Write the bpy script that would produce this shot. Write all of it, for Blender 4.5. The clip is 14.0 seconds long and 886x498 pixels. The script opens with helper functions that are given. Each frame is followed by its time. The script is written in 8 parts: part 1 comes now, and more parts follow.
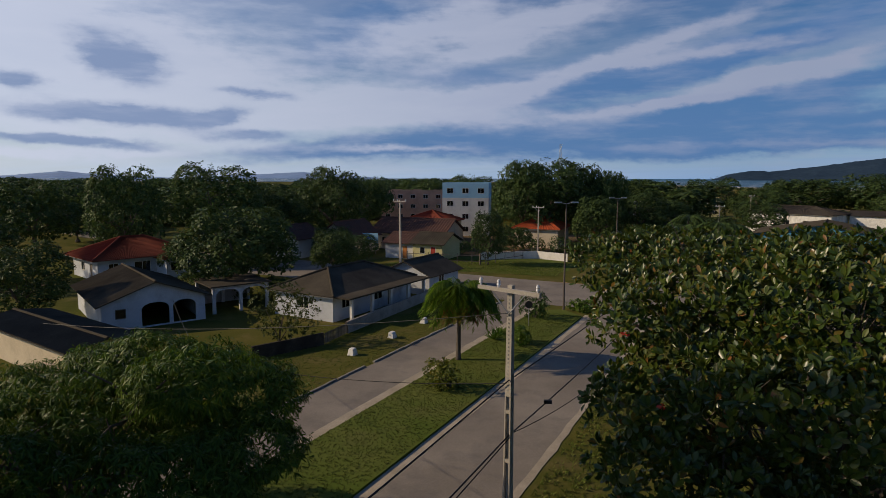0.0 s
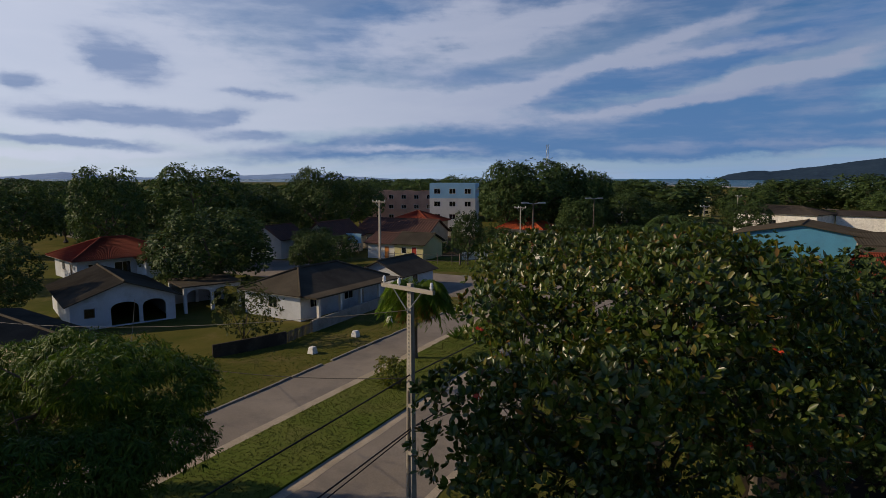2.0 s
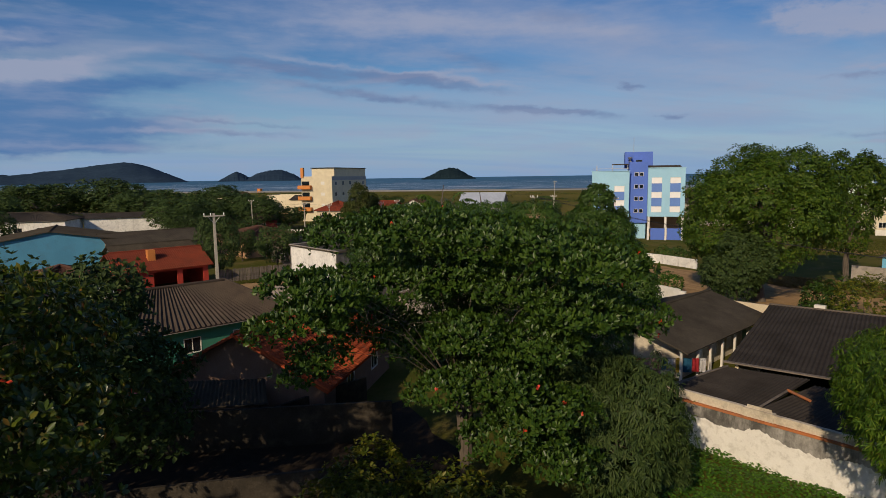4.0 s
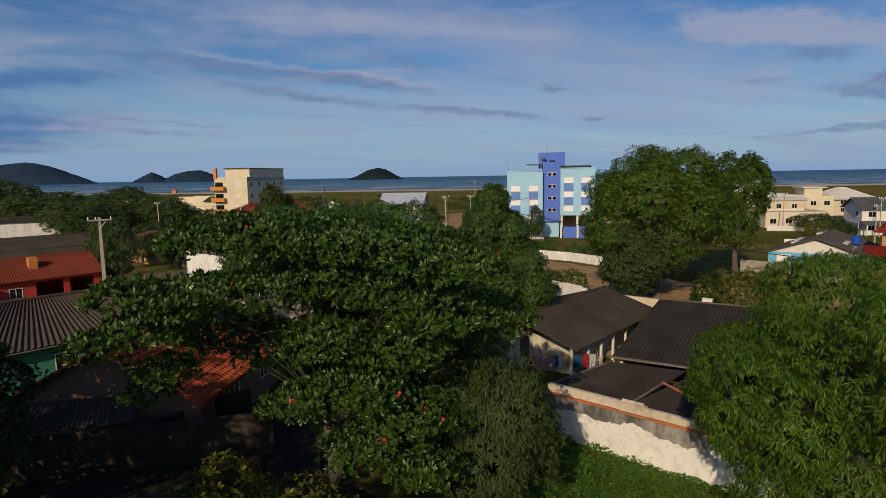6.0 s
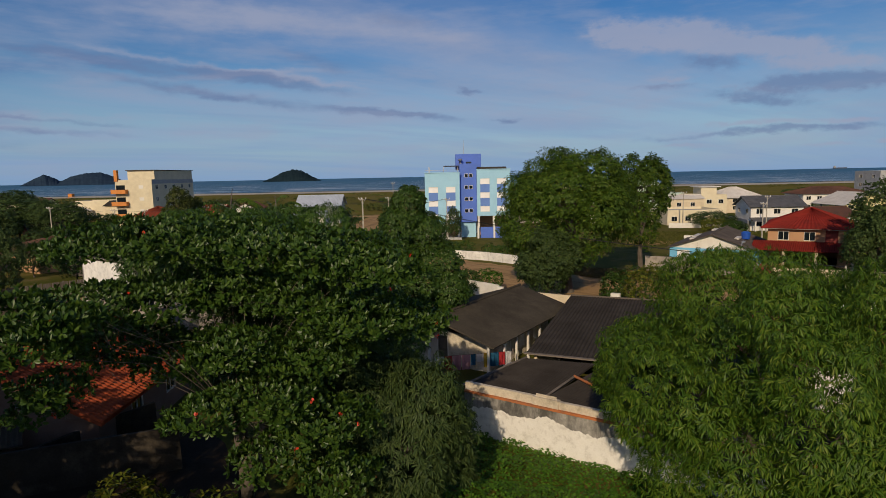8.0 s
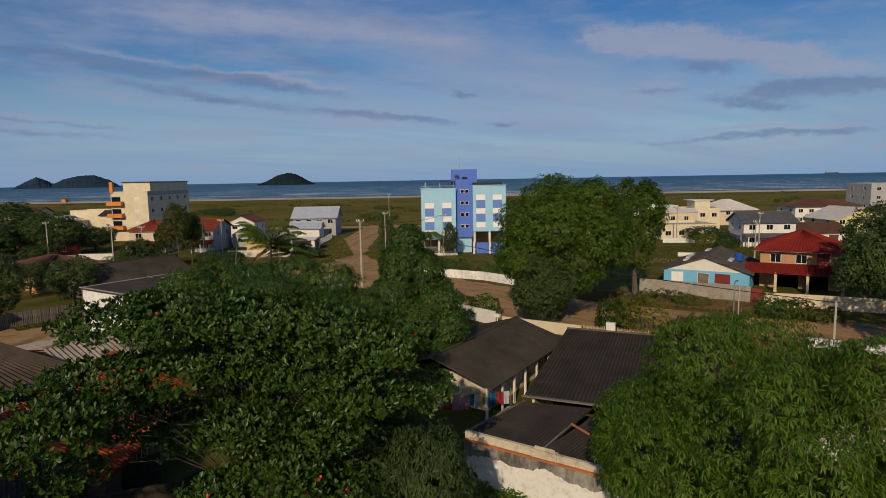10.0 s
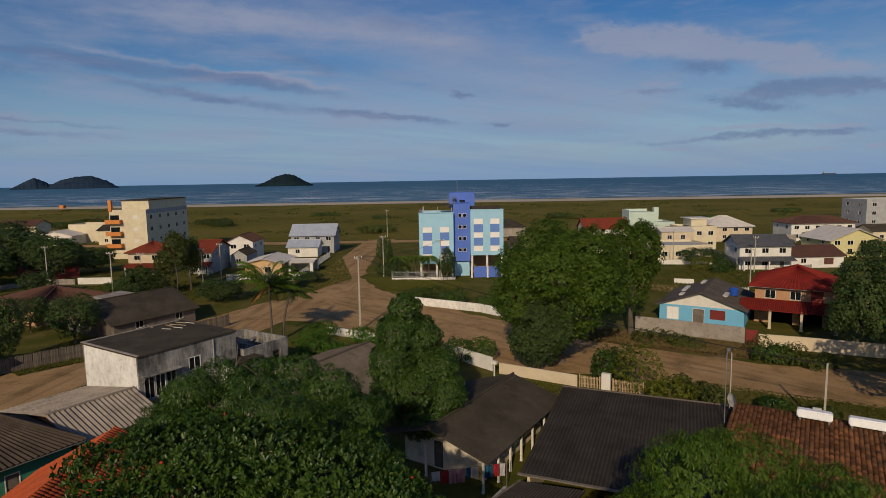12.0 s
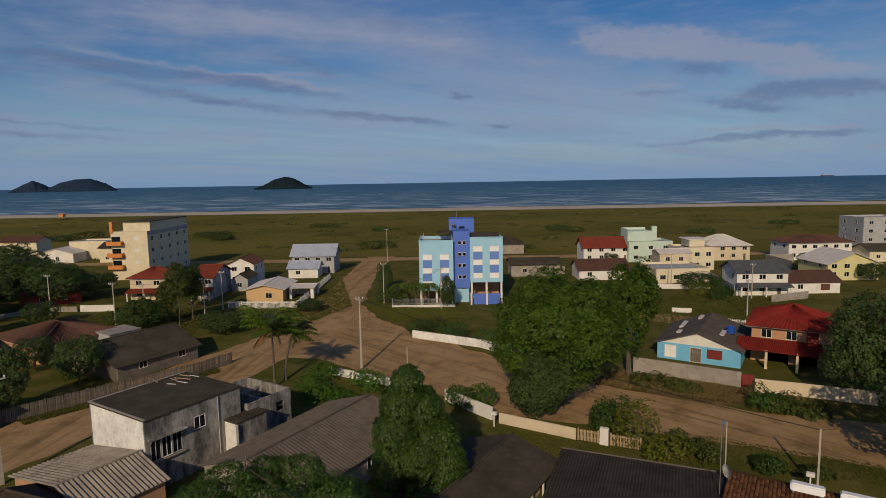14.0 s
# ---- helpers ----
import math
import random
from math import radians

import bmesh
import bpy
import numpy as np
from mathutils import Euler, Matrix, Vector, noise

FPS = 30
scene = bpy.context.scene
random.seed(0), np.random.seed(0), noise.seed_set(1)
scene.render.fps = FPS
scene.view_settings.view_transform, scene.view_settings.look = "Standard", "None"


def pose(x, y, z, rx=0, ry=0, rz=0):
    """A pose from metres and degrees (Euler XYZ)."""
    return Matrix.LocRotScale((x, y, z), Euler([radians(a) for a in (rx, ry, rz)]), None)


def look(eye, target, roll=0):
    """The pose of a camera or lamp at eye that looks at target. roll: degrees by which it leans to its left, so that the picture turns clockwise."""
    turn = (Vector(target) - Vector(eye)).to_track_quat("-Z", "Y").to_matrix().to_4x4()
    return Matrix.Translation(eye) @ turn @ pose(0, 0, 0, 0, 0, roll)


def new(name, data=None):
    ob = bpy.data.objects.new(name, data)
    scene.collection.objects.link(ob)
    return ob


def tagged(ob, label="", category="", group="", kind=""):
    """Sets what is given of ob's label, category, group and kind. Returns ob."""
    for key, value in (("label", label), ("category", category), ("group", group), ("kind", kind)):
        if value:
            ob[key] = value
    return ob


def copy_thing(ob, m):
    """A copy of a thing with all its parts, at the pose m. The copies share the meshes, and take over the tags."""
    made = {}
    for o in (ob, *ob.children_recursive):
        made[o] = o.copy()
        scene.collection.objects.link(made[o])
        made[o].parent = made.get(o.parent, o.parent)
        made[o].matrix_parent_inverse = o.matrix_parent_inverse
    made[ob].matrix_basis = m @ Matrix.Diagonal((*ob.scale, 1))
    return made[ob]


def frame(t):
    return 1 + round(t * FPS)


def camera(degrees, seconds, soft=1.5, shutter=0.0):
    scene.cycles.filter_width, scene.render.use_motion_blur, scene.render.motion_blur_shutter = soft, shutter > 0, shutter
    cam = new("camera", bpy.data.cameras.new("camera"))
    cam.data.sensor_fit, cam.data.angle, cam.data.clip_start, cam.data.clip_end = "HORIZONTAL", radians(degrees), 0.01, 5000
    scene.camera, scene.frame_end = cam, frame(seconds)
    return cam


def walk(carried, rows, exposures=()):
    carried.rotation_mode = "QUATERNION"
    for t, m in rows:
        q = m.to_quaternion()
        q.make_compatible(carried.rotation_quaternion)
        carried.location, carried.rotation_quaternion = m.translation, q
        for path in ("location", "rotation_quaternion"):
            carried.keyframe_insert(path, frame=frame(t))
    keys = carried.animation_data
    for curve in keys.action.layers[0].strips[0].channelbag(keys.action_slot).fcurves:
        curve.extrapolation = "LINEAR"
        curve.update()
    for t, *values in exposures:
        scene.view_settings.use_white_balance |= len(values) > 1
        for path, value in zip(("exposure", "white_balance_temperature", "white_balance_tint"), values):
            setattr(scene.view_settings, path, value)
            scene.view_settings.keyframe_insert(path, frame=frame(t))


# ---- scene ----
# camera and its flight
cam = camera(73.2, 14.0, 0.6)
PATH = [  # seconds, x, y, z, yaw, pitch, roll
    (0, 0.00, -0.00, 12.70, 1.83, -6.88, 0.15),
    (0.5, 0.41, -0.20, 12.73, 1.74, -6.87, 0.18),
    (1, 1.19, -0.36, 12.73, 1.75, -6.82, 0.12),
    (1.5, 2.12, -0.49, 12.75, 1.87, -6.88, 0.05),
    (2, 3.17, -0.56, 12.76, 1.99, -6.85, 0.05),
    (2.5, 4.08, -0.63, 12.71, -4.17, -6.77, -0.13),
    (2.7, 4.32, -0.60, 12.73, -12.83, -6.81, -0.14),
    (3, 4.36, -0.54, 12.88, -32.33, -6.89, -0.25),
    (3.2, 4.23, -0.58, 12.91, -45.72, -6.95, -0.32),
    (3.5, 3.72, -0.86, 12.99, -59.09, -6.99, -0.57),
    (3.7, 3.67, -0.88, 13.00, -61.25, -6.99, -0.71),
    (5.8, 4.98, -2.72, 13.01, -65.68, -6.99, -0.82),
    (6, 5.19, -2.80, 12.99, -69.05, -7.07, -0.98),
    (6.5, 5.49, -2.93, 12.87, -74.75, -7.05, -1.13),
    (7, 5.29, -3.02, 12.98, -76.16, -7.06, -1.19),
    (7.5, 5.37, -3.03, 12.97, -76.59, -7.07, -1.14),
    (8, 5.31, -3.03, 12.99, -76.76, -7.08, -1.17),
    (8.2, 5.31, -3.03, 13.11, -76.76, -7.08, -1.17),
    (10.3, 4.90, -2.84, 16.18, -77.33, -6.76, -0.98),
    (10.5, 4.90, -2.84, 16.65, -77.33, -6.76, -0.98),
    (11, 4.87, -2.98, 17.92, -77.41, -6.80, -0.92),
    (11.5, 4.91, -2.98, 19.28, -77.44, -6.83, -0.97),
    (12, 4.93, -3.01, 20.53, -77.48, -6.79, -0.96),
    (12.5, 4.83, -3.00, 21.89, -77.55, -6.77, -1.01),
    (13, 4.69, -3.05, 23.36, -77.52, -6.68, -1.07),
    (13.5, 4.63, -3.04, 24.96, -77.54, -6.63, -1.05),
    (14, 4.60, -3.02, 25.97, -77.57, -6.65, -0.99),
]
EXPOSURES = [(0.0, 0.0), (3.0, 0.0), (7.5, -0.03), (11.0, -0.16), (14.0, -0.30)]


def eye_row(t, x, y, z, yaw, pitch, roll):
    a, b = radians(yaw), radians(pitch)
    ahead = Vector((-math.sin(a) * math.cos(b), math.cos(a) * math.cos(b), math.sin(b)))
    return t, look((x, y, z), Vector((x, y, z)) + ahead * 10, roll)


walk(cam, [eye_row(*row) for row in PATH], EXPOSURES)

# ---------------------------------------------------------------- sky and sun
SUN_EL = 27.0
world = bpy.data.worlds.new("sky")
scene.world = world
world.use_nodes = True


def build_sky():
    nt = world.node_tree
    nt.nodes.clear()
    N, L = nt.nodes.new, nt.links.new
    out, bg = N("ShaderNodeOutputWorld"), N("ShaderNodeBackground")
    sky = N("ShaderNodeTexSky")
    sky.sky_type, sky.sun_disc = "NISHITA", False
    sky.sun_elevation, sky.sun_rotation = radians(SUN_EL), radians(-90)
    sky.air_density, sky.dust_density, sky.ozone_density = 1.0, 0.6, 2.5
    co = N("ShaderNodeTexCoord")
    sep = N("ShaderNodeSeparateXYZ")
    L(co.outputs["Generated"], sep.inputs[0])

    def math_(op, a, b=None, clamp=False):
        m = N("ShaderNodeMath")
        m.operation, m.use_clamp = op, clamp
        for i, v in enumerate((a, b)):
            if v is None:
                continue
            if isinstance(v, (int, float)):
                m.inputs[i].default_value = v
            else:
                L(v, m.inputs[i])
        return m.outputs[0]

    # clouds lie on a flat layer: direction divided by height
    up = math_("ADD", math_("MAXIMUM", sep.outputs[2], 0.0), 0.07)
    px, py = math_("DIVIDE", sep.outputs[0], up), math_("DIVIDE", sep.outputs[1], up)
    comb = N("ShaderNodeCombineXYZ")
    L(px, comb.inputs[0]), L(py, comb.inputs[1])
    # streets of cloud run along one direction
    def layer(angle, stretch, scale, detail, rough, seed, lo, hi, warp):
        mp = N("ShaderNodeMapping")
        mp.inputs["Rotation"].default_value = (0, 0, radians(angle))
        mp.inputs["Location"].default_value = (seed, seed * 0.7, 0)
        L(comb.outputs[0], mp.inputs["Vector"])
        st = N("ShaderNodeMapping")
        st.inputs["Scale"].default_value = (stretch, 1, 1)
        L(mp.outputs[0], st.inputs["Vector"])
        nz = N("ShaderNodeTexNoise")
        nz.inputs["Scale"].default_value, nz.inputs["Detail"].default_value = scale, detail
        nz.inputs["Roughness"].default_value, nz.inputs["Distortion"].default_value = rough, warp
        L(st.outputs[0], nz.inputs["Vector"])
        rp = N("ShaderNodeMapRange")
        rp.interpolation_type = "SMOOTHSTEP"
        rp.inputs["From Min"].default_value, rp.inputs["From Max"].default_value = lo, hi
        L(nz.outputs[0], rp.inputs["Value"])
        return rp.outputs[0]

    thin = layer(38, 0.46, 0.46, 8, 0.58, 3.1, 0.38, 0.68, 0.35)
    dark = layer(38, 0.32, 0.55, 8, 0.55, 9.4, 0.47, 0.62, 0.45)
    # thicker veil towards the sun
    sunward = math_("MULTIPLY_ADD", sep.outputs[0], -0.85)
    sunward.node.inputs[2].default_value = 0.36
    veil = math_("MAXIMUM", sunward, 0.0, True)
    # mix by nodes
    def mix(fac, a, b):
        m = N("ShaderNodeMix")
        m.data_type = "RGBA"
        for sock, v in ((m.inputs[0], fac), (m.inputs[6], a), (m.inputs[7], b)):
            if isinstance(v, (int, float)):
                sock.default_value = v
            elif isinstance(v, tuple):
                sock.default_value = (*v, 1)
            else:
                L(v, sock)
        return m.outputs[2]

    # single clouds, each at its bearing and height above the sea line, frayed by noise
    asin, bear = math_("ARCSINE", sep.outputs[2]), math_("ARCTAN2", sep.outputs[0], sep.outputs[1])
    across, height = math_("MULTIPLY", bear, 57.2958), math_("MULTIPLY", asin, 57.2958)
    plane = N("ShaderNodeCombineXYZ")
    L(across, plane.inputs[0]), L(height, plane.inputs[1])

    def streaky(su, sv, detail, rough):
        mp, nz = N("ShaderNodeMapping"), N("ShaderNodeTexNoise")
        mp.inputs["Scale"].default_value = (su, sv, 1)
        nz.inputs["Scale"].default_value, nz.inputs["Detail"].default_value, nz.inputs["Roughness"].default_value = 1.0, detail, rough
        L(plane.outputs[0], mp.inputs["Vector"]), L(mp.outputs[0], nz.inputs["Vector"])
        return nz

    fray = N("ShaderNodeVectorMath")
    fray.operation = "MULTIPLY_ADD"
    fray.inputs[1].default_value = (7.0, 2.2, 0)
    centred, frayed = N("ShaderNodeVectorMath"), N("ShaderNodeVectorMath")
    centred.operation, centred.inputs[1].default_value = "SUBTRACT", (0.5, 0.5, 0.5)
    ragged = N("ShaderNodeMix")
    ragged.data_type, ragged.inputs[0].default_value = "RGBA", 0.38
    L(streaky(0.14, 0.42, 3, 0.5).outputs["Color"], ragged.inputs[6]), L(streaky(0.55, 1.1, 6, 0.6).outputs["Color"], ragged.inputs[7])
    L(ragged.outputs[2], centred.inputs[0])
    L(centred.outputs[0], fray.inputs[0]), L(plane.outputs[0], fray.inputs[2])
    wisp = math_("ADD", math_("MULTIPLY", streaky(0.12, 0.7, 4, 0.55).outputs[0], 0.6), math_("MULTIPLY", streaky(0.42, 1.0, 7, 0.62).outputs[0], 0.4))
    shreds = N("ShaderNodeMapRange")
    shreds.interpolation_type = "SMOOTHSTEP"
    for k, v in (("From Min", 0.44), ("From Max", 0.72), ("To Max", 0.42)):
        shreds.inputs[k].default_value = v
    L(streaky(0.12, 0.6, 7, 0.56).outputs[0], shreds.inputs["Value"])

    class Bank:
        """Adds up soft lens-shaped clouds: bearing, height, half-length, half-depth and tilt in degrees, thickness."""

        last = None

        def __init__(self):
            self.total = None

        def __call__(self, az, el, half, deep_, tilt, amount):
            mp, dot = N("ShaderNodeMapping"), N("ShaderNodeVectorMath")
            mp.vector_type, dot.operation = "TEXTURE", "DOT_PRODUCT"
            mp.inputs["Location"].default_value, mp.inputs["Rotation"].default_value = (-az, el, 0), (0, 0, radians(tilt))
            mp.inputs["Scale"].default_value = (half, deep_, 1e6)
            if Bank.last is None:
                L(fray.outputs[0], mp.inputs["Vector"])
            else:  # one after the other: the sum so far rides along in z
                ride = N("ShaderNodeVectorMath")
                ride.operation, ride.inputs[1].default_value = "MULTIPLY_ADD", (0, 0, 1)
                L(Bank.last, ride.inputs[0]), L(fray.outputs[0], ride.inputs[2]), L(ride.outputs[0], mp.inputs["Vector"])
            L(mp.outputs[0], dot.inputs[0]), L(mp.outputs[0], dot.inputs[1])
            soft = math_("MULTIPLY", math_("POWER", 0.42, dot.outputs["Value"]), amount)
            self.total = Bank.last = soft if self.total is None else math_("ADD", self.total, soft)

        def mask(self, lo, hi, most, grain=wisp):
            rp_ = N("ShaderNodeMapRange")
            rp_.interpolation_type = "SMOOTHSTEP"
            for k, v in (("From Min", lo), ("From Max", hi), ("To Max", most)):
                rp_.inputs[k].default_value = v
            L(math_("MULTIPLY", self.total, math_("ADD", math_("MULTIPLY", grain, 2.4), -0.2)), rp_.inputs["Value"])
            return rp_.outputs[0]

    gap, grey, bright, puff, crown, base = Bank(), Bank(), Bank(), Bank(), Bank(), Bank()
    puff(29.5, 9.7, 3.1, 1.45, -20, 0.75)
    puff(30.3, 5.2, 6.4, 0.81, -2, 0.8)
    puff(22.2, 5.3, 2.3, 0.68, 15, 0.6)
    puff(36.8, 7.5, 1.8, 0.59, 0, 0.6)
    puff(18.8, 7.4, 3.1, 0.39, 0, 0.5)
    puff(33.3, 2.9, 6.9, 0.39, -3, 0.6)
    gap(9.4, 12.8, 8.1, 2.81, 18, 0.8)
    gap(1, 9, 6.5, 2.06, 10, 0.55)
    gap(-9.9, 8.9, 7.4, 1.71, 10, 0.7)
    gap(-20.4, 9.6, 9.5, 1.04, 14, 0.8)
    gap(-27.5, 11, 8.4, 1.16, 16, 0.5)
    gap(10.6, 2.7, 12.3, 0.71, 4, 0.8)
    gap(-0.6, 3.9, 10.8, 1.34, 6, 0.95)
    gap(-14.1, 4.2, 11.5, 1.19, 5, 0.95)
    gap(-25, 5.9, 11.1, 1.01, 8, 0.8)
    gap(-29.9, 4.1, 10.1, 1.13, 6, 0.85)
    gap(-21.7, 2.3, 16.4, 0.57, 2, 0.6)
    puff(18.7, 3.6, 3.6, 0.49, 0, 0.6)
    gap(-12.9, 8.6, 13.3, 0.78, 10, 0.55)
    gap(-22.7, 6.9, 8.6, 0.51, 4, 0.6)
    gap(-8.1, 3.4, 12.8, 1.12, -0, 0.5)
    gap(-27.9, 3.4, 10.8, 1.34, 3, 0.35)
    gap(-41.1, 8.9, 13.9, 0.61, 6, 0.35)
    gap(-57.9, 7.2, 9.8, 0.37, -2, 0.3)
    gap(-59.9, 8.9, 10.5, 0.36, 4, 0.25)
    grey(-46.8, 9.7, 7.8, 0.44, -8, 0.6)
    grey(-58.3, 9, 8.7, 0.44, -7, 0.7)
    grey(-55, 7.5, 10, 0.38, -7, 0.55)
    grey(-71.2, 5.9, 5.9, 0.31, -7, 0.75)
    grey(-65.2, 10.3, 4.8, 0.7, -13, 0.35)
    grey(-73, 13.9, 3.8, 0.62, -6, 0.3)
    grey(-79.5, 7.8, 0.9, 0.21, -1, 0.5)
    grey(-83.1, 4.9, 1.1, 0.21, -1, 0.45)
    grey(-43.7, 4.1, 5.4, 0.26, -3, 0.4)
    grey(-43.8, 5.1, 6.3, 0.21, -5, 0.4)
    bright(27.7, 7.6, 16, 5.54, 0, 0.75)
    bright(34.6, 10.9, 8.1, 5.15, 0, 0.6)
    bright(13.6, 6.3, 13.8, 1.51, 4, 0.7)
    bright(2.1, 13.9, 7.6, 1.75, 20, 0.5)
    bright(3.1, 6.7, 8.1, 1.03, 6, 0.7)
    bright(-5.2, 12.9, 8.1, 0.92, 22, 0.45)
    bright(-14.3, 10.6, 13.5, 0.69, 16, 0.75)
    bright(-26.9, 8.4, 10.4, 0.58, 13, 0.65)
    bright(-15.9, 6.2, 8.8, 0.44, 5, 0.55)
    bright(6.3, 2.6, 6.5, 0.31, 0, 0.5)
    bright(34.5, 1.9, 7.3, 0.35, 0, 0.5)
    bright(-11.7, 15, 11.6, 1.5, 14, 0.4)
    bright(-2.4, 12.6, 14, 2.65, -0, 0.35)
    bright(-20.8, 10.6, 9.6, 0.5, 4, 0.6)
    bright(-28, 8.4, 4.9, 0.67, 4, 0.7)
    bright(-0, 5.8, 10, 1.3, -4, 0.55)
    bright(-24.8, 8, 7, 0.61, 6, 0.5)
    bright(-41.7, 5.3, 7, 0.46, -0, 0.5)
    bright(-38.5, 4.3, 7.6, 0.36, -0, 0.45)
    bright(-59.9, 9.1, 10.5, 0.32, 4, 0.4)
    bright(-51.1, 7.5, 8.2, 0.97, -0, 0.25)
    bright(-60.1, 4.7, 11, 1.82, -0, 0.3)
    bright(-27.9, 2.7, 16.2, 0.41, -0, 0.35)
    bright(-55.1, 9.8, 9, 0.28, -7, 0.45)
    bright(-66.1, 8.5, 4.8, 0.3, -6, 0.45)
    bright(-60, 14.2, 8.7, 1.27, -7, 0.4)
    bright(-74.6, 13, 9.2, 1.75, -9, 0.45)
    bright(-88.1, 6.4, 10.1, 3.04, -5, 0.4)
    bright(-99, 2.1, 3, 0.24, -1, 0.35)
    bright(-52, 13, 14, 2.2, -5, 0.35)
    # heaped clouds over the sea: sunlit crowns and blue-grey bases
    crown(-92.5, 12.2, 3.4, 1.2, -6, 0.85)
    crown(-98.0, 11.3, 5.2, 1.4, -4, 0.9)
    crown(-103.2, 10.3, 4.2, 1.1, -10, 0.85)
    crown(-107.4, 9.7, 2.8, 0.8, 0, 0.75)
    crown(-109.8, 8.1, 4.8, 0.8, -4, 0.95)
    crown(-96.9, 7.8, 2.4, 0.4, 0, 0.75)
    crown(-104.5, 6.6, 3.4, 0.5, -9, 0.6)
    crown(-103.4, 3.6, 3.0, 0.38, -1, 0.8)
    crown(-109.9, 3.6, 3.4, 0.36, -1, 0.8)
    crown(-109.3, 1.7, 1.8, 0.24, -1, 0.7)
    crown(-113.5, 1.8, 1.4, 0.26, -1, 0.75)
    base(-100.7, 9.0, 3.0, 0.85, -4, 0.8)
    base(-107.5, 6.9, 3.8, 0.65, 0, 0.9)
    base(-111.6, 6.4, 3.4, 0.55, 0, 0.8)
    base(-104.5, 5.7, 3.6, 0.6, -9, 0.85)
    base(-96.7, 7.1, 2.6, 0.32, 1, 0.7)
    base(-102.5, 2.95, 8.5, 0.28, 2, 0.65)
    base(-109.0, 2.9, 4.0, 0.3, 1, 0.7)
    heap = math_("ADD", math_("MULTIPLY", streaky(0.4, 0.85, 4, 0.55).outputs[0], 0.5), math_("MULTIPLY", streaky(1.1, 2.0, 7, 0.62).outputs[0], 0.5))
    deep = N("ShaderNodeHueSaturation")
    deep.inputs["Hue"].default_value, deep.inputs["Saturation"].default_value, deep.inputs["Value"].default_value = 0.512, 1.42, 1.0
    L(sky.outputs[0], deep.inputs["Color"])
    # the cloud layer thins out overhead
    high = N("ShaderNodeMapRange")
    for k, v in (("From Min", 0.3), ("From Max", 0.75), ("To Min", 1.0), ("To Max", 0.25)):
        high.inputs[k].default_value = v
    L(sep.outputs[2], high.inputs["Value"])
    cloud = mix(veil, SKY_WHITE, SKY_VEIL)
    c1 = mix(math_("MULTIPLY", math_("MULTIPLY", thin, 0.62), high.outputs[0]), deep.outputs[0], cloud)
    c2 = mix(math_("MULTIPLY", math_("MULTIPLY", dark, 0.22), high.outputs[0]), c1, SKY_GREY)
    # haze near the sea line
    low = N("ShaderNodeMapRange")
    low.inputs["From Min"].default_value, low.inputs["From Max"].default_value = 0.0, 0.17
    low.inputs["To Min"].default_value, low.inputs["To Max"].default_value = 0.85, 0.0
    L(sep.outputs[2], low.inputs["Value"])
    c3 = mix(low.outputs[0], c2, mix(veil, SKY_LOW, (7.6, 8.8, 10.6)))
    c3 = mix(gap.mask(0.08, 0.75, 0.88), c3, SKY_GREY)
    c3 = mix(bright.mask(0.07, 0.72, 0.82), c3, cloud)
    c3 = mix(grey.mask(0.05, 0.6, 0.7), c3, SKY_UNDER)
    c3 = mix(crown.mask(0.2, 1.0, 0.78, heap), c3, cloud)
    c3 = mix(base.mask(0.2, 0.85, 0.66, heap), c3, SKY_UNDER)
    c3 = mix(puff.mask(0.05, 0.5, 0.85), c3, SKY_PUFF)
    c3 = mix(math_("MULTIPLY", shreds.outputs[0], math_("MULTIPLY", high.outputs[0], 0.8)), c3, cloud)
    L(c3, bg.inputs[0])
    bg.inputs[1].default_value = SKY_STRENGTH
    L(bg.outputs[0], out.inputs[0])


SKY_VEIL, SKY_WHITE, SKY_GREY, SKY_LOW = (8.4, 9.0, 10.9), (4.4, 4.9, 6.7), (0.95, 2.35, 5.2), (2.9, 4.9, 8.2)
SKY_UNDER, SKY_PUFF = (1.9, 2.75, 5.0), (2.5, 3.6, 6.2)
SKY_STRENGTH = 0.072
build_sky()
sun = new("sun", bpy.data.lights.new("sun", "SUN"))
sun.data.energy, sun.data.angle, sun.data.color = 3.35, radians(0.6), (1.0, 0.80, 0.56)
sun.matrix_world = look((-math.cos(radians(SUN_EL)) * 60, 0, math.sin(radians(SUN_EL)) * 60), (0, 0, 0))


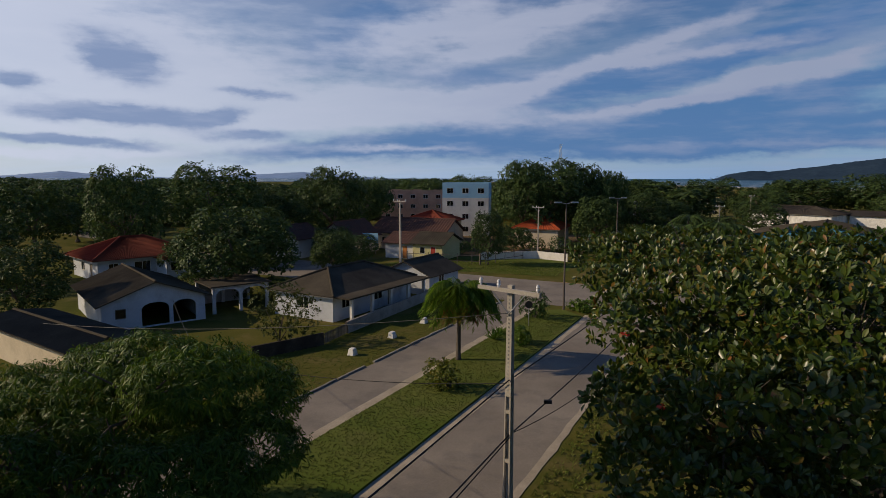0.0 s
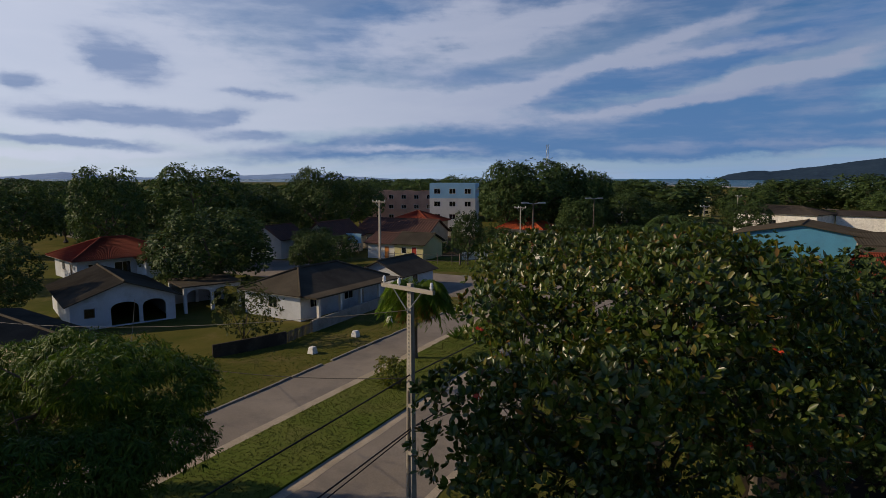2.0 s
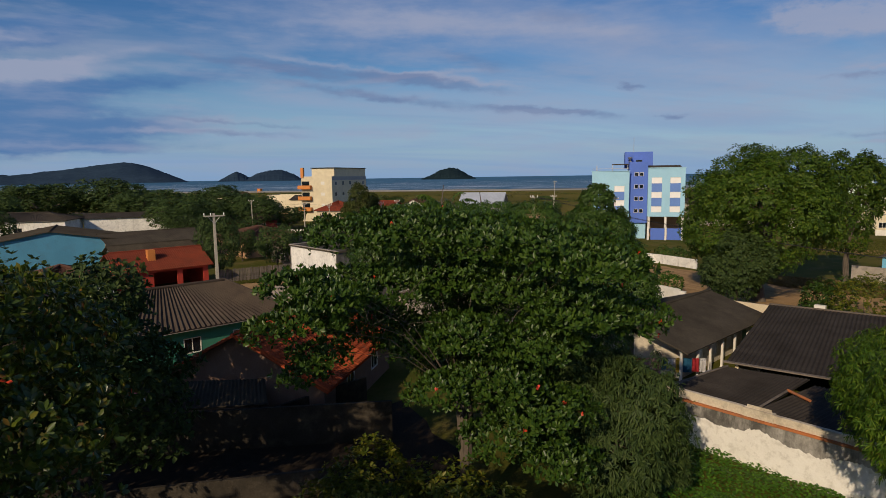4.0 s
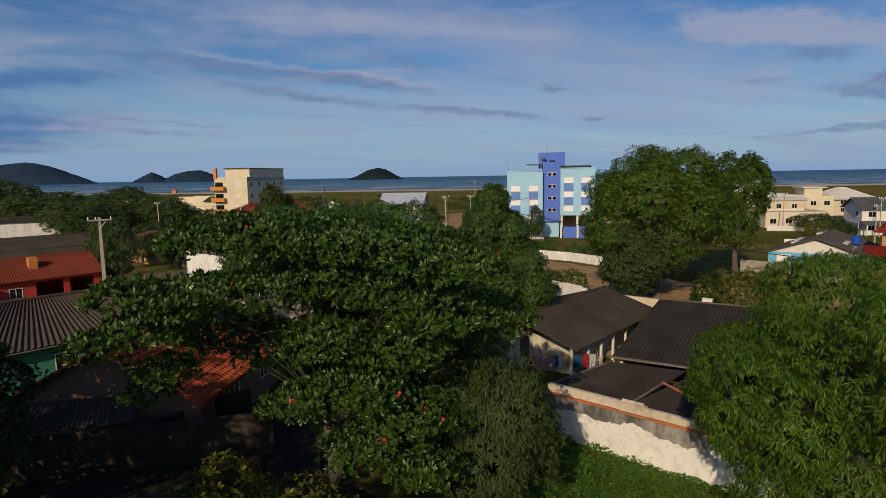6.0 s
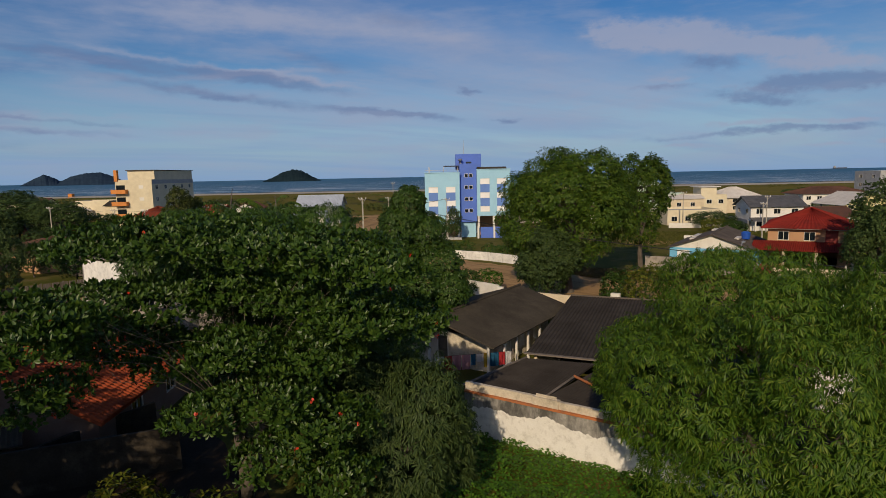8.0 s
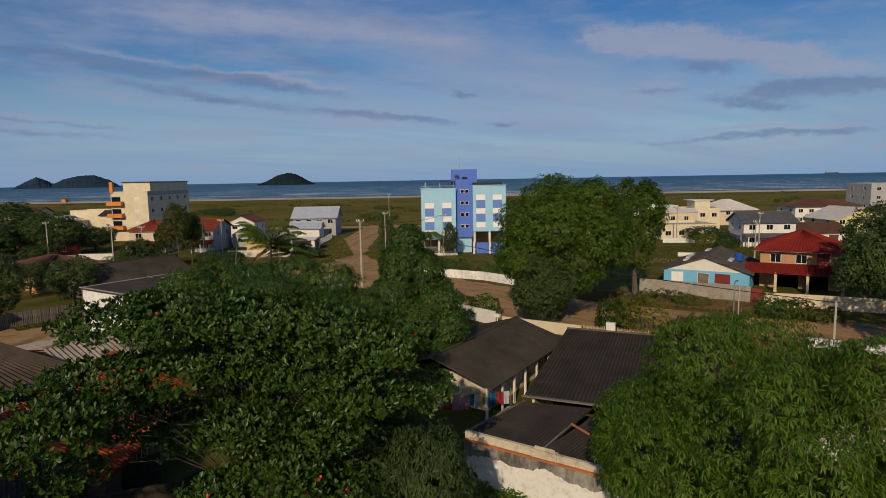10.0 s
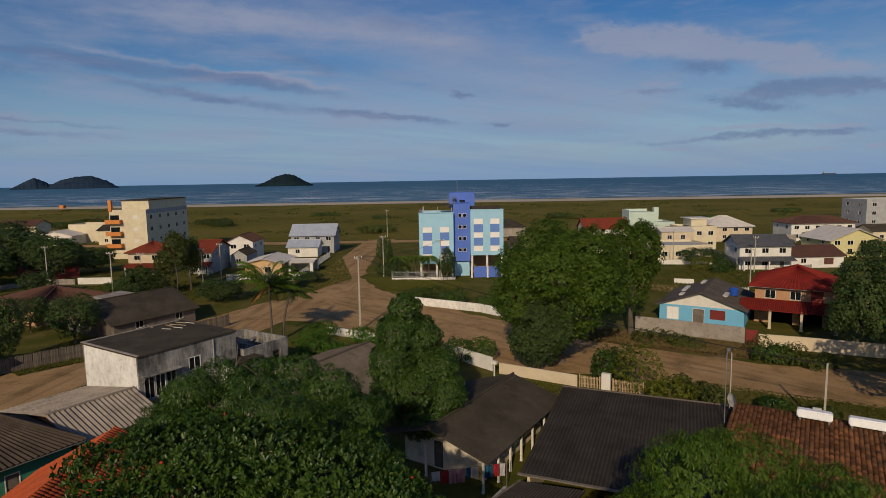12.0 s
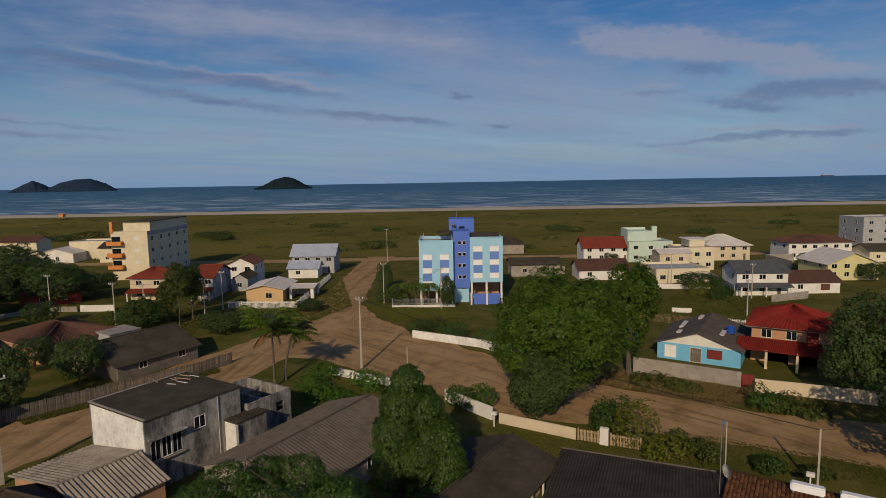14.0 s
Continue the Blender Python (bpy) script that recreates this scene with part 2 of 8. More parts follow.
# ---------------------------------------------------------------- materials
def surf(name, c1, c2, scale=0.5, rough=0.8, bump=0.15, fine=25.0, stain=None, amount=0.35, stain_scale=0.9, metal=0.0, vary=0.0, spec=0.3):
    """Two-tone mottled surface with fine relief, stains of their own shape and a shade of its own for each piece."""
    m = bpy.data.materials.new(name)
    m.use_nodes = True
    nt = m.node_tree
    N, L = nt.nodes.new, nt.links.new
    b = nt.nodes["Principled BSDF"]
    b.inputs["Roughness"].default_value, b.inputs["Metallic"].default_value = rough, metal
    b.inputs["Specular IOR Level"].default_value = spec
    co = N("ShaderNodeTexCoord")
    def noise_(s, d=5, r=0.6):
        n = N("ShaderNodeTexNoise")
        n.inputs["Scale"].default_value, n.inputs["Detail"].default_value, n.inputs["Roughness"].default_value = s, d, r
        L(co.outputs["Object"], n.inputs["Vector"])
        return n
    def mix(fac, a, b_, mode="MIX"):
        x = N("ShaderNodeMix")
        x.data_type, x.blend_type = "RGBA", mode
        for sock, v in ((x.inputs[0], fac), (x.inputs[6], a), (x.inputs[7], b_)):
            if isinstance(v, (int, float)):
                sock.default_value = v
            elif isinstance(v, tuple):
                sock.default_value = (*v, 1)
            else:
                L(v, sock)
        return x.outputs[2]
    def ramp(src, lo, hi, a=0.0, z=1.0):
        r = N("ShaderNodeMapRange")
        for k, v in (("From Min", lo), ("From Max", hi), ("To Min", a), ("To Max", z)):
            r.inputs[k].default_value = v
        L(src, r.inputs["Value"])
        return r.outputs[0]
    big, small = noise_(scale), noise_(fine, 4)
    col = mix(ramp(big.outputs[0], 0.35, 0.65), c1, c2)
    col = mix(0.35, col, ramp_col(N, L, small.outputs[0]), "OVERLAY")
    if stain:
        col = mix(ramp(noise_(stain_scale, 8, 0.7).outputs[0], 0.5, 0.68, 0.0, amount), col, stain)
    if vary:
        oi = N("ShaderNodeObjectInfo")
        hsv = N("ShaderNodeHueSaturation")
        geo, add, frac = N("ShaderNodeNewGeometry"), N("ShaderNodeMath"), N("ShaderNodeMath")
        add.operation, frac.operation = "ADD", "FRACT"
        L(oi.outputs["Random"], add.inputs[0]), L(geo.outputs["Random Per Island"], add.inputs[1]), L(add.outputs[0], frac.inputs[0])
        L(ramp(frac.outputs[0], 0, 1, 1 - vary, 1 + vary), hsv.inputs["Value"])
        L(col, hsv.inputs["Color"])
        col = hsv.outputs[0]
    L(col, b.inputs["Base Color"])
    bp = N("ShaderNodeBump")
    bp.inputs["Strength"].default_value, bp.inputs["Distance"].default_value = bump, 0.03
    L(small.outputs[0], bp.inputs["Height"])
    L(bp.outputs[0], b.inputs["Normal"])
    return m


def ramp_col(N, L, src):
    r = N("ShaderNodeMapRange")
    r.inputs["From Min"].default_value, r.inputs["From Max"].default_value = 0.3, 0.7
    r.inputs["To Min"].default_value, r.inputs["To Max"].default_value = 0.3, 0.7
    L(src, r.inputs["Value"])
    return r.outputs[0]


def leafy(name, cols, rough=0.42, through_=0.3, spec=0.4):
    """Leaves: each its own green, some light passing through."""
    m = bpy.data.materials.new(name)
    m.use_nodes = True
    nt = m.node_tree
    N, L = nt.nodes.new, nt.links.new
    b, out = nt.nodes["Principled BSDF"], nt.nodes["Material Output"]
    geo, oi = N("ShaderNodeNewGeometry"), N("ShaderNodeObjectInfo")
    rp = N("ShaderNodeValToRGB")
    rp.color_ramp.interpolation = "LINEAR"
    els = rp.color_ramp.elements
    while len(els) < len(cols):
        els.new(0.5)
    for e, (p, c) in zip(els, cols):
        e.position, e.color = p, (*c, 1)
    L(geo.outputs["Random Per Island"], rp.inputs[0])
    hsv = N("ShaderNodeHueSaturation")
    mr = N("ShaderNodeMapRange")
    mr.inputs["To Min"].default_value, mr.inputs["To Max"].default_value = 0.8, 1.2
    L(oi.outputs["Random"], mr.inputs["Value"])
    L(mr.outputs[0], hsv.inputs["Value"])
    L(rp.outputs[0], hsv.inputs["Color"])
    L(hsv.outputs[0], b.inputs["Base Color"])
    b.inputs["Roughness"].default_value, b.inputs["Specular IOR Level"].default_value = rough, spec
    tr, ms = N("ShaderNodeBsdfTranslucent"), N("ShaderNodeMixShader")
    ms.inputs[0].default_value = through_
    L(hsv.outputs[0], tr.inputs[0])
    L(b.outputs[0], ms.inputs[1]), L(tr.outputs[0], ms.inputs[2]), L(ms.outputs[0], out.inputs[0])
    return m


def glassy(name, col=(0.02, 0.03, 0.04)):
    m = bpy.data.materials.new(name)
    m.use_nodes = True
    b = m.node_tree.nodes["Principled BSDF"]
    b.inputs["Base Color"].default_value = (*col, 1)
    b.inputs["Roughness"].default_value = 0.06
    b.inputs["Transmission Weight"].default_value = 0.55
    return m


M = dict(
    grass=surf("grass", (0.062, 0.072, 0.012), (0.114, 0.100, 0.023), 0.15, 0.95, 0.7, 8, (0.19, 0.135, 0.06), 0.6, 0.22, spec=0.04),
    lawn=surf("mown_lawn", (0.078, 0.108, 0.017), (0.118, 0.132, 0.030), 0.2, 0.95, 0.25, 9, (0.135, 0.115, 0.045), 0.4, 0.3, spec=0.04),
    # white walls of the first street, greyed and blued to include their shade
    whiteshade=surf("shaded_white_render", (0.56, 0.58, 0.60), (0.48, 0.50, 0.52), 0.5, 0.85, 0.12, 20, (0.26, 0.26, 0.25), 0.45, 0.8),
    lamppost=surf("dark_rusty_steel", (0.13, 0.105, 0.085), (0.09, 0.07, 0.055), 1.5, 0.7, 0.1, 30),
    dune=surf("dune_scrub", (0.100, 0.094, 0.015), (0.172, 0.136, 0.032), 0.015, 0.95, 0.6, 0.5, (0.036, 0.046, 0.011), 0.75, 0.03, spec=0.03),
    sand=surf("beach_sand", (0.42, 0.37, 0.29), (0.50, 0.44, 0.35), 0.02, 0.95, 0.1, 1.0, spec=0.06),
    dirt=surf("dirt_road", (0.31, 0.195, 0.088), (0.40, 0.262, 0.128), 0.16, 0.95, 0.5, 5, (0.15, 0.10, 0.048), 0.75, 0.3, spec=0.05),
    asphalt=surf("worn_paving", (0.195, 0.166, 0.132), (0.265, 0.228, 0.182), 0.18, 0.9, 0.3, 16, (0.125, 0.112, 0.102), 0.6, 0.3, spec=0.08),
    # bare yard earth, darkened so its colour carries the trees' deep shade
    darkearth=surf("shaded_dark_earth", (0.042, 0.031, 0.021), (0.028, 0.022, 0.016), 0.5, 0.95, 0.5, 6, (0.095, 0.072, 0.045), 0.4, 0.5, spec=0.06),
    # dark mouldy render, with the yard's shade put into the colour as well
    darkwall=surf("shaded_mouldy_render", (0.060, 0.050, 0.038), (0.032, 0.028, 0.022), 0.6, 0.95, 0.3, 12, (0.17, 0.14, 0.10), 0.4, 0.9, spec=0.1),
    verge=surf("sandy_edge", (0.42, 0.355, 0.265), (0.32, 0.27, 0.195), 0.8, 0.95, 0.3, 12, spec=0.06),
    kerb=surf("kerb_stone", (0.27, 0.245, 0.20), (0.19, 0.172, 0.142), 1.5, 0.9, 0.3, 20, vary=0.15),
    white=surf("white_paint", (0.74, 0.71, 0.64), (0.65, 0.62, 0.55), 0.6, 0.75, 0.08, 30, (0.40, 0.38, 0.34), 0.3, 0.8),
    creamwash=surf("grimy_cream_wash", (0.62, 0.55, 0.43), (0.50, 0.44, 0.34), 0.7, 0.85, 0.2, 14, (0.17, 0.145, 0.11), 0.55, 1.3),
    peelwhite=surf("peeling_limewash", (0.80, 0.78, 0.73), (0.72, 0.70, 0.65), 0.9, 0.85, 0.25, 14, (0.34, 0.31, 0.265), 0.5, 2.6),
    cream=surf("cream_paint", (0.68, 0.60, 0.42), (0.62, 0.54, 0.37), 0.4, 0.8, 0.08, 25, (0.42, 0.36, 0.25), 0.35, 0.5),
    beige=surf("beige_paint", (0.62, 0.52, 0.36), (0.54, 0.45, 0.31), 0.5, 0.8, 0.1, 25, (0.34, 0.28, 0.19), 0.4, 0.7),
    yellow=surf("yellow_paint", (0.62, 0.56, 0.28), (0.56, 0.50, 0.24), 0.5, 0.8, 0.1, 25),
    ochre=surf("ochre_paint", (0.60, 0.40, 0.20), (0.54, 0.36, 0.18), 0.5, 0.8, 0.1, 25),
    orange=surf("orange_paint", (0.62, 0.24, 0.06), (0.55, 0.20, 0.05), 0.5, 0.75, 0.1, 25),
    brickp=surf("orange_brick_paint", (0.46, 0.27, 0.15), (0.40, 0.23, 0.125), 0.5, 0.85, 0.1, 25),
    salmon=surf("salmon_brick", (0.66, 0.37, 0.25), (0.57, 0.31, 0.21), 0.5, 0.9, 0.15, 20, (0.34, 0.2, 0.14), 0.4, 0.5),
    # pink render taken down to brown, standing in for deep shade on it
    pink=surf("shaded_pink_render", (0.20, 0.128, 0.092), (0.155, 0.10, 0.075), 0.6, 0.9, 0.15, 20, (0.2, 0.15, 0.12), 0.5, 0.8),
    red=surf("red_paint", (0.45, 0.05, 0.03), (0.38, 0.045, 0.03), 0.5, 0.7, 0.1, 25),
    maroon=surf("maroon_paint", (0.20, 0.03, 0.025), (0.16, 0.025, 0.02), 0.8, 0.6, 0.1, 25),
    green=surf("teal_green_paint", (0.05, 0.24, 0.16), (0.045, 0.20, 0.135), 0.5, 0.8, 0.1, 25, (0.08, 0.15, 0.11), 0.4, 0.7),
    sky_=surf("pale_blue_paint", (0.34, 0.58, 0.72), (0.31, 0.54, 0.68), 0.4, 0.75, 0.06, 25, (0.28, 0.45, 0.55), 0.3, 0.5),
    royal=surf("royal_blue_paint", (0.09, 0.17, 0.55), (0.08, 0.155, 0.50), 0.4, 0.7, 0.06, 25),
    mid=surf("mid_blue_paint", (0.13, 0.24, 0.56), (0.12, 0.22, 0.52), 0.4, 0.7, 0.06, 25),
    cyan=surf("bright_blue_paint", (0.17, 0.46, 0.68), (0.15, 0.42, 0.62), 0.5, 0.75, 0.08, 25),
    gable=surf("shed_blue_paint", (0.08, 0.27, 0.42), (0.07, 0.24, 0.38), 0.4, 0.8, 0.08, 25, (0.08, 0.16, 0.22), 0.4, 0.6),
    mint=surf("mint_paint", (0.52, 0.62, 0.52), (0.46, 0.56, 0.47), 0.5, 0.8, 0.08, 25),
    grey=surf("grey_render", (0.40, 0.40, 0.39), (0.33, 0.33, 0.325), 0.5, 0.85, 0.15, 18, (0.2, 0.2, 0.19), 0.5, 0.7),
    concrete=surf("rough_concrete", (0.36, 0.32, 0.27), (0.27, 0.24, 0.205), 0.7, 0.9, 0.3, 14, (0.13, 0.115, 0.095), 0.6, 1.0, spec=0.1),
    pole=surf("pole_concrete", (0.44, 0.40, 0.33), (0.34, 0.31, 0.26), 1.5, 0.9, 0.2, 30, spec=0.1),
    steel=surf("galvanised_steel", (0.40, 0.41, 0.42), (0.32, 0.33, 0.34), 2, 0.45, 0.1, 40, metal=0.7),
    ceram=surf("white_porcelain", (0.8, 0.8, 0.78), (0.74, 0.74, 0.72), 2, 0.3, 0.02, 40),
    fibro=surf("weathered_fibre_cement", (0.043, 0.037, 0.031), (0.064, 0.055, 0.046), 0.5, 0.9, 0.2, 12, (0.030, 0.024, 0.019), 0.6, 0.7, spec=0.05),
    fibro_m=surf("brown_grey_sheet", (0.135, 0.112, 0.090), (0.10, 0.083, 0.068), 0.6, 0.9, 0.2, 12, (0.05, 0.043, 0.036), 0.6, 0.8, spec=0.05),
    fibro_l=surf("pale_fibre_cement", (0.20, 0.17, 0.14), (0.145, 0.122, 0.10), 0.6, 0.9, 0.2, 12, (0.06, 0.052, 0.045), 0.6, 0.8, spec=0.08),
    fibro_b=surf("dark_brown_sheet", (0.088, 0.068, 0.052), (0.066, 0.052, 0.041), 0.6, 0.9, 0.2, 12, (0.04, 0.032, 0.026), 0.6, 0.8, spec=0.05),
    fibro_p=surf("bleached_fibre_cement", (0.34, 0.29, 0.23), (0.24, 0.205, 0.165), 0.6, 0.9, 0.2, 12, (0.09, 0.078, 0.064), 0.6, 0.8, spec=0.08),
    tarpaper=surf("dark_roofing", (0.053, 0.045, 0.033), (0.079, 0.067, 0.049), 0.35, 0.9, 0.2, 10, (0.120, 0.100, 0.072), 0.4, 0.5, spec=0.04),
    slate=surf("dark_slate_tile", (0.07, 0.072, 0.078), (0.10, 0.10, 0.105), 0.7, 0.7, 0.2, 15),
    tile=surf("red_clay_tile", (0.225, 0.048, 0.024), (0.17, 0.040, 0.022), 0.6, 0.8, 0.2, 10, (0.15, 0.04, 0.022), 0.4, 0.8, spec=0.12),
    tile_r=surf("crimson_tile", (0.235, 0.026, 0.018), (0.18, 0.022, 0.016), 0.6, 0.8, 0.2, 10, (0.11, 0.025, 0.018), 0.5, 0.8, spec=0.08),
    tile_o=surf("orange_clay_tile", (0.43, 0.088, 0.030), (0.33, 0.070, 0.027), 0.6, 0.85, 0.2, 10, (0.12, 0.05, 0.03), 0.6, 0.9, spec=0.1),
    tile_b=surf("mossy_brown_tile", (0.19, 0.080, 0.034), (0.085, 0.045, 0.026), 1.6, 0.85, 0.2, 10, (0.045, 0.035, 0.027), 0.85, 1.2, vary=0.5, spec=0.08),
    tile_d=surf("dark_brown_tile", (0.115, 0.052, 0.034), (0.085, 0.042, 0.030), 0.7, 0.85, 0.2, 10, (0.04, 0.032, 0.026), 0.5, 0.9),
    pale=surf("pale_roof_tile", (0.62, 0.58, 0.52), (0.55, 0.51, 0.45), 0.6, 0.8, 0.1, 15, (0.4, 0.36, 0.3), 0.3, 0.8),
    blueroof=surf("grey_blue_metal_roof", (0.42, 0.46, 0.52), (0.35, 0.385, 0.44), 0.5, 0.5, 0.1, 15),
    wood=surf("grey_weathered_wood", (0.17, 0.14, 0.11), (0.11, 0.092, 0.074), 1.2, 0.9, 0.3, 15, vary=0.3),
    woodl=surf("tan_wood", (0.42, 0.31, 0.18), (0.34, 0.25, 0.145), 1.2, 0.8, 0.2, 15, vary=0.2),
    bark=surf("bark", (0.13, 0.105, 0.08), (0.085, 0.07, 0.055), 1.6, 0.95, 0.7, 9),
    cable=surf("black_cable", (0.02, 0.02, 0.02), (0.016, 0.016, 0.016), 1, 0.6, 0.0, 10),
    rubber=surf("blue_plastic", (0.02, 0.09, 0.42), (0.02, 0.08, 0.38), 1, 0.4, 0.02, 10),
    shutter=surf("white_shutter", (0.80, 0.79, 0.77), (0.76, 0.75, 0.73), 1, 0.5, 0.03, 60),
    orange_edge=surf("orange_coping", (0.50, 0.17, 0.06), (0.36, 0.13, 0.05), 1.5, 0.85, 0.2, 12, (0.2, 0.12, 0.08), 0.6, 1.6),
    # woods shifted to blue, so far hills carry haze in their colour
    hillmat=surf("hazed_wooded_hill", (0.034, 0.058, 0.088), (0.026, 0.046, 0.074), 0.012, 1.0, 0.3, 0.06, spec=0.0),
    # the pale blue is distance haze mixed into the base colour
    mountain=surf("hazed_mountain", (0.22, 0.33, 0.52), (0.20, 0.30, 0.48), 0.002, 1.0, 0.1, 0.02),
    # island woods, with a blue-grey haze tint in the colour
    isle=surf("hazed_wooded_island", (0.022, 0.040, 0.046), (0.015, 0.029, 0.036), 0.03, 1.0, 0.3, 0.08, spec=0.0),
    rubble=surf("dry_earth_bank", (0.19, 0.125, 0.065), (0.13, 0.09, 0.05), 0.5, 0.95, 0.6, 5, (0.06, 0.055, 0.025), 0.6, 0.6, spec=0.06),
    cloth_r=surf("red_cloth", (0.5, 0.04, 0.05), (0.45, 0.04, 0.05), 3, 0.9, 0.05, 40),
    cloth_w=surf("white_cloth", (0.78, 0.76, 0.75), (0.70, 0.68, 0.68), 3, 0.9, 0.05, 40),
    cloth_b=surf("blue_cloth", (0.03, 0.16, 0.30), (0.03, 0.14, 0.26), 3, 0.9, 0.05, 40),
    cloth_y=surf("yellow_cloth", (0.62, 0.45, 0.07), (0.55, 0.40, 0.06), 3, 0.9, 0.05, 40),
    cloth_p=surf("pink_cloth", (0.55, 0.30, 0.34), (0.5, 0.27, 0.31), 3, 0.9, 0.05, 40),
    glass=glassy("window_glass"),
    ceil=surf("eave_board", (0.30, 0.28, 0.25), (0.25, 0.23, 0.21), 1, 0.9, 0.05, 20),
)
M["almond"] = leafy("almond_leaf", [(0, (0.028, 0.056, 0.008)), (0.45, (0.054, 0.084, 0.011)), (0.86, (0.095, 0.115, 0.015)), (0.96, (0.16, 0.13, 0.022)), (1, (0.21, 0.085, 0.026))], 0.32, 0.3, 0.45)
M["fig"] = leafy("broad_leaf", [(0, (0.024, 0.058, 0.009)), (0.5, (0.043, 0.090, 0.012)), (1, (0.080, 0.135, 0.018))], 0.38, 0.28, 0.3)
M["mango"] = leafy("mango_leaf", [(0, (0.036, 0.078, 0.008)), (0.5, (0.062, 0.118, 0.011)), (0.85, (0.095, 0.155, 0.015)), (1, (0.14, 0.18, 0.02))], 0.48, 0.28, 0.2)
# mango leaf again, its greens raised to hold the sunlight
M["mangolit"] = leafy("sunlit_mango_leaf", [(0, (0.042, 0.103, 0.010)), (0.5, (0.082, 0.164, 0.014)), (0.85, (0.132, 0.214, 0.019)), (1, (0.18, 0.235, 0.026))], 0.48, 0.32, 0.2)
M["darkleaf"] = leafy("dark_leaf", [(0, (0.034, 0.062, 0.018)), (0.5, (0.056, 0.094, 0.025)), (1, (0.092, 0.132, 0.034))], 0.55, 0.25, 0.18)
M["lime"] = leafy("yellow_green_leaf", [(0, (0.07, 0.11, 0.010)), (0.5, (0.13, 0.155, 0.014)), (1, (0.22, 0.20, 0.02))], 0.42, 0.35, 0.3)
M["olive"] = leafy("olive_leaf", [(0, (0.045, 0.066, 0.014)), (0.5, (0.075, 0.095, 0.020)), (1, (0.12, 0.13, 0.03))], 0.5, 0.3, 0.2)
M["palm"] = leafy("palm_leaf", [(0, (0.05, 0.10, 0.010)), (0.5, (0.09, 0.16, 0.014)), (1, (0.16, 0.22, 0.025))], 0.4, 0.35, 0.3)
M["palmdark"] = leafy("coconut_frond", [(0, (0.032, 0.062, 0.010)), (0.6, (0.06, 0.10, 0.014)), (1, (0.12, 0.15, 0.03))], 0.4, 0.3, 0.3)
# lit copy of the palm leaf, lightened in its base colours
M["palmlit"] = leafy("sunlit_palm_frond", [(0, (0.075, 0.14, 0.012)), (0.5, (0.13, 0.22, 0.018)), (1, (0.22, 0.29, 0.035))], 0.4, 0.55, 0.3)
M["creeper"] = leafy("creeper_leaf", [(0, (0.038, 0.096, 0.009)), (0.6, (0.066, 0.155, 0.013)), (1, (0.11, 0.22, 0.02))], 0.45, 0.3, 0.2)
M["tuft"] = leafy("grass_blade", [(0, (0.062, 0.080, 0.013)), (0.6, (0.110, 0.118, 0.022)), (1, (0.19, 0.16, 0.05))], 0.7, 0.3, 0.1)
M["lawnblade"] = leafy("lawn_blade", [(0, (0.078, 0.110, 0.016)), (0.6, (0.112, 0.138, 0.026)), (1, (0.17, 0.16, 0.05))], 0.7, 0.3, 0.1)
M["drygrass"] = leafy("dry_grass_blade", [(0, (0.12, 0.085, 0.035)), (0.6, (0.19, 0.135, 0.060)), (1, (0.10, 0.09, 0.03))], 0.8, 0.2, 0.1)
M["fruit"] = surf("red_bloom", (0.55, 0.06, 0.02), (0.48, 0.04, 0.02), 3, 0.5, 0.05, 30)
M["dryleaf"] = leafy("dry_frond", [(0, (0.20, 0.10, 0.03)), (1, (0.34, 0.18, 0.05))], 0.7, 0.2, 0.2)


def water_mat():
    m = surf("sea_water", (0.037, 0.128, 0.205), (0.029, 0.104, 0.172), 0.004, 0.55, 0.5, 0.25, None, spec=0.2)
    nt = m.node_tree
    N, L = nt.nodes.new, nt.links.new
    b = nt.nodes["Principled BSDF"]
    src = b.inputs["Base Color"].links[0].from_socket
    co = N("ShaderNodeTexCoord")
    mp = N("ShaderNodeMapping")
    mp.inputs["Scale"].default_value = (0.026, 0.0034, 1)
    L(co.outputs["Object"], mp.inputs[0])
    nz = N("ShaderNodeTexNoise")
    nz.inputs["Scale"].default_value, nz.inputs["Detail"].default_value, nz.inputs["Roughness"].default_value = 3.0, 6, 0.62
    L(mp.outputs[0], nz.inputs["Vector"])
    sx = N("ShaderNodeSeparateXYZ")
    L(co.outputs["Object"], sx.inputs[0])
    near = N("ShaderNodeMapRange")  # breakers thin out away from the shore
    for k, v in (("From Min", 0.0), ("From Max", 2200.0), ("To Min", 0.535), ("To Max", 0.69)):
        near.inputs[k].default_value = v
    L(sx.outputs[0], near.inputs["Value"])
    gt = N("ShaderNodeMath")
    gt.operation = "SUBTRACT"
    L(nz.outputs[0], gt.inputs[0]), L(near.outputs[0], gt.inputs[1])
    rp = N("ShaderNodeMapRange")
    rp.inputs["From Max"].default_value = 0.02
    rp.inputs["To Max"].default_value = 0.8
    L(gt.outputs[0], rp.inputs["Value"])
    mx = N("ShaderNodeMix")
    mx.data_type = "RGBA"
    L(rp.outputs[0], mx.inputs[0]), L(src, mx.inputs[6])
    mx.inputs[7].default_value = (0.62, 0.66, 0.70, 1)
    L(mx.outputs[2], b.inputs["Base Color"])
    return m


M["sea"] = water_mat()


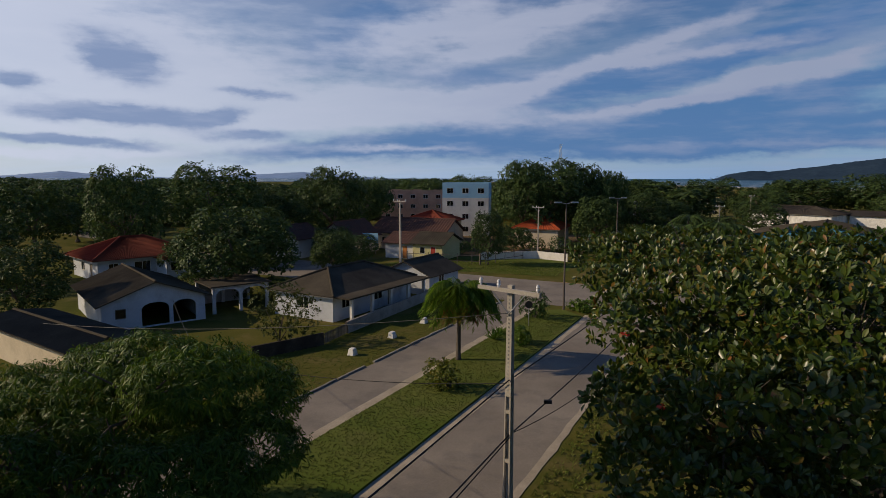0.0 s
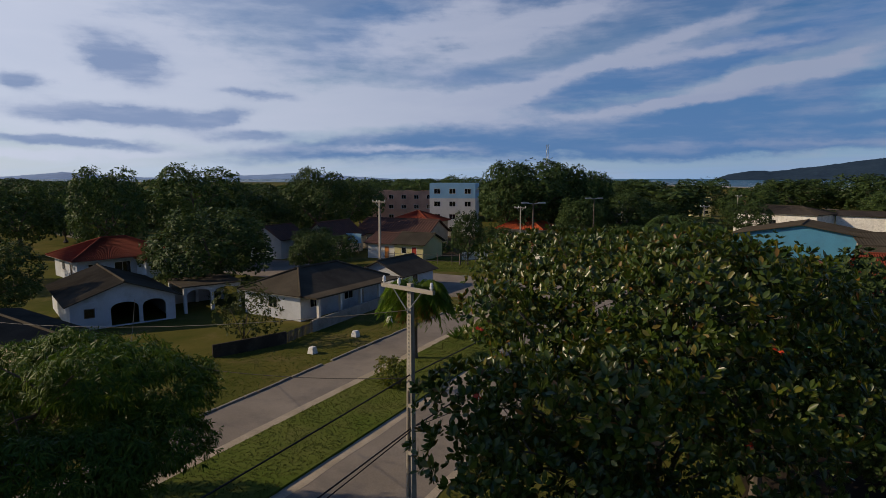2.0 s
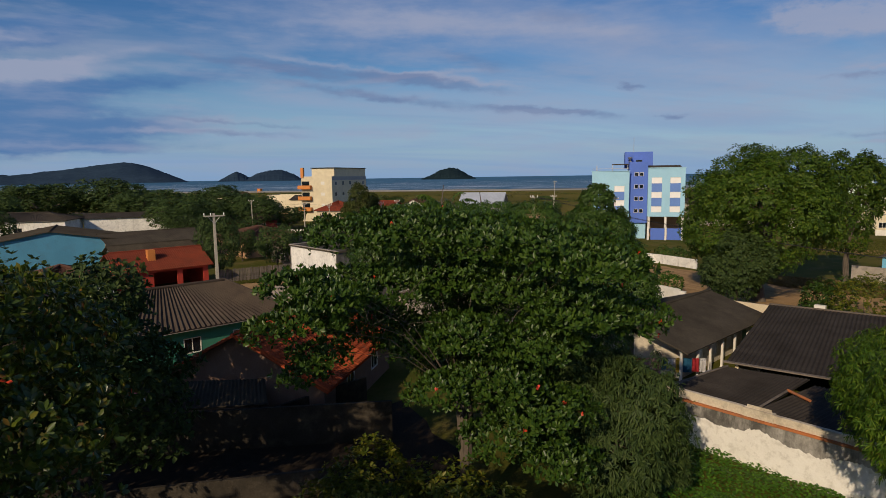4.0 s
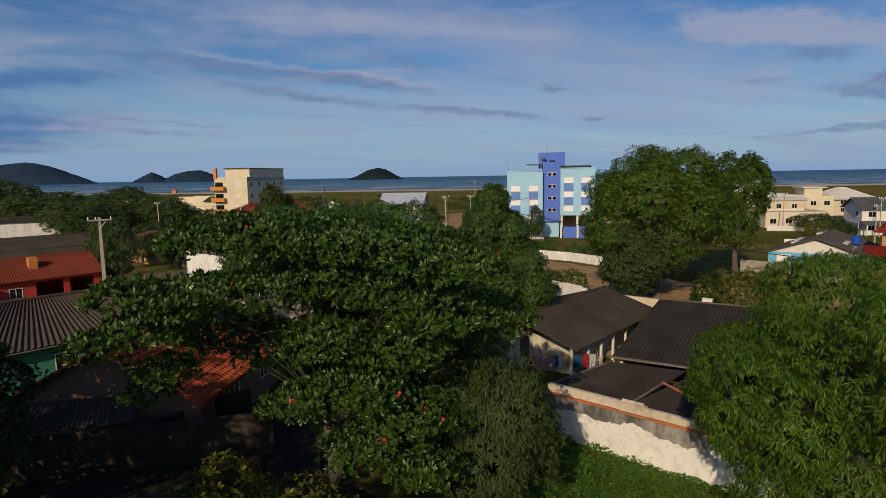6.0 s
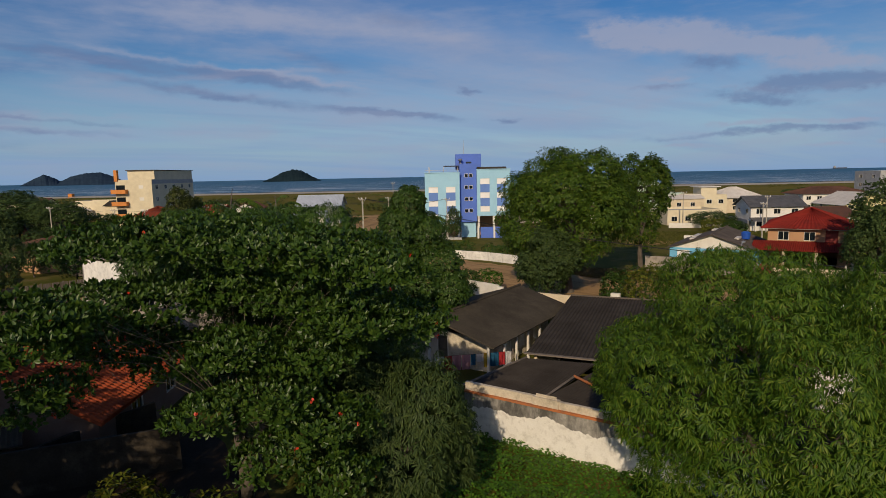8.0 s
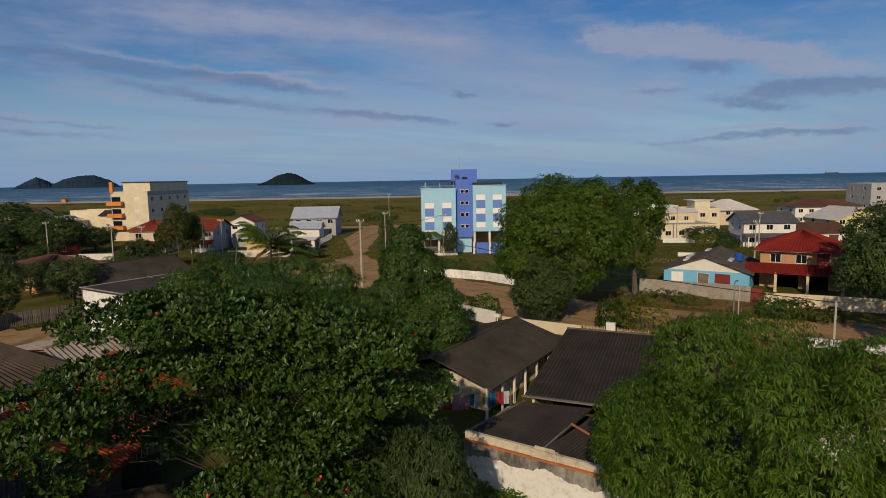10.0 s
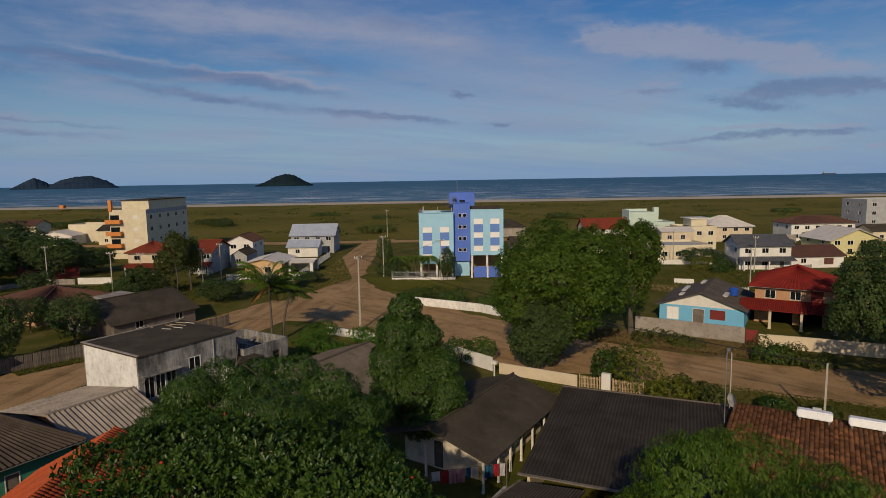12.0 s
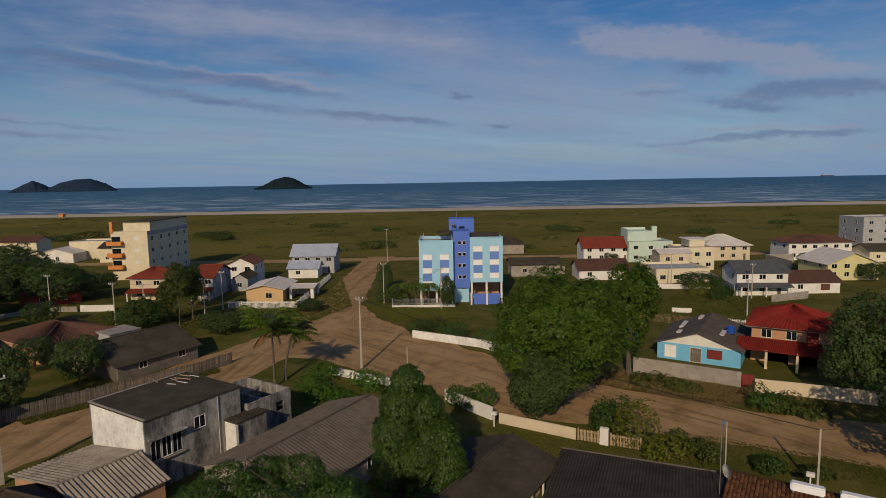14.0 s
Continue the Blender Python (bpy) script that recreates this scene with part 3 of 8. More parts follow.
def rutted(name, angle):
    """Dirt with darker, drawn-out wheel ruts along one direction."""
    m = surf(name, (0.32, 0.20, 0.092), (0.41, 0.265, 0.128), 0.16, 0.95, 0.5, 5, (0.15, 0.10, 0.048), 0.75, 0.3, spec=0.05)
    nt = m.node_tree
    N, L = nt.nodes.new, nt.links.new
    b = nt.nodes["Principled BSDF"]
    src = b.inputs["Base Color"].links[0].from_socket
    co, mp, nz, rp, mx = N("ShaderNodeTexCoord"), N("ShaderNodeMapping"), N("ShaderNodeTexNoise"), N("ShaderNodeMapRange"), N("ShaderNodeMix")
    turn = N("ShaderNodeVectorRotate")
    turn.rotation_type = "Z_AXIS"
    turn.inputs["Angle"].default_value = -radians(angle)
    mp.inputs["Scale"].default_value = (0.035, 0.62, 1)
    L(co.outputs["Object"], turn.inputs["Vector"]), L(turn.outputs[0], mp.inputs[0]), L(mp.outputs[0], nz.inputs["Vector"])
    nz.inputs["Scale"].default_value, nz.inputs["Detail"].default_value, nz.inputs["Roughness"].default_value = 1.0, 5, 0.6
    for k, v in (("From Min", 0.50), ("From Max", 0.68), ("To Min", 0.0), ("To Max", 0.6)):
        rp.inputs[k].default_value = v
    L(nz.outputs[0], rp.inputs["Value"])
    mx.data_type = "RGBA"
    L(rp.outputs[0], mx.inputs[0]), L(src, mx.inputs[6])
    mx.inputs[7].default_value = (0.135, 0.090, 0.042, 1)
    L(mx.outputs[2], b.inputs["Base Color"])
    return m


def streaked(name, pale, dark, lo, hi, amount):
    """Old render with dark mould that runs down in streaks."""
    m = surf(name, pale, tuple(v * 0.8 for v in pale), 0.7, 0.9, 0.3, 12, tuple(v * 0.45 for v in pale), 0.6, 2.2)
    nt = m.node_tree
    N, L = nt.nodes.new, nt.links.new
    b = nt.nodes["Principled BSDF"]
    src = b.inputs["Base Color"].links[0].from_socket
    co, mp, nz, rp, mx = N("ShaderNodeTexCoord"), N("ShaderNodeMapping"), N("ShaderNodeTexNoise"), N("ShaderNodeMapRange"), N("ShaderNodeMix")
    mp.inputs["Scale"].default_value = (1.0, 1.0, 0.32)
    L(co.outputs["Object"], mp.inputs[0]), L(mp.outputs[0], nz.inputs["Vector"])
    nz.inputs["Scale"].default_value, nz.inputs["Detail"].default_value, nz.inputs["Roughness"].default_value = 0.75, 12, 0.74
    for k, v in (("From Min", lo), ("From Max", hi), ("To Min", 0.0), ("To Max", amount)):
        rp.inputs[k].default_value = v
    L(nz.outputs[0], rp.inputs["Value"])
    mx.data_type = "RGBA"
    L(rp.outputs[0], mx.inputs[0]), L(src, mx.inputs[6])
    mx.inputs[7].default_value = (*dark, 1)
    L(mx.outputs[2], b.inputs["Base Color"])
    return m


M["mouldy"] = streaked("mouldy_render", (0.43, 0.41, 0.375), (0.045, 0.043, 0.040), 0.39, 0.60, 0.86)
M["oldwhite"] = streaked("stained_whitewash", (0.80, 0.78, 0.72), (0.24, 0.22, 0.18), 0.53, 0.72, 0.5)
M["dirt_a"], M["dirt_b"] = rutted("rutted_dirt", 56), rutted("rutted_sandy_dirt", 8)


# ---------------------------------------------------------------- building blocks
def mesh_ob(name, bm, material):
    me = bpy.data.meshes.new(name)
    bm.to_mesh(me)
    bm.free()
    me.materials.append(material)
    return new(name, me)


def part(name, bm, material, parent, label=""):
    ob = mesh_ob(name, bm, material)
    ob.parent = parent
    if label:
        ob["label"] = label
    return ob


def part_data(name, me, parent, m=None):
    ob = new(name, me)
    ob.parent = parent
    if m is not None:
        ob.matrix_basis = m
    return ob


def thing(name, m, label, category, group="", kind=""):
    ob = new(name)
    ob.matrix_basis = m
    ob.empty_display_size = 0.3
    return tagged(ob, label, category, group, kind)


def box(bm, x0, x1, y0, y1, z0, z1):
    vs = [bm.verts.new((x, y, z)) for z in (z0, z1) for x, y in ((x0, y0), (x1, y0), (x1, y1), (x0, y1))]
    for f in ((3, 2, 1, 0), (4, 5, 6, 7), (0, 1, 5, 4), (1, 2, 6, 5), (2, 3, 7, 6), (3, 0, 4, 7)):
        bm.faces.new([vs[i] for i in f])
    return vs


def boxes(*bs):
    bm = bmesh.new()
    for b in bs:
        box(bm, *b)
    return bm


def tube(bm, pts, radii, seg=8, cap=True):
    """A tapering limb along points."""
    rings = []
    for i, p in enumerate(pts):
        p = Vector(p)
        a = Vector(pts[max(i - 1, 0)])
        b = Vector(pts[min(i + 1, len(pts) - 1)])
        q = (b - a).to_track_quat("Z", "Y")
        rings.append([bm.verts.new(p + q @ Vector((math.cos(k * math.tau / seg), math.sin(k * math.tau / seg), 0)) * radii[i]) for k in range(seg)])
    for r0, r1 in zip(rings, rings[1:]):
        for k in range(seg):
            bm.faces.new((r0[k], r0[(k + 1) % seg], r1[(k + 1) % seg], r1[k]))
    if cap:
        bm.faces.new(rings[0][::-1])
        bm.faces.new(rings[-1])
    return bm


def tube_bm(pts, r):
    bm = bmesh.new()
    tube(bm, [Vector(p) for p in pts], [r] * len(pts), 6)
    return bm


def from_arrays(name, verts, faces, material):
    """A mesh from arrays of corners and of equal-sided faces."""
    me = bpy.data.meshes.new(name)
    nv, nf, k = len(verts), len(faces), faces.shape[1]
    me.vertices.add(nv)
    me.vertices.foreach_set("co", np.ascontiguousarray(verts, np.float32).ravel())
    me.loops.add(nf * k)
    me.loops.foreach_set("vertex_index", np.ascontiguousarray(faces, np.int32).ravel())
    me.polygons.add(nf)
    me.polygons.foreach_set("loop_start", np.arange(0, nf * k, k, dtype=np.int32))
    me.update(calc_edges=True)
    me.materials.append(material)
    return me


def unit(v):
    return v / np.maximum(np.linalg.norm(v, axis=-1, keepdims=True), 1e-9)


def leaf_mesh(name, rng, blobs, clusters, per, size, width, droop, material, flat=0.35, keep=-0.9, shell=(0.72, 1.04), lumps=0.16, thin=False):
    """A crown: sprays of folded leaves over a cluster of lumpy limbs, open below."""
    bl = np.array(blobs, float)
    area = (bl[:, 3] * bl[:, 4] + bl[:, 4] * bl[:, 5] + bl[:, 3] * bl[:, 5])
    pick = rng.choice(len(bl), clusters * 2, p=area / area.sum())
    d = unit(rng.normal(size=(clusters * 2, 3)))
    ok = d[:, 2] > keep + rng.normal(0, 0.15, len(d))
    pick, d = pick[ok], d[ok]
    ph = rng.uniform(0, 6.28, (len(bl), 3))[pick]
    lump = 1 + lumps * np.sin(4.3 * d[:, 0] + ph[:, 0]) * np.sin(4.9 * d[:, 1] + ph[:, 1]) + lumps * 0.6 * np.sin(8 * d[:, 2] + ph[:, 2])
    rad = rng.uniform(*shell, len(d)) ** 0.7 * lump
    p = bl[pick, :3] + d * bl[pick, 3:] * rad[:, None]
    inside = np.zeros(len(p), bool)  # those deep within another lump are left out
    for b in bl:
        inside |= (((p - b[:3]) / b[3:]) ** 2).sum(1) < 0.5
    p, d = p[~inside][:clusters], d[~inside][:clusters]
    n = len(p)
    out = unit(d + np.array([0, 0, 0.35]))
    C, O = np.repeat(p, per, 0), np.repeat(out, per, 0)
    tang = unit(np.cross(O, rng.normal(size=O.shape)))
    way = unit(tang + O * rng.normal(flat, 0.35, (len(O), 1)) + np.array([0, 0, -droop]) * rng.uniform(0.5, 1.3, (len(O), 1)))
    side = unit(np.cross(way, O + 0.3 * rng.normal(size=O.shape)))
    nrm = np.cross(side, way)
    s = size * rng.uniform(0.7, 1.25, (len(O), 1))
    w = s * width * 0.5
    base = C + way * s * 0.12
    V = np.empty((len(O), 6, 3))
    V[:, 0] = base
    V[:, 1] = base + way * s * 0.35 + side * w * 0.85 + nrm * w * 0.35
    V[:, 2] = base + way * s * 0.72 + side * w + nrm * w * 0.3 + np.array([0, 0, -0.1 * droop]) * s
    V[:, 3] = base + way * s + np.array([0, 0, -0.28 * droop]) * s
    V[:, 4] = base + way * s * 0.72 - side * w + nrm * w * 0.3 + np.array([0, 0, -0.1 * droop]) * s
    V[:, 5] = base + way * s * 0.35 - side * w * 0.85 + nrm * w * 0.35
    if thin:  # narrow leaves: one folded blade each
        V = V[:, (0, 2, 3, 4)]
        i = np.arange(len(O))[:, None] * 4
        return from_arrays(name, V.reshape(-1, 3), i + np.array([[0, 3, 2, 1]]), material)
    i = np.arange(len(O))[:, None] * 6
    F = np.concatenate([i + np.array([[0, 3, 2, 1]]), i + np.array([[0, 5, 4, 3]])])
    return from_arrays(name, V.reshape(-1, 3), F, material)


def trunk_mesh(rng, base_r, height, ends, lean=(0, 0), limb_r=0.6):
    bm = bmesh.new()
    fork = Vector((lean[0], lean[1], height))
    mid = fork * 0.5 + Vector((rng.normal(0, 0.06 * height), rng.normal(0, 0.06 * height), 0)) * 0.5
    tube(bm, [(0, 0, -0.2), (0, 0, 0.15), mid, fork], [base_r * 1.5, base_r * 1.1, base_r * 0.85, base_r * 0.75], 9)
    for e in ends:
        e = Vector(e)
        k = fork.lerp(e, 0.5) + Vector((0, 0, 0.12 * (e - fork).length))
        tube(bm, [fork - Vector((0, 0, 0.25)), fork.lerp(k, 0.5), k, e], [base_r * limb_r * q for q in (1.0, 0.75, 0.5, 0.17)], 6)
        for _ in range(3):
            a = k.lerp(e, rng.uniform(0.1, 0.7))
            b = a + Vector((rng.normal(), rng.normal(), rng.uniform(0.2, 1))).normalized() * (e - fork).length * 0.35
            tube(bm, [a, a.lerp(b, 0.5) + Vector((0, 0, 0.1)), b], [base_r * limb_r * q for q in (0.33, 0.2, 0.07)], 5)
    return bm


def lumps_of(rng, rx, ry, z0, z1, count, size=0.55):
    """Lumps of a crown between two heights: a core and a ring of outer ones."""
    cz, rz = (z0 + z1) / 2, (z1 - z0) / 2
    bl = [(0, 0, cz - rz * 0.05, rx * 0.74, ry * 0.74, rz * 0.80)]
    for i in range(count):
        a = i * 2.399963 + rng.uniform(-0.3, 0.3)
        h = rng.uniform(-0.55, 0.8)
        k = math.sqrt(max(0.05, 1 - h * h))
        s = size * rng.uniform(0.75, 1.2)
        e = (1 - s * 0.8)
        bl.append((math.cos(a) * rx * k * e, math.sin(a) * ry * k * e, cz + h * rz * e, rx * s, ry * s, rz * s * 0.95))
    return bl


def tree(name, x, y, rx, ry, z0, z1, seed, leaf, clusters, per, size, width, droop, label, category="tree", lumps=9, trunk_r=0.3, group="", flat=0.35, keep=-0.9, zrot=0, lump_size=0.55, shell=(0.72, 1.04), blobs=None, thin=False, limbs=6, bark="bark", fork=None, limb_r=0.6):
    rng = np.random.default_rng(seed)
    t = thing(name, pose(x, y, 0, 0, 0, zrot), label, category, group)
    bl = blobs or lumps_of(rng, rx, ry, z0, z1, lumps, lump_size)
    ends = [(b[0] * 0.85, b[1] * 0.85, b[2]) for b in bl[1:1 + limbs]]
    part("trunk", trunk_mesh(rng, trunk_r, fork or max(z0 + (z1 - z0) * 0.22, 0.6), ends, limb_r=limb_r), M[bark], t)
    me = leaf_mesh("crown", rng, bl, clusters, per, size, width, droop, M[leaf], flat, keep, shell, thin=thin)
    part_data("crown", me, t)
    t["top"] = z1
    return t


def shrub(name, x, y, r, h, seed, leaf, clusters, per, size, width, label, category="bush", squash=1.0):
    rng = np.random.default_rng(seed)
    t = thing(name, pose(x, y, 0, 0, 0, seed * 37 % 360), label, category)
    bl = [(rng.normal(0, r * 0.4), rng.normal(0, r * 0.4) * squash, h * rng.uniform(0.35, 0.6), r * 0.6, r * 0.6 * squash, h * 0.42) for _ in range(5)]
    bm = bmesh.new()
    for b in bl:
        tube(bm, [(0, 0, -0.05), (b[0] * 0.4, b[1] * 0.4, b[2] * 0.5), (b[0], b[1], b[2])], [0.05, 0.035, 0.015], 5)
    part("stem", bm, M["bark"], t)
    part_data("foliage", leaf_mesh("foliage", rng, bl, clusters, per, size, width, 0.2, M[leaf], 0.5, -0.8), t)
    return t


# walls with real openings -----------------------------------------------------
def wall_bm(bm, length, h, thick, openings, to):
    """A wall along x from 0, front at y=0, one closed shell round its openings (x, z, w, h); to: a matrix."""
    cut = lambda v, top: min(max(v, 0.0), top)  # noqa: E731
    ops = [(cut(o[0], length), cut(o[1], h), cut(o[0] + o[2], length), cut(o[1] + o[3], h)) for o in openings]
    xs = sorted({0.0, length, *[o[0] for o in ops], *[o[2] for o in ops]})
    zs = sorted({0.0, h, *[o[1] for o in ops], *[o[3] for o in ops]})
    nx, nz = len(xs) - 1, len(zs) - 1

    def solid(i, k):
        if not (0 <= i < nx and 0 <= k < nz):
            return False
        cx, cz = (xs[i] + xs[i + 1]) / 2, (zs[k] + zs[k + 1]) / 2
        return not any(o[0] < cx < o[2] and o[1] < cz < o[3] for o in ops)

    made = {}

    def v(i, k, y):
        if (i, k, y) not in made:
            made[i, k, y] = bm.verts.new(to @ Vector((xs[i], y * thick, zs[k])))
        return made[i, k, y]

    for i in range(nx):
        for k in range(nz):
            if not solid(i, k):
                continue
            bm.faces.new((v(i, k, 0), v(i + 1, k, 0), v(i + 1, k + 1, 0), v(i, k + 1, 0)))
            bm.faces.new((v(i, k, 1), v(i, k + 1, 1), v(i + 1, k + 1, 1), v(i + 1, k, 1)))
            for di, dk, p, q in ((-1, 0, (i, k), (i, k + 1)), (1, 0, (i + 1, k + 1), (i + 1, k)), (0, -1, (i + 1, k), (i, k)), (0, 1, (i, k + 1), (i + 1, k + 1))):
                if not solid(i + di, k + dk):
                    bm.faces.new((v(*p, 0), v(*q, 0), v(*q, 1), v(*p, 1)))


def side_matrix(side, w, d):
    """Puts a wall on a side of a w x d plan centred on the origin; front is -y."""
    return {"front": pose(-w / 2, -d / 2, 0), "back": pose(w / 2, d / 2, 0, 0, 0, 180), "right": pose(w / 2, -d / 2, 0, 0, 0, 90), "left": pose(-w / 2, d / 2, 0, 0, 0, -90)}[side]


def fit_opening(parent, to, o, kind, frame_mat, fill):
    """A window, door or shutter with frame in the opening o of a wall whose matrix is to."""
    x, z, w, h = o
    bm = bmesh.new()
    f = 0.06
    for b in ((x, x + f, z, z + h), (x + w - f, x + w, z, z + h), (x + f, x + w - f, z + h - f, z + h), (x + f, x + w - f, z, z + f)):
        box(bm, b[0], b[1], -0.025, 0.09, b[2], b[3])
    if kind == "window" and w > 0.9:
        box(bm, x + w / 2 - 0.025, x + w / 2 + 0.025, 0.0, 0.08, z + f, z + h - f)
    for v in bm.verts:
        v.co = to @ v.co
    holder = part("window" if kind == "window" else kind, bm, M[frame_mat], parent)
    pb = bmesh.new()
    if kind == "shutter":
        k = max(3, int((h - 2 * f) / 0.12))
        for i in range(k):
            zz = z + f + (h - 2 * f) * i / k
            box(pb, x + f, x + w - f, 0.02 + 0.006 * (i % 2), 0.06, zz, zz + (h - 2 * f) / k)
    elif kind == "door":
        box(pb, x + f, x + w - f, 0.03, 0.07, z + f, z + h - f)
        for zz in (z + h * 0.12, z + h * 0.55):
            box(pb, x + f + 0.12, x + w - f - 0.12, 0.015, 0.035, zz, zz + h * 0.33)
    else:
        box(pb, x + f, x + w - f, 0.045, 0.055, z + f, z + h - f)
    for v in pb.verts:
        v.co = to @ v.co
    part({"window": "pane", "door": "door_leaf", "shutter": "slats"}[kind], pb, M[fill], holder)
    return holder


def add_walls(t, w, d, h, wall, sides, z0=0.0, name="wall", skip=()):
    """Four walls with thickness; sides: side -> list of (kind, x, z, w, h, frame, fill)."""
    for side in ("front", "back", "left", "right"):
        if side in skip:
            continue
        to = pose(0, 0, z0) @ side_matrix(side, w, d)
        length = w if side in ("front", "back") else d
        ops = sides.get(side, ())
        bm = bmesh.new()
        if side in ("left", "right"):  # butt against front and back
            inner = [(o[1] - 0.18, o[2], o[3], o[4]) for o in ops]
            wall_bm(bm, length - 0.36, h, 0.18, inner, to @ pose(0.18, 0, 0))
        else:
            wall_bm(bm, length, h, 0.18, [o[1:5] for o in ops], to)
        part(name, bm, M[wall], t)
        for o in ops:
            if o[0] != "hole":
                fit_opening(t, to, o[1:5], o[0], o[5] if len(o) > 5 else "white", o[6] if len(o) > 6 else {"window": "glass", "door": "wood", "shutter": "shutter"}[o[0]])


def sheet(bm, p00, p10, p01, p11, thick, pitch, amp, rows=0, step=0.03):
    """A roof sheet between four corners (p00-p10 along the eave, p01-p11 along the ridge), ribbed from ridge to eave;
    rows: courses of tile, each a small step."""
    p00, p10, p01, p11 = (Vector(p) for p in (p00, p10, p01, p11))
    length = max((p10 - p00).length, (p11 - p01).length)
    nu = max(1, int(round(length / pitch * 4))) if pitch else 1
    nv = max(1, rows)
    n = (p10 - p00).cross(p01 - p00).normalized()
    if n.z < 0:
        n = -n
    grid = []
    for j in range(nv + 1):
        for k in (0, 1) if 0 < j < nv else (0,):
            row = []
            for i in range(nu + 1):
                a = i / nu
                e, r = p00.lerp(p10, a), p01.lerp(p11, a)
                wave = amp * math.sin(i * math.pi / 2) if pitch else 0
                lift = wave + (step if rows and (k == 1 or j == nv and False) else 0)
                row.append(bm.verts.new(e.lerp(r, j / nv) + n * lift))
            grid.append(row)
    for a, b in zip(grid, grid[1:]):
        for i in range(nu):
            bm.faces.new((a[i], a[i + 1], b[i + 1], b[i]))
    # underside and edges
    lo = [bm.verts.new(p - n * thick) for p in (p00, p10, p11, p01)]
    bm.faces.new(lo[::-1])
    bm.faces.new([grid[0][i] for i in range(nu, -1, -1)] + [lo[0], lo[1]])
    bm.faces.new(grid[-1] + [lo[2], lo[3]])
    left, right = [r[0] for r in grid], [r[-1] for r in grid]
    bm.faces.new(left + [lo[3], lo[0]])
    bm.faces.new(right[::-1] + [lo[1], lo[2]])


ROOF = dict(tile=(0.24, 0.045, 0.34), fibro=(0.18, 0.03, 0), fibro_l=(0.36, 0.055, 0), tarpaper=(0, 0, 0), slate=(0.3, 0.02, 0.35))


def roof_style(style, t):
    """Corrugation of a roof: pitch, height and course; coarser on houses far from the flight."""
    pitch, amp, course = ROOF[style]
    x, y = t.matrix_basis.translation.xy
    k = 2.2 if x > 90 or y > 85 else 1.0
    return pitch * k, amp, course * k


def gable_roof(t, w, d, h, rise, mat, over=0.5, axis="x", style="fibro", ridge=0.0, gable_mat=None, ends=True, z0=0.0, rows_max=40):
    """A two-slope roof over a w x d plan; ridge runs along axis, moved sideways by ridge; wall triangles below it."""
    pitch, amp, course = roof_style(style, t)
    def P(a, b, z):
        return (a, b, z) if axis == "x" else (-b, a, z)
    L, D = (w, d) if axis == "x" else (d, w)
    a0, a1, b0, b1 = -L / 2 - over, L / 2 + over, -D / 2, D / 2
    zr = z0 + h + rise
    for s, b in ((-1, b0), (1, b1)):
        run = abs(b - ridge)
        slope = rise / run
        be, ze = b + s * over, z0 + h - slope * over
        rows = min(rows_max, int(math.hypot(run + over, rise) / course)) if course else 0
        bm = bmesh.new()
        sheet(bm, P(a0, be, ze + 0.1), P(a1, be, ze + 0.1), P(a0, ridge, zr + 0.1), P(a1, ridge, zr + 0.1), 0.09, pitch, amp, rows)
        bmesh.ops.recalc_face_normals(bm, faces=bm.faces)
        part("roof_slope", bm, M[mat], t)
    bm = bmesh.new()
    tube(bm, [P(a0 - 0.02, ridge, zr + 0.12), P(a1 + 0.02, ridge, zr + 0.12)], [0.11, 0.11], 8)
    part("ridge_cap", bm, M[mat], t)
    if ends:
        for a in (-L / 2 + 0.02, L / 2 - 0.16):
            bm = bmesh.new()
            tri = [P(a, b0 + 0.02, z0 + h), P(a, b1 - 0.02, z0 + h), P(a, ridge, zr - 0.02)]
            tri2 = [P(a + 0.14, b0 + 0.02, z0 + h), P(a + 0.14, b1 - 0.02, z0 + h), P(a + 0.14, ridge, zr - 0.02)]
            v1, v2 = [bm.verts.new(p) for p in tri], [bm.verts.new(p) for p in tri2]
            bm.faces.new(v1), bm.faces.new(v2[::-1])
            for i in range(3):
                bm.faces.new((v1[i], v2[i], v2[(i + 1) % 3], v1[(i + 1) % 3]))
            bmesh.ops.recalc_face_normals(bm, faces=bm.faces)
            part("gable", bm, M[gable_mat or "white"], t)


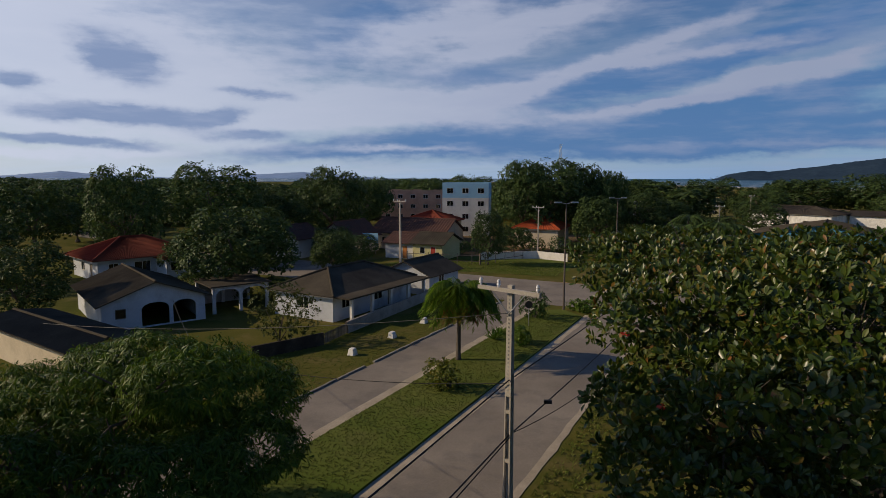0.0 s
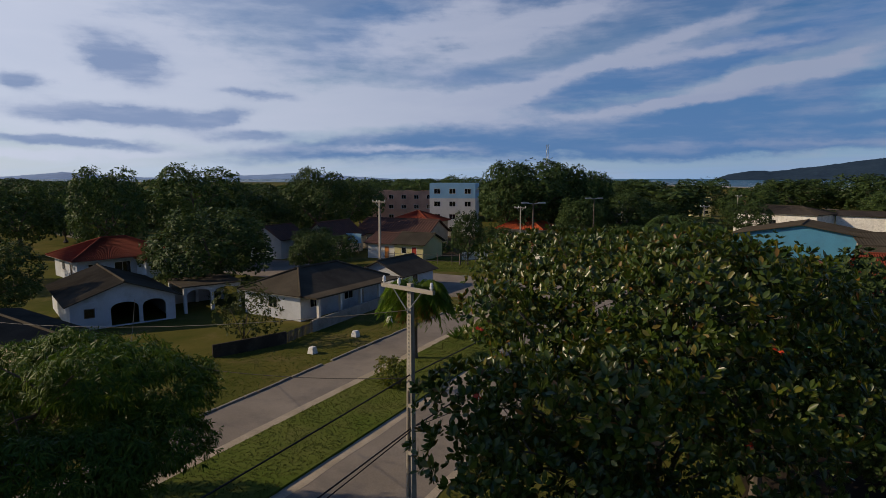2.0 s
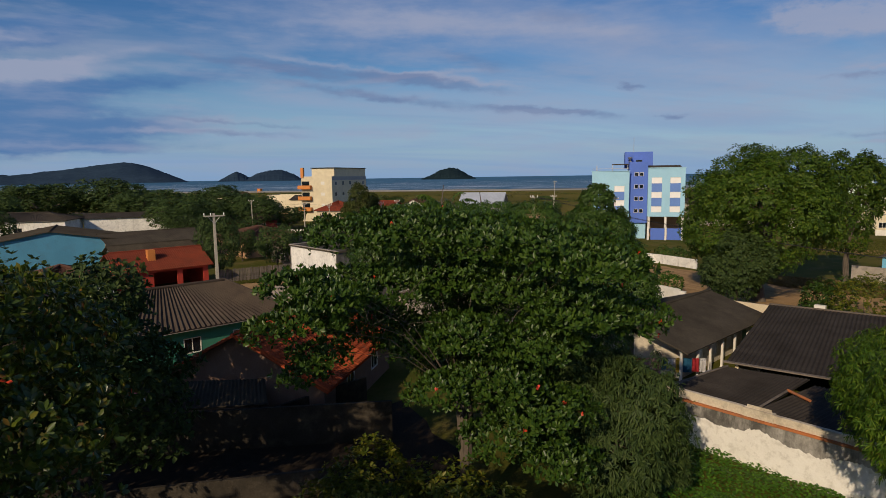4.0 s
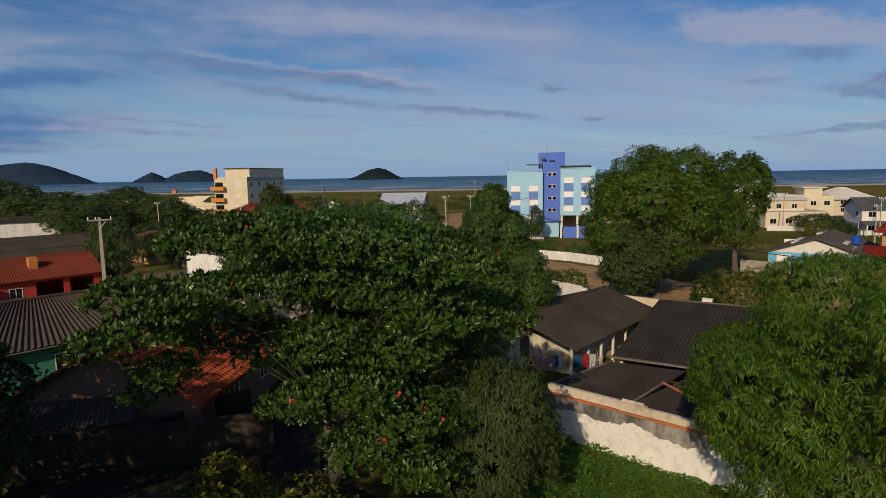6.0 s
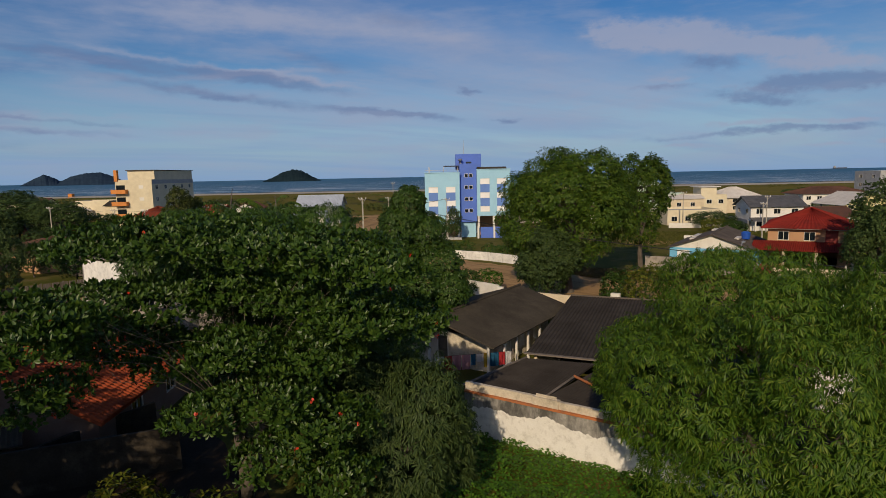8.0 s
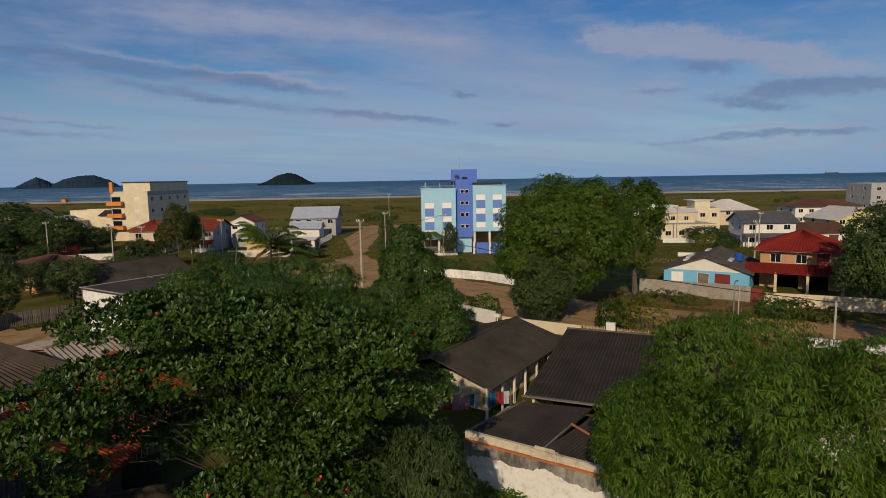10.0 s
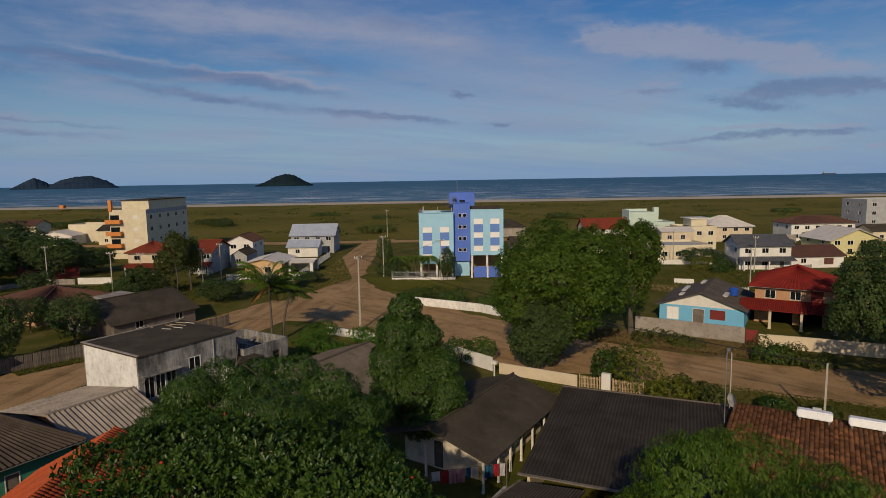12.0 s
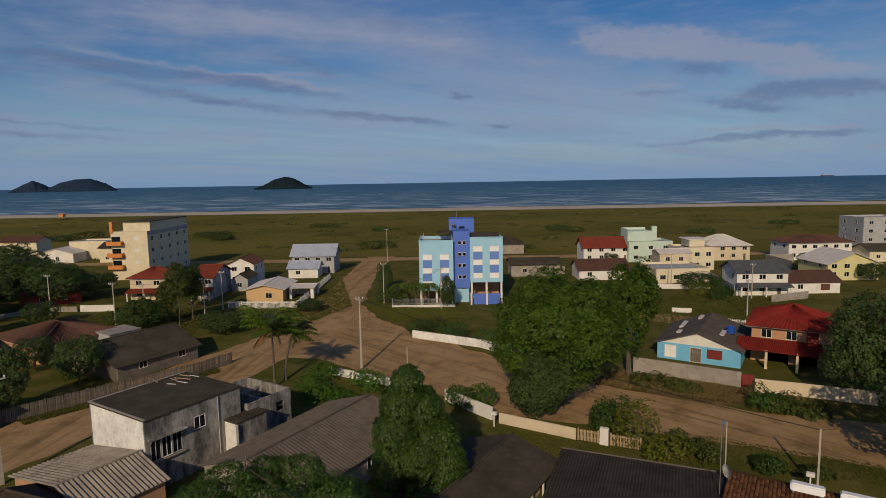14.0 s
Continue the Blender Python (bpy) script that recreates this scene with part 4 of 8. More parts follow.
def hip_roof(t, w, d, h, rise, mat, over=0.6, style="tile", z0=0.0, x=0.0, y=0.0):
    """Four slopes to a short ridge along the longer side."""
    pitch, amp, course = roof_style(style, t)
    W, D = w / 2 + over, d / 2 + over
    long_x = w >= d
    rx, ry = (max(W - D, 0.01), 0.0) if long_x else (0.0, max(D - W, 0.01))
    ze, zr = z0 + h + 0.08, z0 + h + rise + 0.08
    c = [(-W, -D), (W, -D), (W, D), (-W, D)]
    r = [(-rx, -ry), (rx, -ry), (rx, ry), (-rx, ry)]
    for i in range(4):
        a, b, e, f = c[i], c[(i + 1) % 4], r[(i + 1) % 4], r[i]
        run = math.hypot((a[0] + b[0] - e[0] - f[0]) / 2, (a[1] + b[1] - e[1] - f[1]) / 2)
        rows = min(40, int(math.hypot(run, rise) / course)) if course else 0
        bm = bmesh.new()
        sheet(bm, (a[0] + x, a[1] + y, ze), (b[0] + x, b[1] + y, ze), (f[0] + x, f[1] + y, zr), (e[0] + x, e[1] + y, zr), 0.08, pitch, amp, rows)
        bmesh.ops.recalc_face_normals(bm, faces=bm.faces)
        part("roof_slope", bm, M[mat], t)
    bm = bmesh.new()
    for i in range(4):
        tube(bm, [(c[i][0] + x, c[i][1] + y, ze + 0.05), (r[i][0] + x, r[i][1] + y, zr + 0.06)], [0.1, 0.1], 7)
    tube(bm, [(-rx - 0.05 + x, -ry + y, zr + 0.06), (rx + 0.05 + x, ry + y, zr + 0.06)], [0.11, 0.11], 7)
    part("ridge_cap", bm, M[mat], t)
    part("soffit", boxes((-W + 0.05 + x, W - 0.05 + x, -D + 0.05 + y, D - 0.05 + y, ze - 0.14, ze - 0.09)), M["ceil"], t)


def slab(t, x0, x1, y0, y1, z, mat, thick=0.2, name="roof_slab"):
    return part(name, boxes((x0, x1, y0, y1, z - thick, z)), M[mat], t)


def parapet(t, w, d, z, h, mat, x=0.0, y=0.0):
    a, b = w / 2, d / 2
    for i, q in enumerate(((-a, a, -b, -b + 0.15), (-a, a, b - 0.15, b), (-a, -a + 0.15, -b + 0.15, b - 0.15), (a - 0.15, a, -b + 0.15, b - 0.15))):
        part("parapet", boxes((q[0] + x, q[1] + x, q[2] + y, q[3] + y, z, z + h)), M[mat], t)


def column(t, x, y, z0, z1, r, mat, name="column"):
    bm = boxes((x - r, x + r, y - r, y + r, z0, z1 - 0.12), (x - r * 1.3, x + r * 1.3, y - r * 1.3, y + r * 1.3, z1 - 0.12, z1), (x - r * 1.25, x + r * 1.25, y - r * 1.25, y + r * 1.25, z0 - 0.02, z0 + 0.15))
    part(name, bm, M[mat], t)


def sea(d, l, rot=0.0, z=0.0):
    """A pose in the seaward frame: d metres out and l to the right of the flight's end; local x to the right."""
    return pose(4.6 + 0.9766 * d + 0.2153 * l, -3.02 + 0.2153 * d - 0.9766 * l, z, 0, 0, -77.57 + rot)


def lot(x, y, rot=0.0, z=0.0):
    """A pose on the village grid: local x to the right along the streets, y away from the first street."""
    return pose(x, y, z, 0, 0, -110 + rot)


def W(kind, x, z, w, h, frame_mat="white", fill=None):
    return (kind, x, z, w, h, frame_mat, fill) if fill else (kind, x, z, w, h, frame_mat)


def win(x, z=1.0, w=1.2, h=1.1, frame_mat="white"):
    return ("window", x, z, w, h, frame_mat)


def door(x, w=0.9, h=2.1, fill="wood", z=0.0):
    return ("door", x, z, w, h, "white", fill)


def frond_arrays(rng, base, yaw, length, rise, sag, leaflets, leaf_len, leaf_w):
    """One feathered frond: leaflets along both sides of an arching rib."""
    out = np.array([math.cos(yaw), math.sin(yaw), 0.0])
    side = np.array([-math.sin(yaw), math.cos(yaw), 0.0])
    k = np.linspace(0.12, 1.0, leaflets)
    p = base + out * (k * length)[:, None] + np.array([0, 0, 1.0]) * (rise * k - sag * k * k)[:, None] * length
    V = []
    for s in (-1, 1):
        ll = leaf_len * (0.55 + 0.9 * np.sin(np.pi * np.clip(k, 0.05, 0.97)))[:, None] * rng.uniform(0.8, 1.15, (leaflets, 1))
        way = unit(side * s + out * 0.55 + np.array([0, 0, -0.55]) + rng.normal(0, 0.12, (leaflets, 3)))
        across = out * leaf_w
        V.append(np.stack([p - across, p + way * ll * 0.6 - across * 0.8, p + way * ll + np.array([0, 0, -0.25]) * ll, p + way * ll * 0.5 + across], 1))
    return np.concatenate(V), p


def palm_tree(name, m, height, fronds, length, seed, label, lean=(0.0, 0.0), dry=0, leaf="palm", trunk_r=0.16, rise=(0.2, 0.9), leaf_len=0.6, sag=(1.0, 0.35, 0.75), leaf_w=0.05):
    rng = np.random.default_rng(seed)
    t = thing(name, m, label, "palm tree")
    bm = bmesh.new()
    pts = [(lean[0] * k * k, lean[1] * k * k, height * k) for k in np.linspace(0, 1, 9)]
    pts[0] = (0, 0, -0.15)
    tube(bm, pts, [trunk_r * 1.35] + [trunk_r * (1.05 - 0.35 * k) for k in np.linspace(0, 1, 8)], 9)
    part("trunk", bm, M["bark"], t)
    top = np.array([lean[0], lean[1], height])
    for kind, count, mat in (("frond", fronds, leaf), ("dry_frond", dry, "dryleaf")):
        for i in range(count):
            yaw = i * 2.399963 + rng.uniform(-0.2, 0.2)
            r = rng.uniform(*rise) if kind == "frond" else rng.uniform(-0.9, -0.5)
            V, rib = frond_arrays(rng, top, yaw, length * rng.uniform(0.85, 1.1) * (1 if kind == "frond" else 0.6), r, sag[0] * r + rng.uniform(*sag[1:]) if kind == "frond" else 0.3, 40, leaf_len, leaf_w)
            F = np.arange(len(V) * 4).reshape(-1, 4)
            part_data(kind, from_arrays(kind, V.reshape(-1, 3), F, M[mat]), t)
            rb = bmesh.new()
            tube(rb, [tuple(top)] + [tuple(q) for q in rib[::5]], [0.035] + [0.025 - 0.003 * j for j in range(len(rib[::5]))], 4)
            part("rib", rb, M[mat], t)
    return t


def utility_pole(name, m, height, label, arm=2.2, arm_z=None, holes=False, r0=0.17, r1=0.1, insulators=3, rot_arm=0.0, lamp=False, group="utility poles"):
    """A tapered square concrete pole with crossarm, braces and insulators."""
    t = thing(name, m, label, "utility pole", group)
    bm = bmesh.new()
    q = [(-1, -1), (1, -1), (1, 1), (-1, 1)]
    lo = [bm.verts.new((x * r0, y * r0 * 0.8, -0.1)) for x, y in q]
    hi = [bm.verts.new((x * r1, y * r1 * 0.8, height)) for x, y in q]
    bm.faces.new(hi), bm.faces.new(lo[::-1])
    for i in range(4):
        bm.faces.new((lo[i], lo[(i + 1) % 4], hi[(i + 1) % 4], hi[i]))
    if holes:  # an H-shaped lower shaft with bridges, a slotted upper one
        cut = height * 0.63
        rc = r0 + (r1 - r0) * cut / height
        for v in bm.verts:
            if v.co.z < 1:
                v.co = (math.copysign(rc, v.co.x), math.copysign(rc * 0.8, v.co.y), cut)
        for sx in (-1, 1):
            fb = bmesh.new()
            a0, a1, b0, b1 = r0 * 0.62, r0, rc * 0.62, rc
            lo_ = [fb.verts.new((sx * x, y * r0 * 0.8, -0.1)) for x, y in ((a0, -1), (a1, -1), (a1, 1), (a0, 1))]
            hi_ = [fb.verts.new((sx * x, y * rc * 0.8, cut - 0.004)) for x, y in ((b0, -1), (b1, -1), (b1, 1), (b0, 1))]
            fb.faces.new(hi_), fb.faces.new(lo_[::-1])
            for i in range(4):
                fb.faces.new((lo_[i], lo_[(i + 1) % 4], hi_[(i + 1) % 4], hi_[i]))
            bmesh.ops.recalc_face_normals(fb, faces=fb.faces)
            part("flange", fb, M["pole"], t)
        # dark render on the web puts the recess's shade into its colour
        part("web", boxes((-rc * 0.6, rc * 0.6, -0.02, 0.02, 0, cut - 0.01)), M["mouldy"], t)
        for k in range(4):
            z = 0.6 + k * 1.6
            r = r0 + (rc - r0) * z / cut
            part("bridge", boxes((-r * 0.61, r * 0.61, -r * 0.74, r * 0.74, z, z + 0.12)), M["pole"], t)
    part("shaft", bm, M["pole"], t)
    if holes:
        # thin dark plates on the faces stand in for shaded slots
        hb = bmesh.new()
        for k in range(26):
            z = height * 0.65 + k * height * 0.34 / 26
            r = r0 + (r1 - r0) * z / height
            wd, ln = r * 0.3, 0.06
            for s in (-1, 1):
                y = s * (r * 0.8 + 0.002)
                box(hb, -wd, wd, min(y, y + s * 0.003), max(y, y + s * 0.003), z, z + ln)
        ob = part("slots", hb, M["mouldy"], t)
        ob["kind"] = "stuff"
    if arm:
        az = arm_z or height - 0.25
        c, s = math.cos(radians(rot_arm)), math.sin(radians(rot_arm))
        am = pose(0, 0, 0, 0, 0, rot_arm)
        ab = boxes((-arm / 2, arm / 2, -0.2, -0.09, az - 0.06, az + 0.06))
        ab.transform(am)
        part("crossarm", ab, M["pole"], t)
        for sx in (-1, 1):
            bb = bmesh.new()
            tube(bb, [(sx * arm * 0.3, -0.15, az), (0, -0.12, az - 0.75)], [0.022, 0.022], 5)
            bb.transform(am)
            part("brace", bb, M["steel"], t)
        for i in range(insulators):
            x = (-0.46 + 0.92 * i / max(1, insulators - 1)) * arm if insulators < 3 else (-0.46, -0.16 if i == 1 else 0, 0.46)[i] * arm
            ib = bmesh.new()
            tube(ib, [(x, -0.145, az + 0.06), (x, -0.145, az + 0.12), (x, -0.145, az + 0.13), (x, -0.145, az + 0.2), (x, -0.145, az + 0.21), (x, -0.145, az + 0.3)], [0.025, 0.04, 0.062, 0.045, 0.062, 0.03], 8)
            ib.transform(am)
            part("insulator", ib, M["ceram"], t)
    return t


def street_lamp(m, height, label):
    t = thing("street_lamp", m, label, "street lamp", "avenue street lamps")
    bm = bmesh.new()
    tube(bm, [(0, 0, -0.05), (0, 0, 0.4), (0, 0, height)], [0.13, 0.1, 0.06], 9)
    part("post", bm, M["lamppost"], t)
    for s in (-1, 1):
        ab = bmesh.new()
        tube(ab, [(0, 0, height - 0.05), (s * 0.5, 0, height + 0.04)], [0.04, 0.03], 6)
        arm = part("arm", ab, M["steel"], t)
        part("lamp_head", boxes((min(s * 0.45, s * 1.15), max(s * 0.45, s * 1.15), -0.14, 0.14, height + 0.01, height + 0.13)), M["steel"], arm)
    return t


def cable(pts, r=0.02, sag=0.3, label="black overhead power cable"):
    """A hanging cable through points."""
    bm = bmesh.new()
    line = []
    for a, b in zip(pts, pts[1:]):
        a, b = Vector(a), Vector(b)
        for i in range(12):
            k = i / 12
            line.append(tuple(a.lerp(b, k) - Vector((0, 0, sag * 4 * k * (1 - k)))))
    line.append(tuple(pts[-1]))
    tube(bm, line, [r] * len(line), 5)
    return tagged(mesh_ob("cable", bm, M["cable"]), label, "cable", "overhead cables")


def plain_wall(name, pts, h, mat, label, thick=0.16, cap=None, category="wall"):
    """A boundary wall along points, a panel for each stretch."""
    t = thing(name, pose(*pts[0], 0), label, category, kind="structure")
    o = Vector(pts[0])
    for i, (a, b) in enumerate(zip(pts, pts[1:])):
        a, b = Vector(a) - o, Vector(b) - o
        L = (b - a).length
        bm = boxes((0, L, -thick / 2, thick / 2, -0.05, h))
        bm.transform(pose(a.x, a.y, 0, 0, 0, math.degrees(math.atan2(b.y - a.y, b.x - a.x))))
        part("panel", bm, M[mat], t)
        if cap:
            bm = boxes((0, L, -thick * 0.75, thick * 0.75, h + 0.004, h + 0.07))
            bm.transform(pose(a.x, a.y, 0, 0, 0, math.degrees(math.atan2(b.y - a.y, b.x - a.x))))
            part("coping", bm, M[cap], t)
    return t


def slat_fence(name, a, b, h, mat, label, gap=0.16, slat=0.1, base=None, rails=True, post_every=12, category="fence"):
    """Upright slats on two rails, with posts."""
    a, b = Vector(a), Vector(b)
    L = (b - a).length
    t = thing(name, pose(a.x, a.y, 0, 0, 0, math.degrees(math.atan2(b.y - a.y, b.x - a.x))), label, category)
    z0 = 0.05
    if base:
        part("base_wall", boxes((0, L, -0.08, 0.08, 0, base)), M["white"], t)
        z0 = base + 0.004
    me = bpy.data.meshes.new("slat")
    bm = boxes((-slat / 2, slat / 2, -0.03, -0.008, z0, h - 0.04))
    v = [bm.verts.new(p) for p in ((-slat / 2, -0.03, h - 0.04), (slat / 2, -0.03, h - 0.04), (0, -0.03, h + 0.03))]
    bm.faces.new(v)
    bm.to_mesh(me)
    bm.free()
    me.materials.append(M[mat])
    for i in range(int(L / gap)):
        part_data("slat", me, t, pose(i * gap + gap / 2, 0, 0, 0, ((i * 7919) % 5 - 2) * 0.5, 0))
    if rails:
        for z in (h * 0.3 + z0 * 0.3, h * 0.8):
            part("rail", boxes((0, L, 0.0, 0.04, z, z + 0.07)), M[mat], t)
    n = max(1, int(L / (gap * post_every)))
    for i in range(n + 1):
        x = L * i / n
        part("post", boxes((x - 0.06, x + 0.06, 0.05, 0.17, -0.05, h + 0.05)), M[mat], t)
    return t


def tufts(name, rng, pts, height, width, blades, material, label):
    """Grass: many thin bent blades in tufts, one object."""
    n = len(pts) * blades
    P = np.repeat(np.asarray(pts, float), blades, 0)
    P[:, :2] += rng.normal(0, height * 0.35, (n, 2))
    a = rng.uniform(0, math.tau, n)
    out = np.stack([np.cos(a), np.sin(a), np.zeros(n)], 1)
    side = np.stack([-np.sin(a), np.cos(a), np.zeros(n)], 1) * width
    h = (height * rng.uniform(0.5, 1.2, n))[:, None]
    up = np.array([0, 0, 1.0])
    V = np.stack([P - side, P + side, P + out * h * 0.35 + up * h * 0.75 + side * 0.6, P + out * h * 0.9 + up * h], 1)
    ob = new(name, from_arrays(name, V.reshape(-1, 3), np.arange(n * 4).reshape(-1, 4), M[material]))
    return tagged(ob, label, "grass", kind="stuff")


def agave(x, y, r, seed, label, z=0.1):
    rng = np.random.default_rng(seed)
    t = thing("agave_plant", pose(x, y, z), label, "plant", "spiky median plants")
    for i in range(26):
        yaw = i * 2.399963
        up = rng.uniform(0.35, 1.3)
        o = Vector((math.cos(yaw) * math.cos(up), math.sin(yaw) * math.cos(up), math.sin(up)))
        s = Vector((-math.sin(yaw), math.cos(yaw), 0)) * 0.05
        bm = bmesh.new()
        v = [bm.verts.new(p) for p in (o * 0.05 - s, o * 0.05 + s, o * r * 0.6 + s * 0.9, o * r - Vector((0, 0, 0.1 * r)), o * r * 0.6 - s * 0.9)]
        bm.faces.new(v)
        part("blade", bm, M["palm"], t)
    return t


# ---------------------------------------------------------------- ground, roads, water
def flat(name, pts, z, mat, label, category, ragged=0.0, step=2.0, kind="structure"):
    """A sheet on the ground, with a ragged rim where it has worn into the grass."""
    rng = np.random.default_rng(len(pts) * 7 + int(abs(pts[0][0]) * 10))
    ring = []
    for a, b in zip(pts, pts[1:] + pts[:1]):
        a, b = Vector(a), Vector(b)
        k = max(1, int((b - a).length / step)) if ragged else 1
        for i in range(k):
            p = a.lerp(b, i / k)
            ring.append((p.x + rng.normal(0, ragged), p.y + rng.normal(0, ragged), z) if ragged else (p.x, p.y, z))
    bm = bmesh.new()
    bm.faces.new([bm.verts.new(p) for p in ring])
    bmesh.ops.recalc_face_normals(bm, faces=bm.faces)
    if bm.faces[:] and bm.faces[:][0].normal.z < 0:
        bmesh.ops.reverse_faces(bm, faces=bm.faces)
    bmesh.ops.triangulate(bm, faces=bm.faces)
    return tagged(mesh_ob(name, bm, M[mat]), label, category, kind=kind)


def sp(d, l):
    m = sea(d, l)
    return (m.translation.x, m.translation.y)


V1, N1 = Vector((0.438, 0.899)), Vector((0.899, -0.438))


def rp(s, o):
    p = V1 * s + N1 * o
    return (p.x, p.y)


flat("ground", [(-9000, -9000), (9000, -9000), (9000, 9000), (-9000, 9000)], 0.0, "grass", "grassy village ground with worn patches", "ground")
flat("dune_field", [sp(203, -1500), sp(492, -1500), sp(497, 0), sp(468, 900), sp(203, 900)], 0.03, "dune", "olive dune scrub between the village and the beach", "ground")
flat("beach", [sp(480, -1500), sp(548, -1500), sp(553, 0), sp(520, 900), sp(455, 900)], 0.02, "sand", "pale sandy beach along the sea", "beach", 1.0, 20)
flat("avenue_lane", [rp(-40, -22.7), rp(58, -22.7), rp(58, -18.8), rp(-40, -18.8)], 0.012, "asphalt", "worn grey paved lane beside a grass median", "road", 0.05, 1.0)
flat("avenue_lane", [rp(-40, -13.2), rp(190, -13.2), rp(190, -7.9), rp(-40, -7.9)], 0.016, "asphalt", "worn grey paved lane of the avenue", "road", 0.05, 1.0)
flat("cross_street", [rp(57, -90), rp(70, -90), rp(70, 8), rp(57, 8)], 0.020, "asphalt", "worn paved cross street", "road", 0.08, 1.0)
flat("sandy_shoulder", [rp(-40, -19.0), rp(56, -19.0), rp(56, -18.3), rp(-40, -18.3)], 0.026, "verge", "sandy strip along the lane", "road edge", 0.035, 1.0)
flat("sandy_shoulder", [rp(-40, -13.6), rp(54, -13.6), rp(54, -13.0), rp(-40, -13.0)], 0.026, "verge", "sandy strip along the lane", "road edge", 0.035, 1.0)
flat("sandy_shoulder", [rp(-40, -8.1), rp(56, -8.1), rp(56, -7.7), rp(-40, -7.7)], 0.026, "verge", "sandy strip along the lane", "road edge", 0.035, 1.0)
flat("dirt_street", [(0, 66), (46, 47.8), (54.5, 45.8), (72, 40), (97, 37), (97, 48), (65, 55.7), (55, 58), (0, 76)], 0.012, "dirt_b", "unpaved sandy street with tyre tracks", "road", 0.25)
flat("dirt_street", [(84, 33), (112, 34), (121.5, 40.5), (157, 49.5), (189, 55.5), (200, 57), (199, 66), (186, 64), (147, 56), (97, 48), (84, 46)], 0.016, "dirt_b", "unpaved sandy street towards the beach", "road", 0.25)
flat("dirt_street", [(86, 37), (79, 24.6), (68.5, 5.1), (64.5, -18), (61, -32), (46, -75), (58, -80), (72, -36), (73.3, -22.8), (79.7, -5.6), (92, 12), (102, 24.2), (113, 36)], 0.020, "dirt_a", "wide unpaved street with dark ruts", "road", 0.25)
flat("side_street", [(124, -8), (121.5, -20.3), (116.2, -33.6), (108, -62), (101, -60), (110, -33), (114.1, -19.3), (117, -8)], 0.014, "dirt", "narrow dirt street behind the cottage", "road", 0.2)
flat("back_street", [sp(193, -260), sp(200, -260), sp(200, 40), sp(196, 300), sp(189, 300), sp(192, 40)], 0.04, "dirt", "sandy street along the dunes", "road", 0.3, 4)


def water_sheet():
    pts = [(0, -9000), (9000, -9000), (9000, 9000), (0, 9000)]
    bm = bmesh.new()
    bm.faces.new([bm.verts.new((x, y, 0)) for x, y in pts])
    ob = mesh_ob("sea", bm, M["sea"])
    ob.matrix_basis = pose(*sp(548, 0), 0.25, 0, 0, 12.4)
    return tagged(ob, "blue-grey sea with white breakers near the shore", "sea", kind="structure")


water_sheet()
flat("lagoon", [(-2600, 1500), (3000, 1500), (3000, 8800), (-2600, 8800)], 0.2, "sea", "pale lagoon water far behind the village", "water")


def ridge_hill(name, az, half, dist, profile, mat, label):
    """A far wooded ridge: azimuth and half-width in degrees, profile of (-1..1, metres)."""
    bm = bmesh.new()
    n, rows = 60, 6
    rng = np.random.default_rng(int(abs(az) * 10))
    ks, hs = zip(*profile)
    grid = []
    for j in range(-rows, rows + 1):
        row = []
        for i in range(n + 1):
            k = -1 + 2 * i / n
            h = float(np.interp(k, ks, hs)) * (1 - (j / rows) ** 2) + (rng.normal(0, 1.2) if abs(j) < rows else 0)
            a = radians(az - k * half)
            dd = dist + j * dist * 0.02
            row.append(bm.verts.new((-math.sin(a) * dd, math.cos(a) * dd, max(h, -1) - (1 if abs(j) == rows else 0))))
        grid.append(row)
    for a, b in zip(grid, grid[1:]):
        for i in range(n):
            bm.faces.new((a[i], a[i + 1], b[i + 1], b[i]))
    for f in bm.faces:
        f.smooth = True
    bmesh.ops.recalc_face_normals(bm, faces=bm.faces)
    return tagged(mesh_ob(name, bm, M[mat]), label, "hill", kind="structure")


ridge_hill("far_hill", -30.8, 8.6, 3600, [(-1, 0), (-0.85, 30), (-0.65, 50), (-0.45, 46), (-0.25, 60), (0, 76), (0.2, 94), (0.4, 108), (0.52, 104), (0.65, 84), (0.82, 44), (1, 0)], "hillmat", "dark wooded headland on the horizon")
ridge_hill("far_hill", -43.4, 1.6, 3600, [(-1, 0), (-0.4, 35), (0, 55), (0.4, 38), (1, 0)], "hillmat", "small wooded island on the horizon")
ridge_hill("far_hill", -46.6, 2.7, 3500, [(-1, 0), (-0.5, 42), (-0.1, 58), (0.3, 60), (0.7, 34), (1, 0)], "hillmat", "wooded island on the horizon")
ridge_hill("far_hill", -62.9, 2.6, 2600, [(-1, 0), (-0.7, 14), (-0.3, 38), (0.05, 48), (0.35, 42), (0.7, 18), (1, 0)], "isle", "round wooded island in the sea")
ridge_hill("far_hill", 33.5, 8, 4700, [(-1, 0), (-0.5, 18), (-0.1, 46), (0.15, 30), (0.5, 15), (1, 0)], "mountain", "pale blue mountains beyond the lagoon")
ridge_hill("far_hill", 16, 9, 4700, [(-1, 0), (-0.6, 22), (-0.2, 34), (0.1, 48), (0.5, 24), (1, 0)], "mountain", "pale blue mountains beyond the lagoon")


